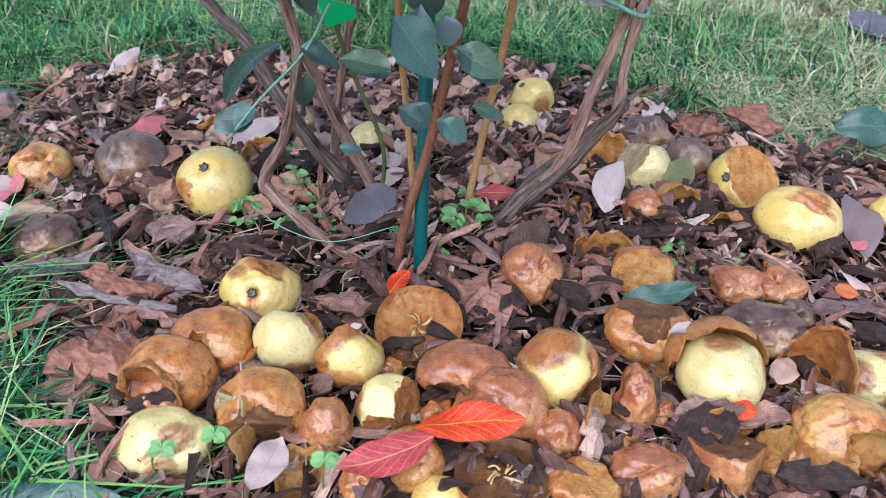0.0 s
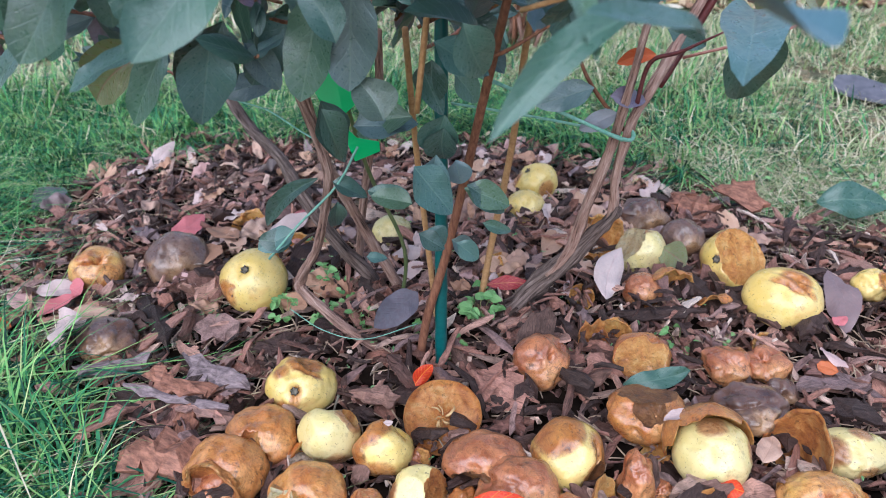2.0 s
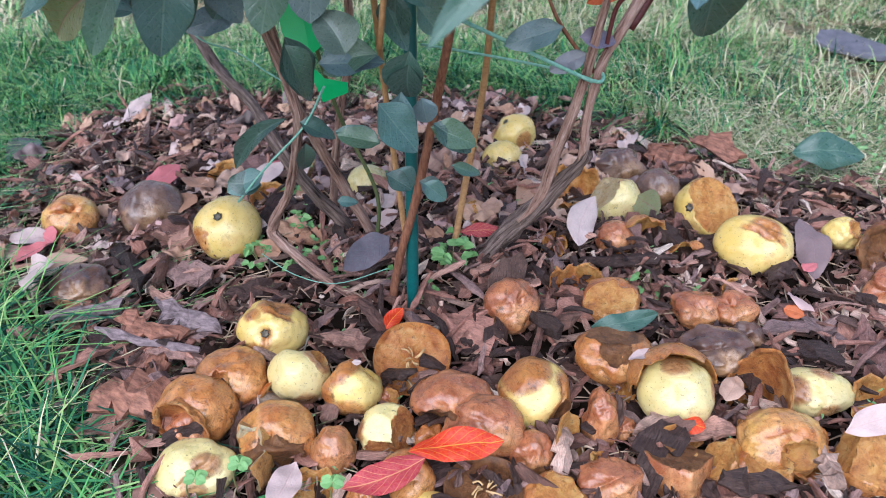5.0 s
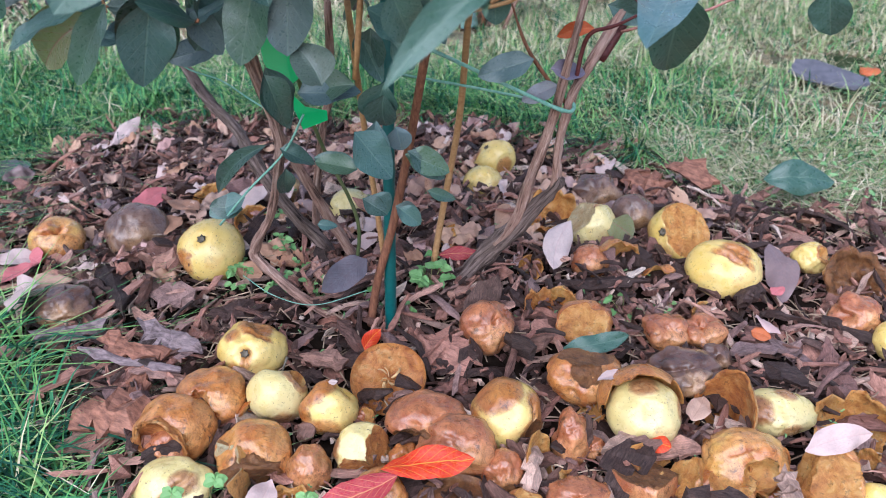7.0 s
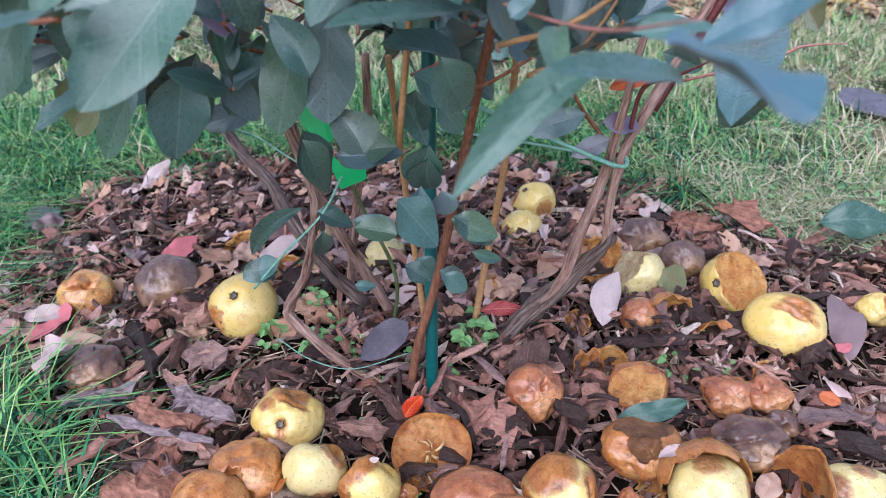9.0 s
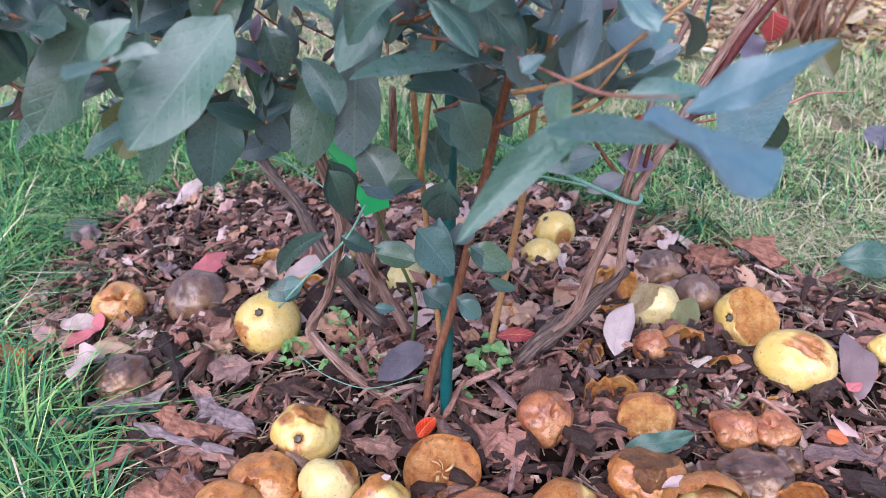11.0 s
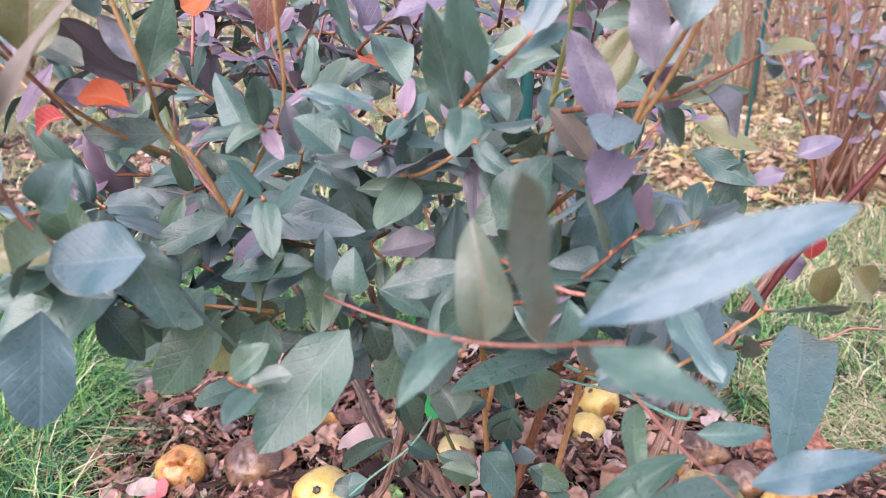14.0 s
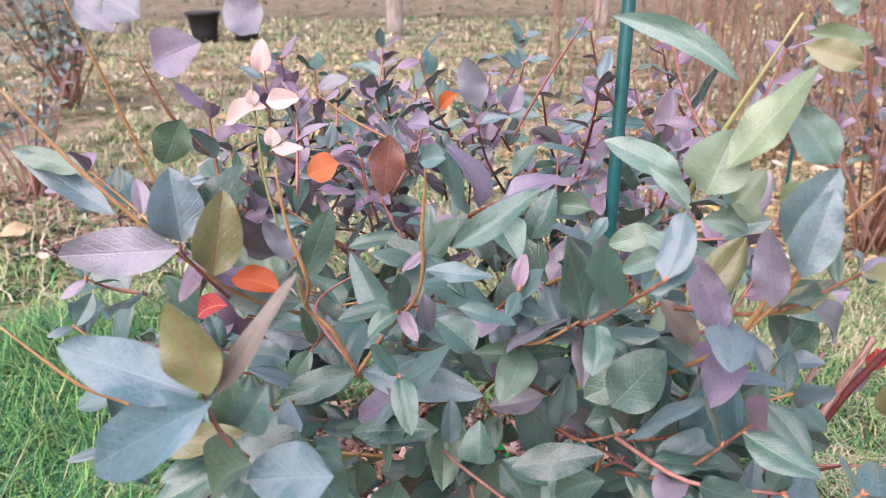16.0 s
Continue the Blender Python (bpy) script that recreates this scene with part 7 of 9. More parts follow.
    bush.leaf((-0.282, 0.38, 0.711), (-0.253, 0.38, 0.726), (0.33, -0.74, 0.59), LEAF_PURPLE, 1, LEAF_STUFF, 0.90)
    bush.leaf((-0.192, 0.33, 0.733), (-0.207, 0.33, 0.749), (0.31, -0.78, 0.55), LEAF_PURPLE, 0, LEAF_STUFF, 0.90)
    bush.leaf((-0.304, 0.35, 0.749), (-0.284, 0.35, 0.732), (0.30, -0.84, 0.45), LEAF_PURPLE, 0, LEAF_STUFF, 0.66)
    bush.leaf((-0.254, 0.33, 0.741), (-0.274, 0.33, 0.752), (0.33, -0.88, 0.34), LEAF_PURPLE, 1, LEAF_STUFF, 0.84)
    bush.leaf((-0.117, 0.6, 0.651), (-0.131, 0.6, 0.693), (0.21, -0.91, 0.36), LEAF_PURPLE, 0, LEAF_STUFF, 0.54)
    bush.leaf((-0.093, 0.6, 0.647), (-0.084, 0.6, 0.671), (0.23, -0.73, 0.65), LEAF_PURPLE, 1, LEAF_STUFF, 0.72)
    bush.leaf((-0.151, 0.55, 0.644), (-0.169, 0.55, 0.65), (0.39, -0.69, 0.61), LEAF_PURPLE, 2, LEAF_STUFF, 0.90)
    bush.leaf((0.05, 0.36, 0.57), (0.03, 0.36, 0.614), (-0.28, -0.60, 0.75), LEAF_PURPLE, 1, LEAF_STUFF, 0.42)
    bush.leaf((0.066, 0.33, 0.6), (0.058, 0.33, 0.643), (-0.27, -0.77, 0.57), LEAF_PURPLE, 0, LEAF_STUFF, 0.38)
    bush.leaf((-0.173, 0.508, 0.646), (-0.18, 0.508, 0.598), (0.25, -0.90, 0.36), LEAF_RUST, 0, LEAF_STUFF, 0.54)
    bush.leaf((-0.212, 0.5, 0.625), (-0.237, 0.5, 0.615), (-0.05, -0.78, 0.62), LEAF_ORANGE, 0, LEAF_STUFF, 0.90)
    bush.leaf((-0.226, 0.36, 0.596), (-0.257, 0.36, 0.614), (0.52, -0.62, 0.59), LEAF_SAGE, 1, LEAF_STUFF, 0.54)
    bush.leaf((-0.12, 0.5, 0.678), (-0.136, 0.5, 0.668), (0.04, -0.86, 0.50), LEAF_ORANGE, 2, LEAF_STUFF, 0.54)
    bush.leaf((-0.252, 0.34, 0.62), (-0.26, 0.34, 0.659), (0.10, -0.73, 0.67), LEAF_OLIVE, 1, LEAF_STUFF, 0.72)
    bush.leaf((0.042, 0.36, 0.663), (0.08, 0.36, 0.714), (-0.38, -0.70, 0.60), LEAF_LIME, 0, LEAF_STUFF, 0.36)
    bush.leaf((0.035, 0.37, 0.646), (0.045, 0.37, 0.681), (-0.14, -0.77, 0.62), LEAF_LIME, 1, LEAF_STUFF, 0.90)
    bush.leaf((0.05, 0.4, 0.702), (-0.011, 0.4, 0.744), (-0.31, -0.74, 0.60), LEAF_LIME, 2, LEAF_STUFF, 0.18)
    bush.leaf((0.028, 0.42, 0.642), (-0.016, 0.42, 0.666), (-0.14, -0.76, 0.63), LEAF_LIME, 1, LEAF_STUFF, 0.42)
    bush.leaf((0.093, 0.36, 0.667), (0.069, 0.36, 0.695), (-0.42, -0.70, 0.58), LEAF_LIME, 1, LEAF_STUFF, 0.60)
    bush.leaf((0.056, 0.4, 0.633), (0.069, 0.4, 0.653), (0.04, -0.72, 0.69), LEAF_LIME, 2, LEAF_STUFF, 0.78)
    bush.leaf((0.018, 0.42, 0.607), (-0.012, 0.42, 0.597), (0.09, -0.81, 0.59), LEAF_LIME, 0, LEAF_STUFF, 0.54)
    bush.leaf((0.075, 0.38, 0.64), (0.091, 0.38, 0.65), (-0.07, -0.83, 0.55), LEAF_LIME, 2, LEAF_STUFF, 0.90)
    bush.leaf((0.077, 0.38, 0.728), (0.112, 0.38, 0.728), (-0.13, -0.93, 0.35), LEAF_LIME, 2, LEAF_STUFF, 0.36)
    bush.leaf((0.098, 0.36, 0.716), (0.072, 0.36, 0.724), (-0.55, -0.78, 0.28), LEAF_OLIVE, 1, LEAF_STUFF, 0.54)
    bush.leaf((0.075, 0.36, 0.624), (0.096, 0.36, 0.664), (0.04, -0.78, 0.63), LEAF, 1, LEAF_STUFF, 0.54)
    bush.leaf((0.092, 0.36, 0.739), (0.079, 0.36, 0.747), (-0.47, -0.74, 0.49), LEAF_LIME, 0, LEAF_STUFF, 0.66)
    bush.leaf((-0.246, 0.45, 0.698), (-0.244, 0.45, 0.72), (0.23, -0.84, 0.48), LEAF_PINK, 2, LEAF_STUFF, 0.66)
    bush.leaf((-0.244, 0.45, 0.675), (-0.282, 0.45, 0.671), (0.15, -0.64, 0.75), LEAF_PINK, 2, LEAF_STUFF, 0.42)
    bush.leaf((-0.252, 0.45, 0.677), (-0.255, 0.45, 0.687), (0.15, -0.85, 0.50), LEAF_PINK, 1, LEAF_STUFF, 0.90)
    bush.leaf((-0.244, 0.45, 0.679), (-0.221, 0.45, 0.683), (0.52, -0.71, 0.48), LEAF_PINK, 1, LEAF_STUFF, 0.60)
    bush.leaf((-0.243, 0.45, 0.648), (-0.242, 0.45, 0.661), (0.39, -0.72, 0.58), LEAF_PINK, 2, LEAF_STUFF, 0.90)
    bush.leaf((-0.243, 0.45, 0.646), (-0.219, 0.45, 0.647), (0.44, -0.68, 0.58), LEAF_PINK, 0, LEAF_STUFF, 0.42)
    bush.stem([(-0.128, 0.420, 0.441, 0.0012), (-0.098, 0.363, 0.463, 0.0010), (-0.050, 0.288, 0.492, 0.0009), (0.002, 0.215, 0.523, 0.0008), (0.045, 0.168, 0.552, 0.0003)], SHOOT_RED, "shoot", 9, 0.24)
    bush.stem([(-0.012, 0.460, 0.422, 0.0012), (0.033, 0.400, 0.432, 0.0010), (0.064, 0.346, 0.433, 0.0009), (0.083, 0.275, 0.445, 0.0008), (0.098, 0.209, 0.465, 0.0003)], SHOOT_RED, "shoot", 9, 0.24)
    bush.stem([(-0.180, 0.415, 0.494, 0.0016), (-0.190, 0.400, 0.533, 0.0015), (-0.203, 0.390, 0.555, 0.0014), (-0.183, 0.345, 0.593, 0.0012), (-0.188, 0.335, 0.628, 0.0011), (-0.190, 0.330, 0.664, 0.0005)], SHOOT_OCHRE, "shoot", 9, 0.24)
    bush.stem([(-0.180, 0.415, 0.494, 0.0016), (-0.157, 0.410, 0.530, 0.0014), (-0.128, 0.390, 0.571, 0.0013), (-0.120, 0.370, 0.624, 0.0011), (-0.115, 0.360, 0.662, 0.0004)], SHOOT_OCHRE, "shoot", 9, 0.24)
    bush.stem([(0.015, 0.470, 0.506, 0.0020), (0.022, 0.450, 0.565, 0.0019), (0.029, 0.430, 0.604, 0.0017), (0.037, 0.400, 0.656, 0.0016), (0.073, 0.380, 0.738, 0.0006)], SHOOT_LIME, "shoot", 9, 0.24)
    bush.stem([(0.046, 0.420, 0.581, 0.0005), (0.027, 0.440, 0.571, 0.0012), (0.020, 0.450, 0.561, 0.0013)], SHOOT_LIME, "shoot", 9, 0.24)
    bush.stem([(0.008, 0.440, 0.482, 0.0017), (0.042, 0.400, 0.528, 0.0016), (0.059, 0.376, 0.556, 0.0015), (0.071, 0.360, 0.593, 0.0014), (0.081, 0.345, 0.617, 0.0013), (0.095, 0.330, 0.650, 0.0005)], SHOOT_OCHRE, "shoot", 9, 0.24)
    bush.stem([(-0.019, 0.480, 0.317, 0.0022), (0.004, 0.460, 0.465, 0.0020), (0.011, 0.460, 0.499, 0.0008)], SHOOT_OCHRE, "shoot", 9, 0.24)
    bush.stem([(-0.263, 0.400, 0.555, 0.0014), (-0.256, 0.360, 0.587, 0.0012), (-0.250, 0.330, 0.613, 0.0011), (-0.233, 0.300, 0.630, 0.0004)], SHOOT_RED, "shoot", 9, 0.24)
    bush.stem([(-0.189, 0.260, 0.533, 0.0013), (-0.198, 0.255, 0.548, 0.0012), (-0.198, 0.245, 0.571, 0.0010), (-0.196, 0.235, 0.602, 0.0004)], SHOOT_RED, "shoot", 9, 0.24)
    bush.stem([(-0.381, 0.330, 0.558, 0.0006), (-0.343, 0.340, 0.515, 0.0013), (-0.320, 0.360, 0.488, 0.0014), (-0.238, 0.400, 0.420, 0.0014)], SHOOT_OCHRE, "shoot", 9, 0.24)
    bush.stem([(-0.344, 0.330, 0.704, 0.0005), (-0.316, 0.340, 0.661, 0.0012), (-0.280, 0.360, 0.608, 0.0013), (-0.256, 0.400, 0.558, 0.0014), (-0.229, 0.440, 0.526, 0.0016)], SHOOT_OCHRE, "shoot", 9, 0.24)
    bush.stem([(-0.317, 0.360, 0.749, 0.0004), (-0.311, 0.380, 0.693, 0.0011), (-0.303, 0.400, 0.632, 0.0012), (-0.300, 0.420, 0.589, 0.0014)], SHOOT_OCHRE, "shoot", 9, 0.24)
    bush.stem([(-0.304, 0.400, 0.716, 0.0005), (-0.299, 0.420, 0.676, 0.0012), (-0.291, 0.450, 0.641, 0.0014)], SHOOT_RED, "shoot", 9, 0.24)
    bush.stem([(-0.253, 0.450, 0.691, 0.0004), (-0.255, 0.460, 0.621, 0.0011), (-0.247, 0.470, 0.561, 0.0012), (-0.235, 0.470, 0.509, 0.0014)], SHOOT_LIME, "shoot", 9, 0.24)
    bush.stem([(-0.234, 0.500, 0.684, 0.0004), (-0.204, 0.510, 0.657, 0.0010), (-0.172, 0.520, 0.636, 0.0012), (-0.166, 0.530, 0.614, 0.0013)], SHOOT_OCHRE, "shoot", 9, 0.24)
    bush.stem([(-0.022, 0.620, 0.736, 0.0005), (-0.048, 0.630, 0.695, 0.0012), (-0.072, 0.640, 0.655, 0.0013), (-0.092, 0.650, 0.617, 0.0014)], SHOOT_RED, "shoot", 9, 0.24)
    bush.stem([(0.107, 0.330, 0.664, 0.0005), (0.091, 0.350, 0.629, 0.0013), (0.077, 0.360, 0.592, 0.0014), (0.058, 0.380, 0.553, 0.0016)], SHOOT_OCHRE, "shoot", 9, 0.24)
    bush.stem([(0.099, 0.600, 0.342, 0.0007), (0.116, 0.600, 0.299, 0.0018), (0.152, 0.610, 0.248, 0.0020)], BARK_RED, "shoot", 9, 0.24)
    bush.stem([(0.218, 0.580, 0.342, 0.0006), (0.187, 0.590, 0.323, 0.0017), (0.166, 0.600, 0.311, 0.0019), (0.159, 0.600, 0.273, 0.0022)], SHOOT_DARK, "shoot", 9, 0.24)
    bush.stem([(-0.192, 0.500, 0.542, 0.0005), (-0.232, 0.480, 0.514, 0.0012), (-0.197, 0.450, 0.483, 0.0014)], SHOOT_RED, "shoot", 9, 0.24)
    bush.stem([(-0.237, 0.470, 0.566, 0.0005), (-0.231, 0.460, 0.524, 0.0013), (-0.191, 0.440, 0.484, 0.0016)], SHOOT_RED, "shoot", 9, 0.24)
    bush.stem([(0.317, 0.600, 0.344, 0.0004), (0.289, 0.610, 0.339, 0.0011), (0.259, 0.600, 0.331, 0.0012), (0.198, 0.620, 0.309, 0.0014)], SHOOT_RED, "shoot", 9, 0.24)


build_bush()


# ---- stake, tag and ties ----
def stake(at, top, r, label):
    ob = thing("garden_stake", at, label, "garden stake")
    t = Vector(top) - Vector(at)
    n, sides = 60, 14
    verts, faces = [], []
    for i in range(n + 1):
        k = r * (1.07 if i % 2 else 1.0)
        c = t * (i / n) + Vector((0, 0.006 * math.sin(math.pi * i / n), -0.02 * (1 - i / n)))
        verts += [c + Vector((math.cos(6.2832 * s / sides), math.sin(6.2832 * s / sides), 0)) * k for s in range(sides)]
    for i in range(n):
        faces += [(i * sides + s, i * sides + (s + 1) % sides, (i + 1) * sides + (s + 1) % sides, (i + 1) * sides + s) for s in range(sides)]
    faces.append(tuple(n * sides + s for s in range(sides)))
    o = new("shaft", mesh_from("shaft", verts, faces, [STAKE]))
    o.parent = ob
    o = new("cap", mesh_from("cap", *tube([(*(t + Vector((0, 0, z))), q) for z, q in ((-0.012, r * 1.25), (0.002, r * 1.25), (0.009, r * 0.8), (0.011, r * 0.2))], 12, 3), [STAKE]))
    o.parent = ob
    return ob


stake((-0.016, 0.551, 0.0), (0.006, 0.668, 0.82), 0.0057, "dark green plastic-coated garden stake pushed into the bed")


def plant_tag():
    """A bright green plastic loop tag hanging from a stem, folded at its waist."""
    outline = [(-0.006, 0.066), (0.003, 0.062), (0.001, 0.056), (0.0127, 0.037), (0.02, 0.015), (0.006, 0.004), (0.002, 0.0), (0.016, -0.015), (0.035, -0.02), (0.035, -0.028), (0.013, -0.034), (0.008, -0.02), (-0.001, -0.004), (-0.005, 0.001), (-0.016, 0.0245), (-0.019, 0.052), (-0.009, 0.055)]
    tilt = Matrix.Translation((-0.098, 0.585, 0.27)) @ Euler((radians(-12), 0, radians(8))).to_matrix().to_4x4()
    V, n = [], len(outline)
    for side in (0.0006, -0.0006):
        for x, z in outline:
            fold = 0.35 * min(0.0, z)
            V.append(tilt @ Vector((x, side + fold + 4 * x * x, z)))
    Fc = [tuple(range(n)), tuple(range(n, 2 * n))[::-1]] + [(i, i + n, (i + 1) % n + n, (i + 1) % n) for i in range(n)]
    ob = new("plant_tag", mesh_from("plant_tag", V, Fc, [TAG], smooth=False))
    tagged(ob, "bright green plastic plant tag hanging from a stem", "plant tag")


plant_tag()


def tie(points, r, label):
    v, f = tube([(*p, r) for p in points], 6, 6)
    return tagged(new("plant_tie", mesh_from("plant_tie", v, f, [TWINE])), label, "plant tie", "plant ties")


def loop(c, r, z):
    return [(c[0] + r * math.cos(a), c[1] + r * math.sin(a), z + 0.002 * math.sin(2 * a)) for a in np.linspace(-1.6, 4.6, 9)]


tie([(-0.002, 0.585, 0.318), (0.04, 0.582, 0.302), (0.1, 0.584, 0.272), (0.143, 0.588, 0.25)] + loop((0.149, 0.602), 0.0105, 0.247), 0.0019, "green twine tie from the stake to a bark stem")
tie([(0.0, 0.61, 0.275), (0.06, 0.615, 0.262), (0.12, 0.618, 0.248), (0.148, 0.614, 0.24)], 0.0014, "thin green twine tie behind the stake")
tie([(-0.13, 0.64, 0.228), (-0.15, 0.65, 0.236), (-0.178, 0.655, 0.254), (-0.207, 0.65, 0.268), (-0.225, 0.66, 0.285)], 0.0009, "thin dark green twine across an outward leaning stem")
tie([(-0.074, 0.54, 0.265), (-0.095, 0.54, 0.23), (-0.132, 0.54, 0.193), (-0.165, 0.545, 0.155)], 0.0011, "loose green twine end hanging from the stems")
tie([(-0.036, 0.56, 0.071), (-0.087, 0.55, 0.06), (-0.128, 0.555, 0.067), (-0.16, 0.565, 0.085)], 0.0005, "thin green twine lying along a low stem")


# ---- slate shard on the lawn ----
def shard(at, heading):
    outline = [(-0.075, 0.01), (-0.045, 0.075), (0.0, 0.08), (0.05, 0.03), (0.095, -0.02), (0.088, -0.05), (0.045, -0.08), (-0.005, -0.06), (-0.05, -0.035)]
    n = len(outline)
    V = [(x, y, 0.003 + 0.005 * noise.noise(Vector((x * 30, y * 30, 1)))) for x, y in outline] + [(x * 1.03, y * 1.03, -0.003) for x, y in outline] + [(0.0, 0.0, 0.005)]
    Fc = [(i, (i + 1) % n, 2 * n) for i in range(n)] + [(i, i + n, (i + 1) % n + n, (i + 1) % n) for i in range(n)]
    ob = new("slate_shard", mesh_from("slate_shard", V, Fc, [SLATE], smooth=False))
    ob.matrix_basis = Matrix.Translation(at) @ Euler((0.06, 0.02, heading)).to_matrix().to_4x4() @ Matrix.Scale(0.8, 4)
    tagged(ob, "dark grey slate shard lying on the lawn", "stone")


shard((0.735, 1.345, 0.016), -0.1)


# ---- the garden behind: neighbouring bushes, their beds, shrubs and pots ----
def far_bush(at, size, label, palette, seed, shoots=26, limit=0, leaf=0.05):
    rng = random.Random(seed)
    b = Bush("blueberry_bush", at, label, limit)
    for k in range(shoots):
        a = rng.uniform(0, 6.283)
        r = size * rng.uniform(0.15, 0.5)
        h = size * rng.uniform(0.6, 1.25)
        base = (at[0] + rng.uniform(-0.06, 0.06), at[1] + rng.uniform(-0.06, 0.06), 0.0)
        mid = (base[0] + math.cos(a) * r * 0.5, base[1] + math.sin(a) * r * 0.5, h * 0.5)
        end = (base[0] + math.cos(a) * r * 1.1, base[1] + math.sin(a) * r * 1.1, h)
        b.spray(rng, [(*base, 0.005), (*mid, 0.0035), (*end, 0.0016)], rng.choice([BARK_RED, BARK, BARK]), palette, size=leaf, gap=0.03, start=0.35)
    return b.finish()


far_bush((0.8, 2.1, 0), 0.7, "neighbouring blueberry bush with purple autumn leaves", PURPLES, 31, 34)
far_bush((0.1, 1.75, 0), 0.42, "low blueberry bush with purple and green leaves", PURPLES, 32, 22)
far_bush((-2.0, 2.3, 0), 0.55, "blueberry bush with sparse pink and green leaves", UPPER, 33, 16)
far_bush((-3.2, 4.2, 0), 1.0, "leafy green shrub at the back of the lawn", [(1, LEAF_LIME, LEAF_STUFF)], 34, 40, leaf=0.08)
stake((0.6, 2.35, 0.0), (0.62, 2.36, 0.62), 0.0057, "green garden stake beside the neighbouring bush")


def far_mulch(centre, rx, ry, count, seed, material):
    rng = random.Random(seed)
    V, Fc, U = [], [], []
    for i in range(count):
        a, q = rng.uniform(0, 6.283), rng.random() ** 0.6
        x, y = centre[0] + math.cos(a) * rx * q, centre[1] + math.sin(a) * ry * q
        L = rng.uniform(0.02, 0.06)
        v, f, u = chip_shape(rng, L, L * rng.uniform(0.3, 0.7), 0.004, 2)
        U += u
        m = chip_pose(rng, x, y, rng.uniform(0.002, 0.014), 0.3)
        o = len(V)
        V += [m @ Vector(p) for p in v]
        Fc += [tuple(k + o for k in g) for g in f]
    return tagged(new("bark_mulch", mesh_from("bark_mulch", V, Fc, [material], smooth=False, uvs=U)), "reddish bark chips and dead leaves round a neighbouring bush", "mulch", kind="stuff")


def far_chip_material():
    n = Nodes("faded_litter")
    c = n.ramp(n.island(), [(0.0, (0.12, 0.07, 0.045)), (0.3, (0.27, 0.16, 0.1)), (0.55, (0.4, 0.28, 0.17)), (0.78, (0.48, 0.38, 0.25)), (0.9, (0.55, 0.38, 0.1)), (1.0, (0.55, 0.5, 0.4))])
    return n.done(c, 0.8, n.noise(90, 4), 0.5, 0.002, 0.2)


FAR_CHIP = far_chip_material()
far_mulch((-1.8, 2.15), 0.8, 0.42, 3800, 51, CHIP_STUFF)
far_mulch((0.95, 2.35), 0.8, 0.35, 1500, 52, FAR_CHIP)
far_mulch((1.2, 3.3), 1.6, 0.7, 2600, 53, FAR_CHIP)
far_mulch((-0.2, 3.6), 1.6, 0.9, 900, 54, FAR_CHIP)
far_mulch((-2.0, 6.5), 3.0, 2.0, 1200, 55, FAR_CHIP)


def bare_shrub(at, count, tall, seed, leaves):
    """A bare brown shrub: many thin upright forking stems and a few yellow leaves."""
    rng = random.Random(seed)
    b = Bush("bare_shrub", at, "bare brown shrub with thin upright stems and few yellow leaves", 0)
    for k in range(count):
        x, y = at[0] + rng.gauss(0, 0.2), at[1] + rng.gauss(0, 0.16)
        lean, dy = rng.gauss(0, 0.14), rng.gauss(0, 0.1)
        h = tall * rng.uniform(0.6, 1.2)
        pts = [(x, y, 0, 0.006), (x + lean * 0.4, y + dy * 0.4, h * 0.5, 0.0045), (x + lean, y + dy, h, 0.002)]
        m = rng.choice([BARK, SHRUB_BARK, SHRUB_BARK])
        if rng.random() < leaves:
            b.spray(rng, pts, m, [(0.5, LEAF_TAN, FAR_LEAF), (0.5, LEAF_OLIVE, FAR_LEAF)], size=0.045, gap=0.11, start=0.3)
        else:
            b.twig(pts, m, 5)
        for j in range(3):
            t = rng.uniform(0.3, 0.8)
            q = (x + lean * t, y + dy * t, h * t)
            e = (q[0] + rng.gauss(0, 0.1), q[1] + rng.gauss(0, 0.08), q[2] + rng.uniform(0.1, 0.3))
            b.twig([(*q, 0.003), ((q[0] + e[0]) / 2 + 0.01, (q[1] + e[1]) / 2, (q[2] + e[2]) / 2, 0.0022), (*e, 0.0012)], m, 4)
    return b.finish()


SHRUB_BARK = plain_material("tan_shrub_bark", (0.16, 0.1, 0.07), (0.36, 0.25, 0.18), 200, 0.8, 0.5, 0.2, (1, 1, 0.2))
FAR_LEAF = leaf_material("faded_leaf", [(0.0, (0.32, 0.2, 0.08)), (0.5, (0.45, 0.33, 0.06)), (1.0, (0.2, 0.24, 0.08))], source="island", rough=0.6)
for i, (x, y, n) in enumerate([(0.75, 3.4, 26), (1.2, 3.2, 30), (1.7, 3.3, 30), (2.2, 3.6, 26), (1.4, 4.4, 26), (0.6, 4.8, 22), (2.6, 4.6, 24), (-0.1, 5.6, 16), (3.4, 4.4, 24), (1.9, 5.6, 24), (0.9, 6.2, 24), (2.9, 6.0, 22)]):
    bare_shrub((x, y, 0), n, 1.15, 60 + i, 0.35)


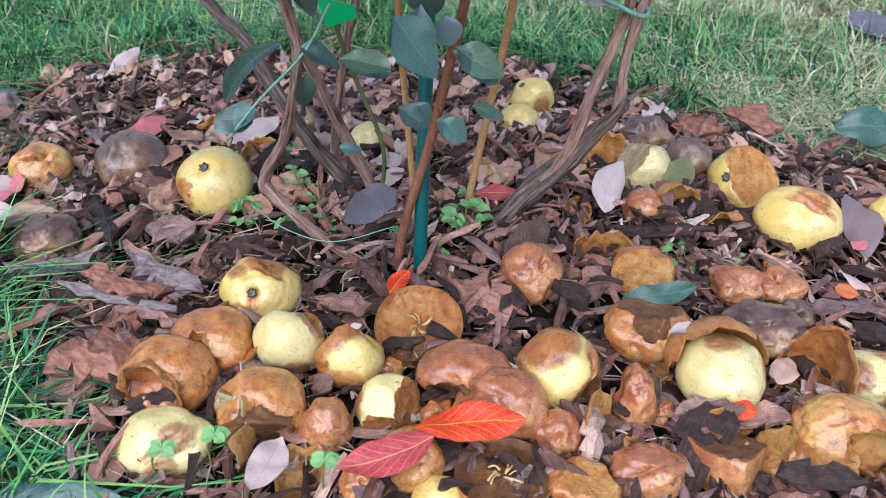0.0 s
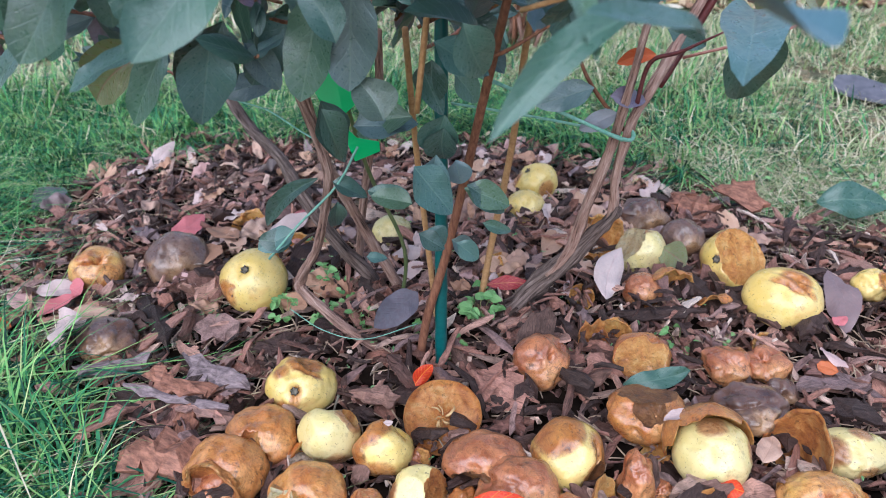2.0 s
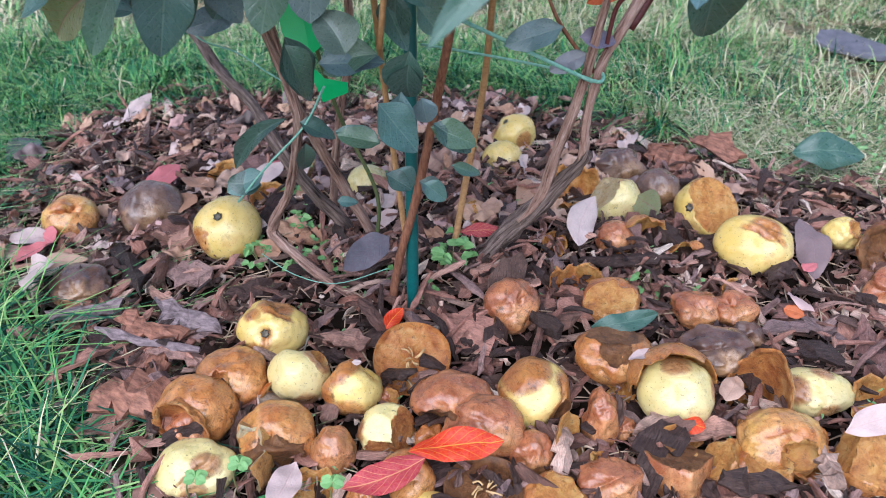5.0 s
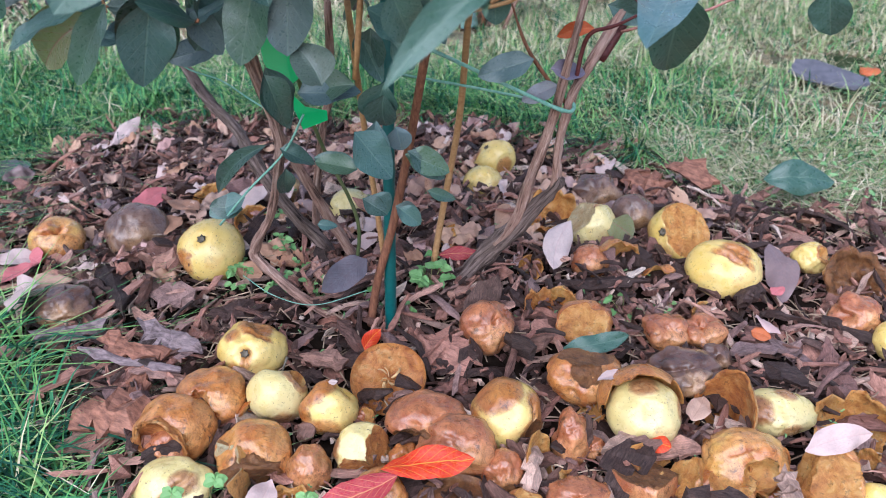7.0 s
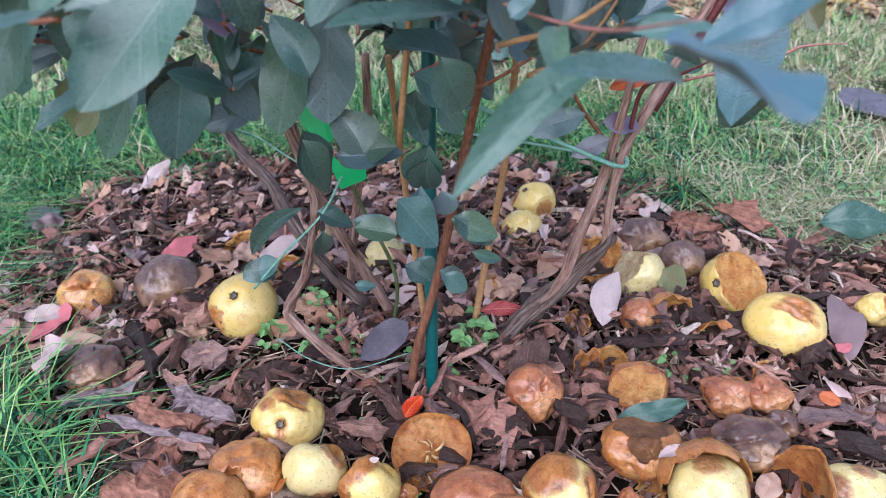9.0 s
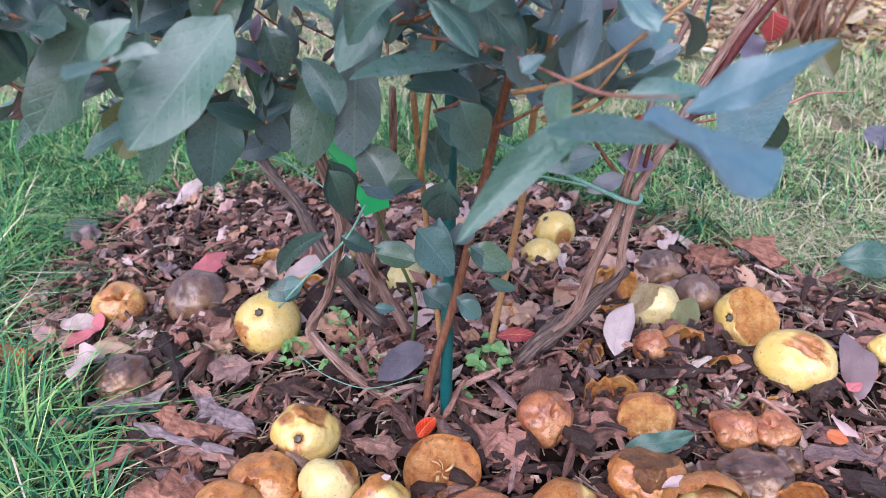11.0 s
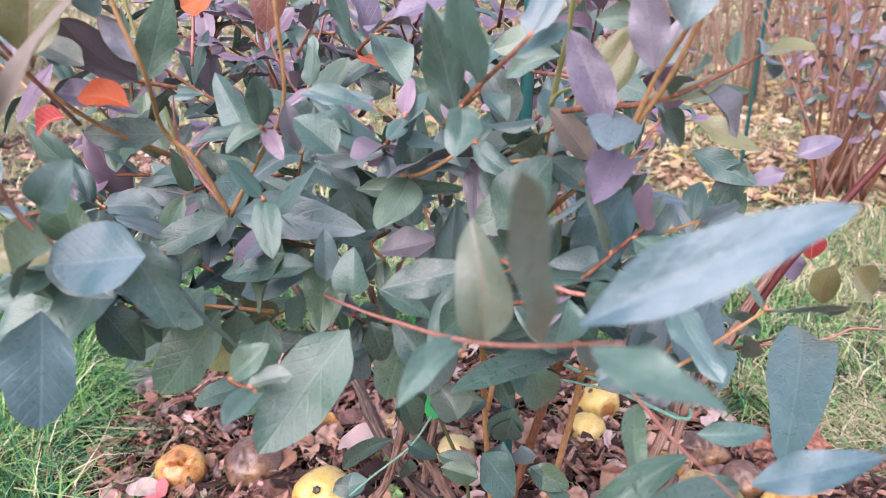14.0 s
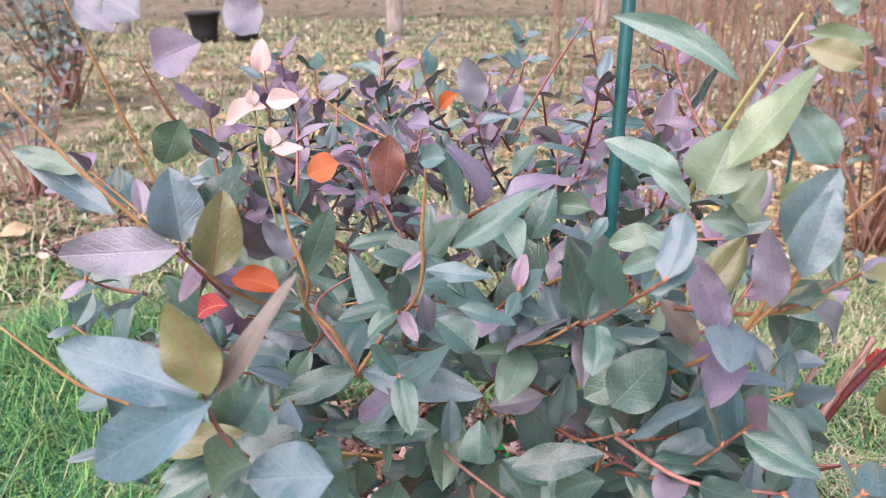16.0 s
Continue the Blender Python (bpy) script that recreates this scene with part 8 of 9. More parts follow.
def pot(at, r, h, label):
    ob = thing("plant_pot", at, label, "plant pot", "plant pots")
    prof = [(r * 0.74, 0.0), (r * 0.78, h * 0.3), (r * 0.95, h * 0.88), (r * 1.04, h * 0.88), (r * 1.06, h), (r * 0.96, h), (r * 0.9, h * 0.86)]
    M = 24
    V = [(math.cos(6.2832 * j / M) * q, math.sin(6.2832 * j / M) * q, z) for q, z in prof for j in range(M)]
    Fc = [(i * M + j, i * M + (j + 1) % M, (i + 1) * M + (j + 1) % M, (i + 1) * M + j) for i in range(len(prof) - 1) for j in range(M)] + [tuple(range(M))[::-1]]
    o = new("body", mesh_from("body", V, Fc, [POT]))
    o.parent = ob
    o = new("soil", mesh_from("soil", [(math.cos(6.2832 * j / M) * r * 0.92, math.sin(6.2832 * j / M) * r * 0.92, h * 0.9) for j in range(M)], [tuple(range(M))], [SOIL]))
    o.parent = ob


POT = plain_material("black_plastic", (0.01, 0.01, 0.012), (0.025, 0.025, 0.028), 30, 0.5, 0.1)
pot((-4.6, 8.8, 0), 0.2, 0.36, "large black plastic plant pot on the far lawn")
pot((-4.15, 9.0, 0), 0.19, 0.36, "black plastic plant pot beside another on the lawn")


def trunk(at, r, h, label):
    rng = random.Random(int(at[0] * 10))
    ob = thing("tree", at, label, "tree")
    o = new("trunk", mesh_from("trunk", *tube([(0, 0, -0.05, r * 1.3), (0.02, 0, h * 0.3, r), (0, 0.03, h * 0.7, r * 0.8), (0.05, 0, h, r * 0.5)], 12, 6, 0.15, 1.0), [PALE_BARK]))
    o.parent = ob
    V, Fc, U = [], [], []
    for k in range(9):
        a, z = rng.uniform(0, 6.28), h * rng.uniform(0.55, 0.95)
        e = (math.cos(a) * h * 0.3, math.sin(a) * h * 0.3, z + h * 0.25)
        o = new("limb", mesh_from("limb", *tube([(0, 0, z, r * 0.4), (e[0] * 0.5, e[1] * 0.5, z + h * 0.1, r * 0.3), (*e, r * 0.1)], 7, 4), [PALE_BARK]))
        o.parent = ob
        for q in range(130):
            c = Vector(e) * rng.uniform(0.5, 1.1) + Vector((rng.gauss(0, 0.22), rng.gauss(0, 0.22), rng.gauss(0, 0.18) + z * 0.2))
            b = rng.uniform(0, 6.28)
            m = leaf_pose(c, c + Vector((math.cos(b), math.sin(b), -0.4)) * 0.08, (rng.uniform(-1, 1), rng.uniform(-1, 1), 1))
            v, f, u = LEAF_SHAPES[q % 10]
            s = len(V)
            V += [m @ Vector(p) for p in v]
            Fc += [tuple(i + s for i in g) for g in f]
            U += u
    o = new("crown", mesh_from("crown", V, Fc, [FAR_LEAF], uvs=U))
    o.parent = ob
    return ob


PALE_BARK = plain_material("pale_bark", (0.2, 0.17, 0.14), (0.45, 0.4, 0.35), 20, 0.85, 0.6, 0.2, (1, 1, 0.3))
trunk((-2.45, 9.8, 0), 0.09, 3.2, "young fruit tree with a pale trunk on the far lawn")
trunk((0.2, 11.0, 0), 0.09, 3.0, "young fruit tree standing far off on the lawn")
trunk((-6.5, 10.0, 0), 0.12, 3.4, "fruit tree with pale bark at the back of the garden")


HEDGE_PICK = (4, 36, 45, 40, 58, 53, 130)


def hedge(x0, x1, y, tall, seed):
    rng = random.Random(seed)
    V, Fc, U = [], [], []
    for k in range(9000):
        x = rng.uniform(x0, x1)
        z = tall * rng.random() ** 0.8 * (0.85 + 0.2 * noise.noise(Vector((x, 0, seed))))
        c = Vector((x, y + rng.gauss(0, 0.3), z))
        b = rng.uniform(0, 6.28)
        v, f, u = LEAF_SHAPES[k % 10]
        m = leaf_pose(c, c + Vector((math.cos(b), math.sin(b), rng.uniform(-0.6, 0.4))) * rng.uniform(0.08, 0.16), (rng.uniform(-1, 1), -0.6, 1))
        s = len(V)
        V += [m @ Vector(v[i]) for i in HEDGE_PICK]
        Fc += [(s, s + 3, s + 1), (s + 1, s + 3, s + 4), (s + 1, s + 4, s + 2), (s + 2, s + 4, s + 5), (s + 2, s + 5, s + 6)]
        U += [u[i] for i in HEDGE_PICK]
    ob = new("hedge", mesh_from("hedge", V, Fc, [HEDGE], uvs=U))
    return tagged(ob, "dense mixed hedge closing the garden", "hedge", kind="stuff")


HEDGE = leaf_material("hedge_leaf", [(0.0, (0.03, 0.06, 0.02)), (0.5, (0.07, 0.1, 0.035)), (0.8, (0.16, 0.14, 0.05)), (1.0, (0.28, 0.18, 0.06))], source="island", rough=0.6)
hedge(-16, 14, 13.5, 2.6, 3)


def lawn_leaves():
    """Pale yellow and brown leaves strewn over the far lawn."""
    rng = random.Random(71)
    V, Fc, U = [], [], []
    for k in range(420):
        x, y = rng.uniform(-6.0, 4.5), 1.7 + 7.5 * rng.random() ** 1.3
        c = Vector((x, y, height(x, y) + rng.uniform(0.015, 0.04)))
        a, L = rng.uniform(0, 6.28), rng.uniform(0.04, 0.09)
        v, f, u = LEAF_SHAPES[k % 10]
        m = leaf_pose(c, c + Vector((math.cos(a), math.sin(a), rng.uniform(-0.1, 0.3))) * L, (rng.uniform(-0.6, 0.6), rng.uniform(-0.8, 0.2), 1))
        s = len(V)
        V += [m @ Vector(p) for p in v]
        Fc += [tuple(i + s for i in g) for g in f]
        U += u
    m = leaf_material("strewn_leaf", [(0.0, (0.3, 0.18, 0.08)), (0.4, (0.55, 0.42, 0.2)), (0.7, (0.66, 0.56, 0.36)), (1.0, (0.42, 0.24, 0.12))], source="island", rough=0.6, bloom=0.0)
    tagged(new("lawn_litter", mesh_from("lawn_litter", V, Fc, [m], uvs=U)), "pale yellow and brown leaves strewn over the lawn", "leaf litter", kind="stuff")


lawn_leaves()


# ---- fallen leaves ----
def fallen_leaf(base, tip, normal, material, ratio, k, label, crumple=0.05):
    rng = random.Random(k * 7 + int(base[0] * 1000))
    v, f, u = leaf_shape(rng, ratio, rng.uniform(0.05, 0.5), rng.uniform(-0.25, 0.2), rng.uniform(0.02, 0.05))
    v = [(x, y, z + crumple * (noise.noise(Vector((x * 4, y * 4, k))) + 0.5 * noise.noise(Vector((x * 11, y * 11, k))))) for x, y, z in v]
    ob = new("fallen_leaf", mesh_from("fallen_leaf", v, f, [material], uvs=u))
    ob.matrix_basis = leaf_pose(base, tip, normal)
    return tagged(ob, label, "leaf", "fallen leaves")


def big_chip(at, heading, length, width, tilt, k, material=CHIP):
    rng = random.Random(k)
    v, f, u = chip_shape(rng, length, width, min(0.006, width * 0.25), 8)
    m = Matrix.Translation(at) @ Euler((tilt + 0.25, tilt * 0.5, heading)).to_matrix().to_4x4()
    return piece("bark_chip", mesh_from("bark_chip", v, f, [material], smooth=False, uvs=u), MULCH, m)


# ---- weeds ----
def weed(at, count, size, k):
    rng = random.Random(k)
    ob = thing("weed_seedling", at, "small bright green chickweed seedling in the bark", "weed", "weeds")
    x, y, z = 0.0, 0.0, height(at[0], at[1])
    d = rng.uniform(0, 6.28)
    for i in range(count):
        d += 2.4
        reach, up = size * rng.uniform(0.3, 1.6), size * rng.uniform(0.8, 2.6)
        b = Vector((math.cos(d) * reach, math.sin(d) * reach, z + up))
        v, f = tube([(0, 0, z - 0.004, 0.0007), (b.x * 0.4, b.y * 0.4, z + up * 0.6, 0.0006), (*b, 0.0004)], 4, 3)
        o = new("stalk", mesh_from("stalk", v, f, [WEED_STALK]))
        o.parent = ob
        for s in (-1, 1):
            a = d + s * rng.uniform(0.5, 1.4)
            L = size * rng.uniform(0.55, 1.0)
            tip = b + Vector((math.cos(a), math.sin(a), rng.uniform(-0.2, 0.35))) * L
            piece("leaf", leaf_mesh(WEED, rng.randrange(3), 0.72), ob, leaf_pose(b, tip, (0, -0.4, 1)))
    return ob


WEED_STALK = plain_material("weed_stalk", (0.16, 0.2, 0.06), (0.3, 0.28, 0.12), 80, 0.5)


def clover_leaf(foot, top, k):
    rng = random.Random(k)
    ob = thing("lobed_weed", foot, "single lobed green weed leaf on a thin stalk", "weed", "weeds")
    t = Vector(top) - Vector(foot)
    v, f = tube([(0, 0, -0.005, 0.0009), (t.x * 0.3, t.y * 0.3 - 0.004, t.z * 0.6, 0.0008), (*t, 0.0006)], 5, 4)
    o = new("stalk", mesh_from("stalk", v, f, [WEED_STALK]))
    o.parent = ob
    for i in range(5):
        a = i * 1.05 - 0.6 + rng.uniform(-0.2, 0.2)
        piece("lobe", leaf_mesh(WEED, i % 3, 0.84), ob, leaf_pose(t, t + Vector((math.cos(a), math.sin(a) * 0.7, 0.25 * math.sin(a))) * 0.0095, (0, -0.6, 0.8)))
    return ob


def build_seedlings():
    rng = random.Random(40)
    V, Fc, U = [], [], []
    n = 0
    while n < 190:
        x, y = rng.uniform(-0.5, 0.7), rng.uniform(0.35, 1.0)
        if bed_depth(x, y) < 0.02 or noise.noise(Vector((x * 8, y * 8, 2))) < -0.05:
            continue
        n += 1
        c = Vector((x, y, height(x, y) + rng.uniform(0.016, 0.026)))
        a = rng.uniform(0, 6.28)
        for s in (0, 3.14):
            L = rng.uniform(0.0025, 0.005)
            m = leaf_pose(c, c + Vector((math.cos(a + s), math.sin(a + s), 0.3)) * L, (0, -0.3, 1))
            v, f, u = LEAF_SHAPES[rng.randrange(10)]
            o = len(V)
            V += [m @ Vector(p) for p in v]
            Fc += [tuple(q + o for q in g) for g in f]
            U += u
    # low broad weeds in the lawn behind the bed
    for i in range(420):
        x, y = rng.gauss(0.62, 0.13), rng.gauss(0.93, 0.07)
        if rng.random() < 0.45:
            x, y = rng.uniform(-1.0, 1.2), rng.uniform(1.1, 1.8)
        if bed_depth(x, y) > 0.0:
            continue
        c = Vector((x, y, height(x, y) + rng.uniform(0.008, 0.03)))
        a, L = rng.uniform(0, 6.28), rng.uniform(0.006, 0.014)
        m = leaf_pose(c, c + Vector((math.cos(a), math.sin(a), rng.uniform(-0.2, 0.5))) * L, (0, -0.3, 1))
        v, f, u = LEAF_SHAPES[rng.randrange(10)]
        o = len(V)
        V += [m @ Vector(p) for p in v]
        Fc += [tuple(q + o for q in g) for g in f]
        U += u
    tagged(new("seedlings", mesh_from("seedlings", V, Fc, [WEED_STUFF], uvs=U)), "tiny two-leaved green seedlings and low lawn weeds", "weed", kind="stuff")


build_seedlings()


def scatter_dead_leaves():
    """Small dry leaves strewn over the back of the bed and the lawn."""
    rng = random.Random(90)
    kinds = [(LEAF_TAN, "small curled tan dead leaf on the bark"), (LEAF_TAN, "small curled tan dead leaf on the bark"), (LEAF_PINK, "small faded pink dead leaf on the bark"), (LEAF_TAN, "small curled tan dead leaf on the bark"), (LEAF_MAUVE, "small mauve-brown dead leaf on the bark"), (LEAF_TAN, "small curled tan dead leaf on the bark")]
    n = 0
    while n < 210:
        x, y = rng.uniform(-0.6, 0.6), rng.uniform(0.56, 1.14) ** 0.8
        if bed_depth(x, y) < 0.0 or (x > 0.26 and rng.random() < 0.75):
            continue
        n += 1
        c = Vector((x, y, height(x, y) + rng.uniform(0.012, 0.022)))
        a, L = rng.uniform(0, 6.28), rng.uniform(0.018, 0.054)
        m, text = rng.choice(kinds)
        fallen_leaf(c, c + Vector((math.cos(a) * L, math.sin(a) * L, rng.uniform(-0.003, 0.012))), (rng.uniform(-0.5, 0.5), rng.uniform(-0.7, 0.2), 1), m, rng.uniform(0.3, 0.65), n, text, 0.22)


scatter_dead_leaves()

fallen_leaf((-0.003, 0.350, 0.052), (0.069, 0.359, 0.057), (0, -0.25, 0.97), LEAF_RED, 0.34, 3, "bright red and orange leaf lying on rotten apples")
fallen_leaf((0.010, 0.342, 0.054), (-0.048, 0.314, 0.052), (0, -0.3, 0.95), LEAF_CRIMSON, 0.39, 5, "crimson leaf with yellow veins on an apple")
fallen_leaf((-0.092, 0.356, 0.032), (-0.103, 0.310, 0.030), (0.1, -0.6, 0.7), LEAF_PINK, 0.50, 6, "pale pinkish-white dry leaf on the bark")
fallen_leaf((-0.212, 0.322, 0.024), (-0.190, 0.338, 0.025), (0, -0.25, 1), LEAF_TAN, 0.95, 2, "torn orange-brown leaf in the grass")
fallen_leaf((0.211, 0.405, 0.030), (0.232, 0.395, 0.030), (0, -0.5, 0.7), LEAF_RED, 0.80, 3, "small bright red leaf on the bark")
fallen_leaf((0.184, 0.715, 0.061), (0.155, 0.643, 0.034), (0, -0.8, 0.6), LEAF_PINK, 0.42, 0, "pale pink leaf leaning on an apple")
fallen_leaf((0.031, 0.659, 0.049), (0.079, 0.663, 0.046), (0, -0.6, 0.7), LEAF_CRIMSON, 0.30, 1, "crimson leaf on the bark beside the stems")
fallen_leaf((0.154, 0.506, 0.043), (0.220, 0.529, 0.040), (0, -0.5, 0.8), LEAF_DEEP, 0.28, 2, "dark green leaf lying on brown apples")
fallen_leaf((0.235, 0.741, 0.046), (0.256, 0.701, 0.045), (0, -0.8, 0.5), LEAF_OLIVE, 0.71, 3, "olive green round leaf beside an apple")
fallen_leaf((0.421, 0.718, 0.028), (0.406, 0.620, 0.028), (0, -0.6, 0.8), LEAF_MAUVE, 0.34, 8, "purple-brown leathery leaf on the bark")
fallen_leaf((0.375, 0.548, 0.028), (0.362, 0.581, 0.029), (0.3, -0.3, 1), LEAF_PINK, 0.48, 3, "curled pale pink leaf on the bark")
fallen_leaf((0.367, 0.548, 0.023), (0.350, 0.558, 0.024), (0, -0.25, 1), LEAF_ORANGE, 0.81, 6, "small orange-red leaf on the bark")
fallen_leaf((-0.370, 0.787, 0.031), (-0.340, 0.837, 0.046), (0, -0.7, 0.6), LEAF_ROSE, 0.51, 0, "rose-red leaf on the bark")
fallen_leaf((-0.298, 0.767, 0.036), (-0.318, 0.729, 0.035), (0, -0.25, 1), LEAF_TAN, 0.70, 7, "dark brown curled leaf on the bark")
fallen_leaf((-0.277, 0.773, 0.042), (-0.330, 0.817, 0.037), (0.4, -0.3, 1), LEAF_TAN, 0.51, 7, "curled tan leaf on the bark")
fallen_leaf((-0.436, 0.626, 0.039), (-0.384, 0.549, 0.040), (0, -0.7, 0.6), LEAF_PINK, 0.35, 7, "pale pink dry leaf over a rotten apple")
fallen_leaf((-0.444, 0.686, 0.029), (-0.482, 0.665, 0.028), (0, -0.25, 1), LEAF_PINK, 0.70, 6, "whitish pink dry leaf beside the grass")
fallen_leaf((-0.434, 0.666, 0.031), (-0.468, 0.631, 0.030), (0, -0.25, 1), LEAF_ROSE, 0.44, 7, "thin rose-coloured leaf beside the grass")
fallen_leaf((-0.383, 0.641, 0.026), (-0.453, 0.633, 0.023), (0, -0.25, 1), LEAF_TAN, 0.40, 3, "orange-tan dry leaf on the bark")
fallen_leaf((-0.471, 0.657, 0.023), (-0.519, 0.671, 0.022), (0, -0.25, 1), LEAF_PINK, 0.67, 6, "whitish dry leaf beside the grass")
fallen_leaf((-0.490, 1.056, 0.016), (-0.541, 1.012, 0.016), (0, -0.25, 1), LEAF_PINK, 0.27, 1, "narrow pale leaf at the edge of the bed")
fallen_leaf((-0.497, 1.033, 0.016), (-0.483, 1.110, 0.016), (0, -0.7, 0.6), LEAF_PINK, 0.33, 7, "pale pink leaf at the edge of the bed")
fallen_leaf((-0.242, 0.772, 0.040), (-0.201, 0.823, 0.041), (0, -0.5, 0.8), LEAF_PINK, 0.47, 3, "pale pink leaf among the stems")
fallen_leaf((-0.223, 0.811, 0.040), (-0.203, 0.855, 0.039), (0, -0.25, 1), LEAF_ROSE, 0.49, 0, "pinkish leaf among the stems")
fallen_leaf((-0.038, 0.516, 0.031), (-0.020, 0.523, 0.052), (0, -0.8, 0.4), LEAF_RED, 0.54, 4, "red leaf beside the green stake")
fallen_leaf((-0.123, 1.153, 0.017), (-0.103, 1.240, 0.016), (0, -0.25, 1), LEAF_PINK, 0.32, 8, "large pale leaf behind the stems")
fallen_leaf((-0.202, 1.209, 0.016), (-0.188, 1.240, 0.016), (0, -0.25, 1), LEAF_RED, 0.64, 6, "small red leaf behind the stems")
fallen_leaf((-0.134, 0.968, 0.024), (-0.096, 1.005, 0.022), (0, -0.25, 1), LEAF_TAN, 0.66, 7, "tan dry leaf behind the stems")
fallen_leaf((-0.070, 0.675, 0.045), (-0.041, 0.700, 0.046), (0, -0.25, 1), LEAF_PINK, 0.54, 6, "whitish leaf between the stems")
fallen_leaf((-0.079, 0.722, 0.049), (-0.041, 0.737, 0.050), (0, -0.25, 1), LEAF_PINK, 0.54, 1, "pale leaf between the stems")
fallen_leaf((0.096, 0.733, 0.039), (0.125, 0.798, 0.033), (0.4, -0.5, 0.6), LEAF_TAN, 0.36, 4, "pinkish-tan curled leaf on the bark")
fallen_leaf((0.076, 0.690, 0.042), (0.099, 0.734, 0.039), (0, -0.25, 1), LEAF_TAN, 0.36, 1, "tan dry leaf on the bark")
fallen_leaf((0.327, 0.373, 0.052), (0.388, 0.392, 0.052), (0, -0.6, 0.8), LEAF_PINK, 0.36, 1, "pale pink leaf lying on a hollow apple")
fallen_leaf((0.458, 0.859, 0.042), (0.564, 0.867, 0.042), (0, -0.6, 0.8), LEAF_DEEP, 0.45, 6, "teal green leaf on the lawn")
fallen_leaf((-0.607, 0.972, 0.016), (-0.627, 0.915, 0.016), (0, -0.25, 1), LEAF_SLATE, 0.81, 6, "dark blue-grey leaf in the grass")
fallen_leaf((-0.553, 0.645, 0.022), (-0.484, 0.614, 0.022), (0, -0.5, 0.8), LEAF_ORANGE, 0.28, 1, "bright orange leaf at the edge of the grass")
fallen_leaf((-0.264, 0.304, 0.028), (-0.183, 0.307, 0.029), (0, -0.4, 0.9), LEAF, 0.31, 0, "dark teal leaf in the grass")
fallen_leaf((0.065, 1.656, 0.016), (0.070, 1.785, 0.016), (0, -0.25, 1), LEAF_LIME, 0.32, 5, "pale yellow-green leaf on the lawn")
fallen_leaf((0.819, 1.380, 0.016), (0.844, 1.347, 0.016), (0, -0.25, 1), LEAF_ORANGE, 0.92, 3, "small yellow leaf on the lawn")
fallen_leaf((0.125, 0.689, 0.037), (0.118, 0.649, 0.038), (0, -0.25, 1), LEAF_PINK, 0.20, 1, "thin whitish strip on the bark")
fallen_leaf((0.396, 0.630, 0.018), (0.412, 0.641, 0.018), (0, -0.25, 1), LEAF_ROSE, 0.78, 7, "small pink leaf on the bark")
fallen_leaf((-0.467, 0.688, 0.028), (-0.430, 0.664, 0.029), (0, -0.25, 1), LEAF_ROSE, 0.62, 8, "rose-coloured leaf beside the grass")
fallen_leaf((-0.047, 0.431, 0.068), (-0.055, 0.429, 0.068), (0, -0.25, 1), LEAF_PINK, 0.71, 3, "tiny pale leaf on an apple")
fallen_leaf((0.203, 0.457, 0.058), (0.174, 0.441, 0.058), (0, -0.25, 1), LEAF_PINK, 0.30, 2, "pale yellow strip of leaf on an apple")
fallen_leaf((0.256, 0.427, 0.030), (0.278, 0.461, 0.030), (-0.3, -0.7, 0.6), LEAF_TAN, 0.50, 1, "crumpled grey-brown dry leaf between apples")
big_chip((0.040, 0.509, 0.036), -0.59, 0.059, 0.044, 0.02, 4)
big_chip((-0.233, 0.526, 0.043), -0.3, 0.072, 0.034, 0.1, 24, SLAB_GREY)
big_chip((-0.262, 0.511, 0.039), -0.36, 0.07, 0.024, 0.05, 74, SLAB_RED)
big_chip((-0.252, 0.408, 0.032), -0.53, 0.085, 0.05, -0.03, 75, SLAB_RED)
big_chip((0.265, 0.667, 0.040), -1.10, 0.079, 0.028, 0.23, 36)
big_chip((0.210, 0.629, 0.034), 0.05, 0.103, 0.017, 0.03, 54)
big_chip((-0.324, 0.622, 0.034), -1.01, 0.138, 0.030, -0.22, 97)
big_chip((0.307, 0.881, 0.032), -0.51, 0.062, 0.047, 0.06, 68, SLAB_RED)
big_chip((0.371, 0.898, 0.03), -0.67, 0.073, 0.044, 0.11, 89, SLAB_RED)
big_chip((-0.306, 0.491, 0.022), -0.24, 0.062, 0.020, -0.09, 82)
big_chip((-0.241, 0.452, 0.034), -1.5, 0.064, 0.024, 0.05, 64, SLAB_RED)
big_chip((-0.258, 0.489, 0.041), -0.3, 0.115, 0.011, 0.0, 65, SLAB_GREY)
big_chip((-0.345, 0.546, 0.033), 0.4, 0.07, 0.022, 0.1, 66, SLAB_GREY)
big_chip((0.253, 0.334, 0.038), -0.12, 0.047, 0.02, 0.07, 39)
big_chip((0.348, 0.495, 0.018), -0.29, 0.037, 0.026, -0.21, 67)
big_chip((0.048, 0.467, 0.026), -0.04, 0.027, 0.022, -0.13, 84)
big_chip((-0.132, 0.427, 0.026), -0.42, 0.027, 0.017, -0.26, 64)
big_chip((-0.304, 0.674, 0.031), -0.45, 0.065, 0.047, 0.25, 69)
big_chip((-0.268, 0.621, 0.029), -0.70, 0.085, 0.037, -0.17, 31)
big_chip((-0.478, 0.823, 0.017), -0.12, 0.053, 0.039, 0.24, 37)
big_chip((-0.175, 0.568, 0.035), 0.11, 0.051, 0.026, -0.09, 34)
big_chip((-0.075, 0.420, 0.027), 1.05, 0.033, 0.019, -0.28, 32)
big_chip((0.199, 0.400, 0.026), 0.36, 0.037, 0.024, -0.07, 90)
big_chip((-0.512, 0.919, 0.017), -0.98, 0.121, 0.017, 0.23, 22)
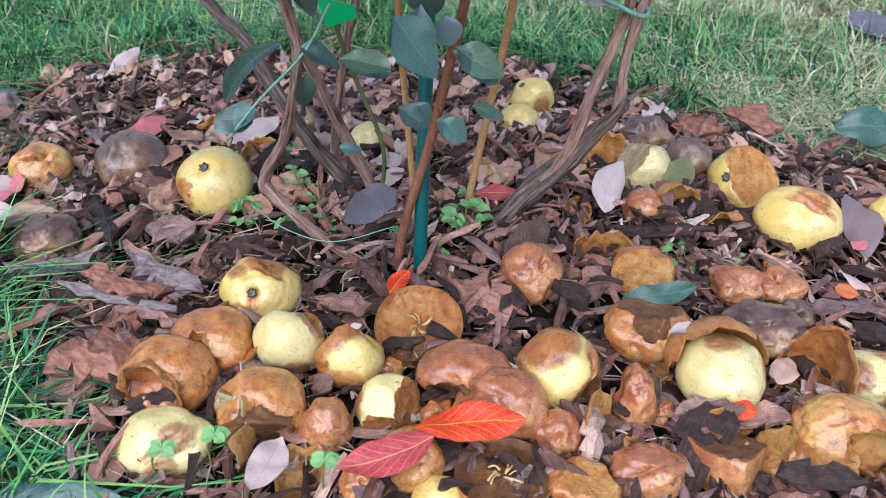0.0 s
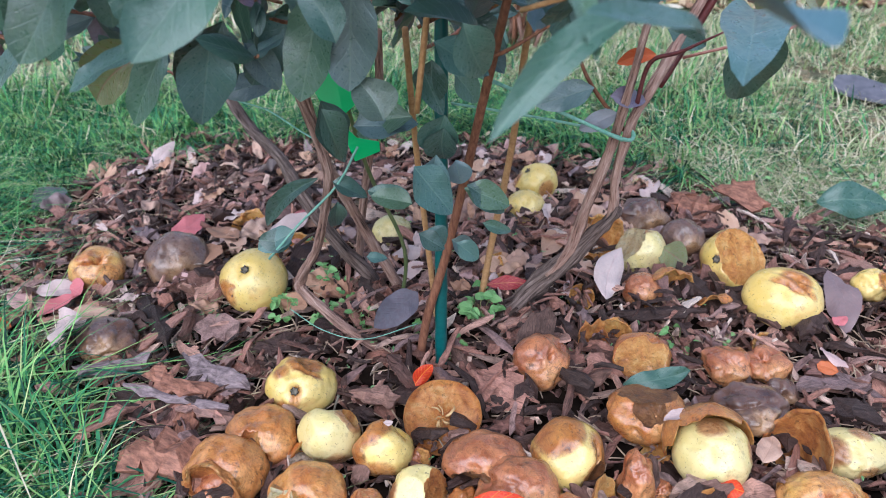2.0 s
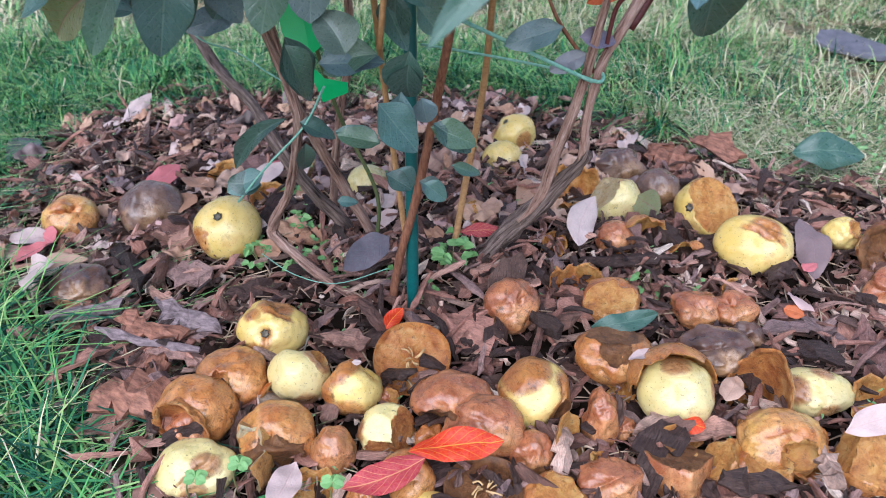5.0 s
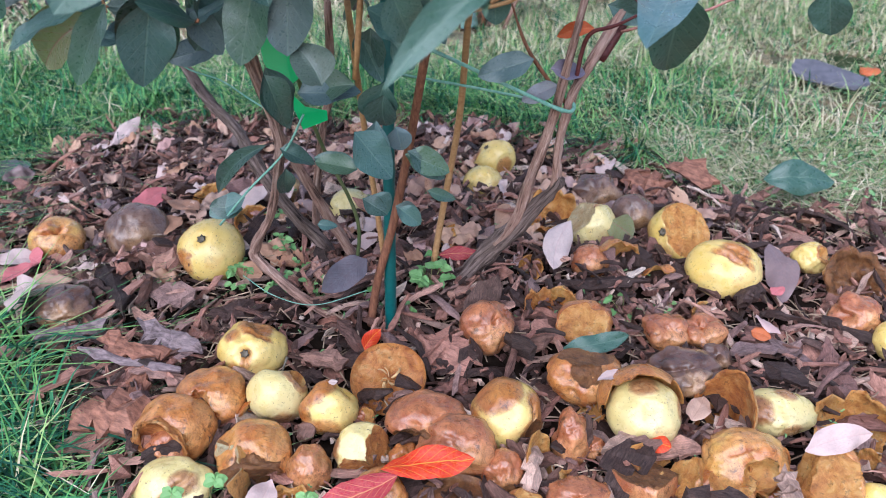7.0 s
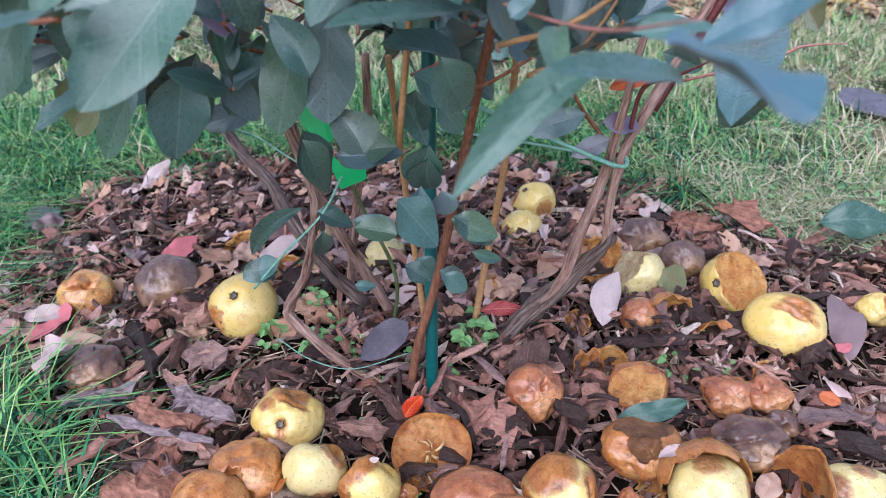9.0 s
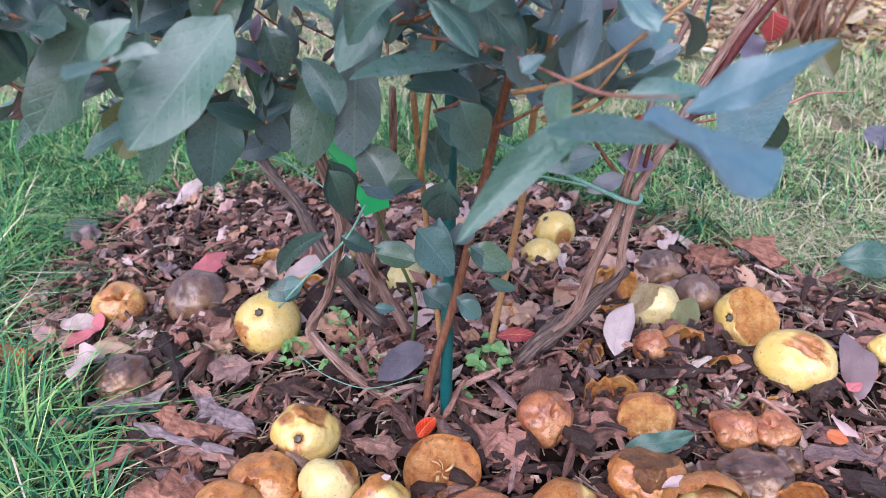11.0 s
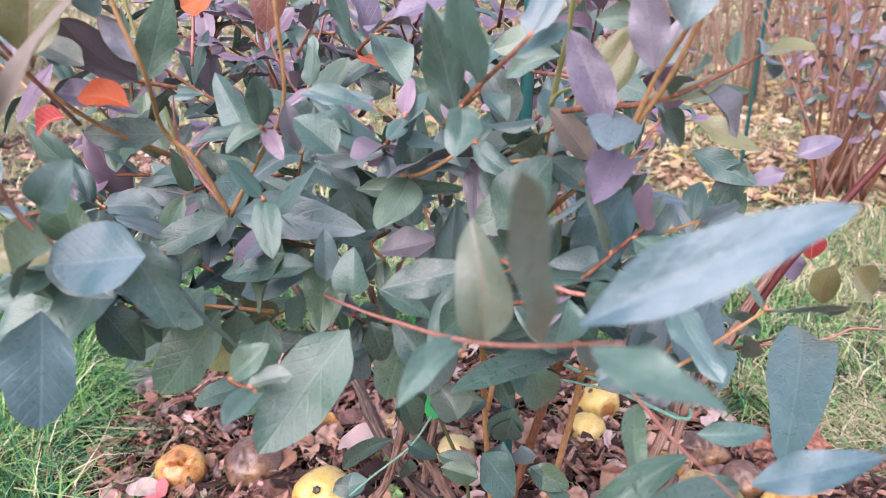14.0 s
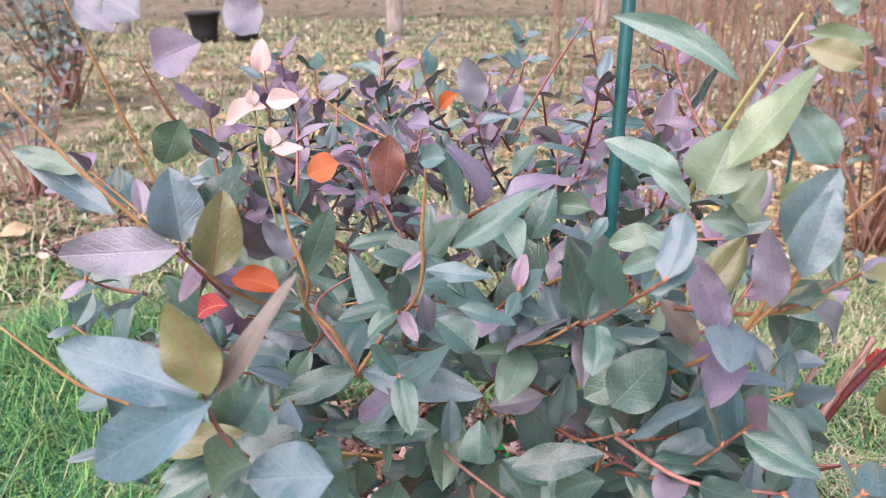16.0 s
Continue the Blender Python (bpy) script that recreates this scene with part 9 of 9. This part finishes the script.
big_chip((-0.075, 0.500, 0.032), -0.21, 0.045, 0.021, 0.09, 14)
big_chip((-0.086, 0.472, 0.029), 0.85, 0.034, 0.017, -0.20, 84)
big_chip((0.062, 0.606, 0.040), 0.56, 0.044, 0.018, 0.21, 3)
big_chip((0.323, 0.647, 0.021), -1.11, 0.053, 0.023, -0.18, 98)
big_chip((0.366, 0.617, 0.029), 0.89, 0.040, 0.030, -0.20, 14)
big_chip((0.110, 0.609, 0.037), -0.75, 0.034, 0.027, -0.29, 97)
big_chip((0.288, 0.476, 0.020), -1.06, 0.028, 0.031, -0.07, 21)
big_chip((0.409, 0.506, 0.027), -1.89, 0.076, 0.032, 0.04, 29)
big_chip((0.357, 0.494, 0.018), -0.28, 0.050, 0.027, -0.22, 72)
big_chip((0.310, 0.345, 0.047), -1.40, 0.028, 0.020, -0.03, 53)
big_chip((0.357, 0.558, 0.019), -0.38, 0.033, 0.028, -0.25, 8)
weed((0.023, 0.621, 0.000), 14, 0.016, 36)
weed((-0.187, 0.631, 0.000), 9, 0.011, 91)
weed((-0.184, 0.662, 0.000), 7, 0.009, 12)
weed((-0.144, 0.613, 0.000), 8, 0.011, 4)
weed((-0.151, 0.688, 0.000), 9, 0.012, 10)
weed((-0.173, 0.773, 0.000), 8, 0.012, 84)
weed((-0.032, 0.594, 0.000), 8, 0.008, 13)
weed((-0.107, 0.607, 0.000), 6, 0.01, 97)
weed((-0.095, 0.611, 0.000), 5, 0.009, 66)
weed((0.228, 0.596, 0.000), 5, 0.01, 67)
weed((0.230, 0.571, 0.000), 4, 0.008, 46)
weed((0.273, 0.608, 0.000), 3, 0.008, 19)
weed((-0.126, 0.663, 0.000), 6, 0.01, 64)
weed((0.003, 0.571, 0.000), 7, 0.008, 62)
clover_leaf((-0.140, 0.348, 0.000), (-0.121, 0.322, 0.070), 90)
clover_leaf((-0.173, 0.335, 0.000), (-0.149, 0.310, 0.069), 19)
clover_leaf((-0.061, 0.331, 0.000), (-0.056, 0.322, 0.051), 77)
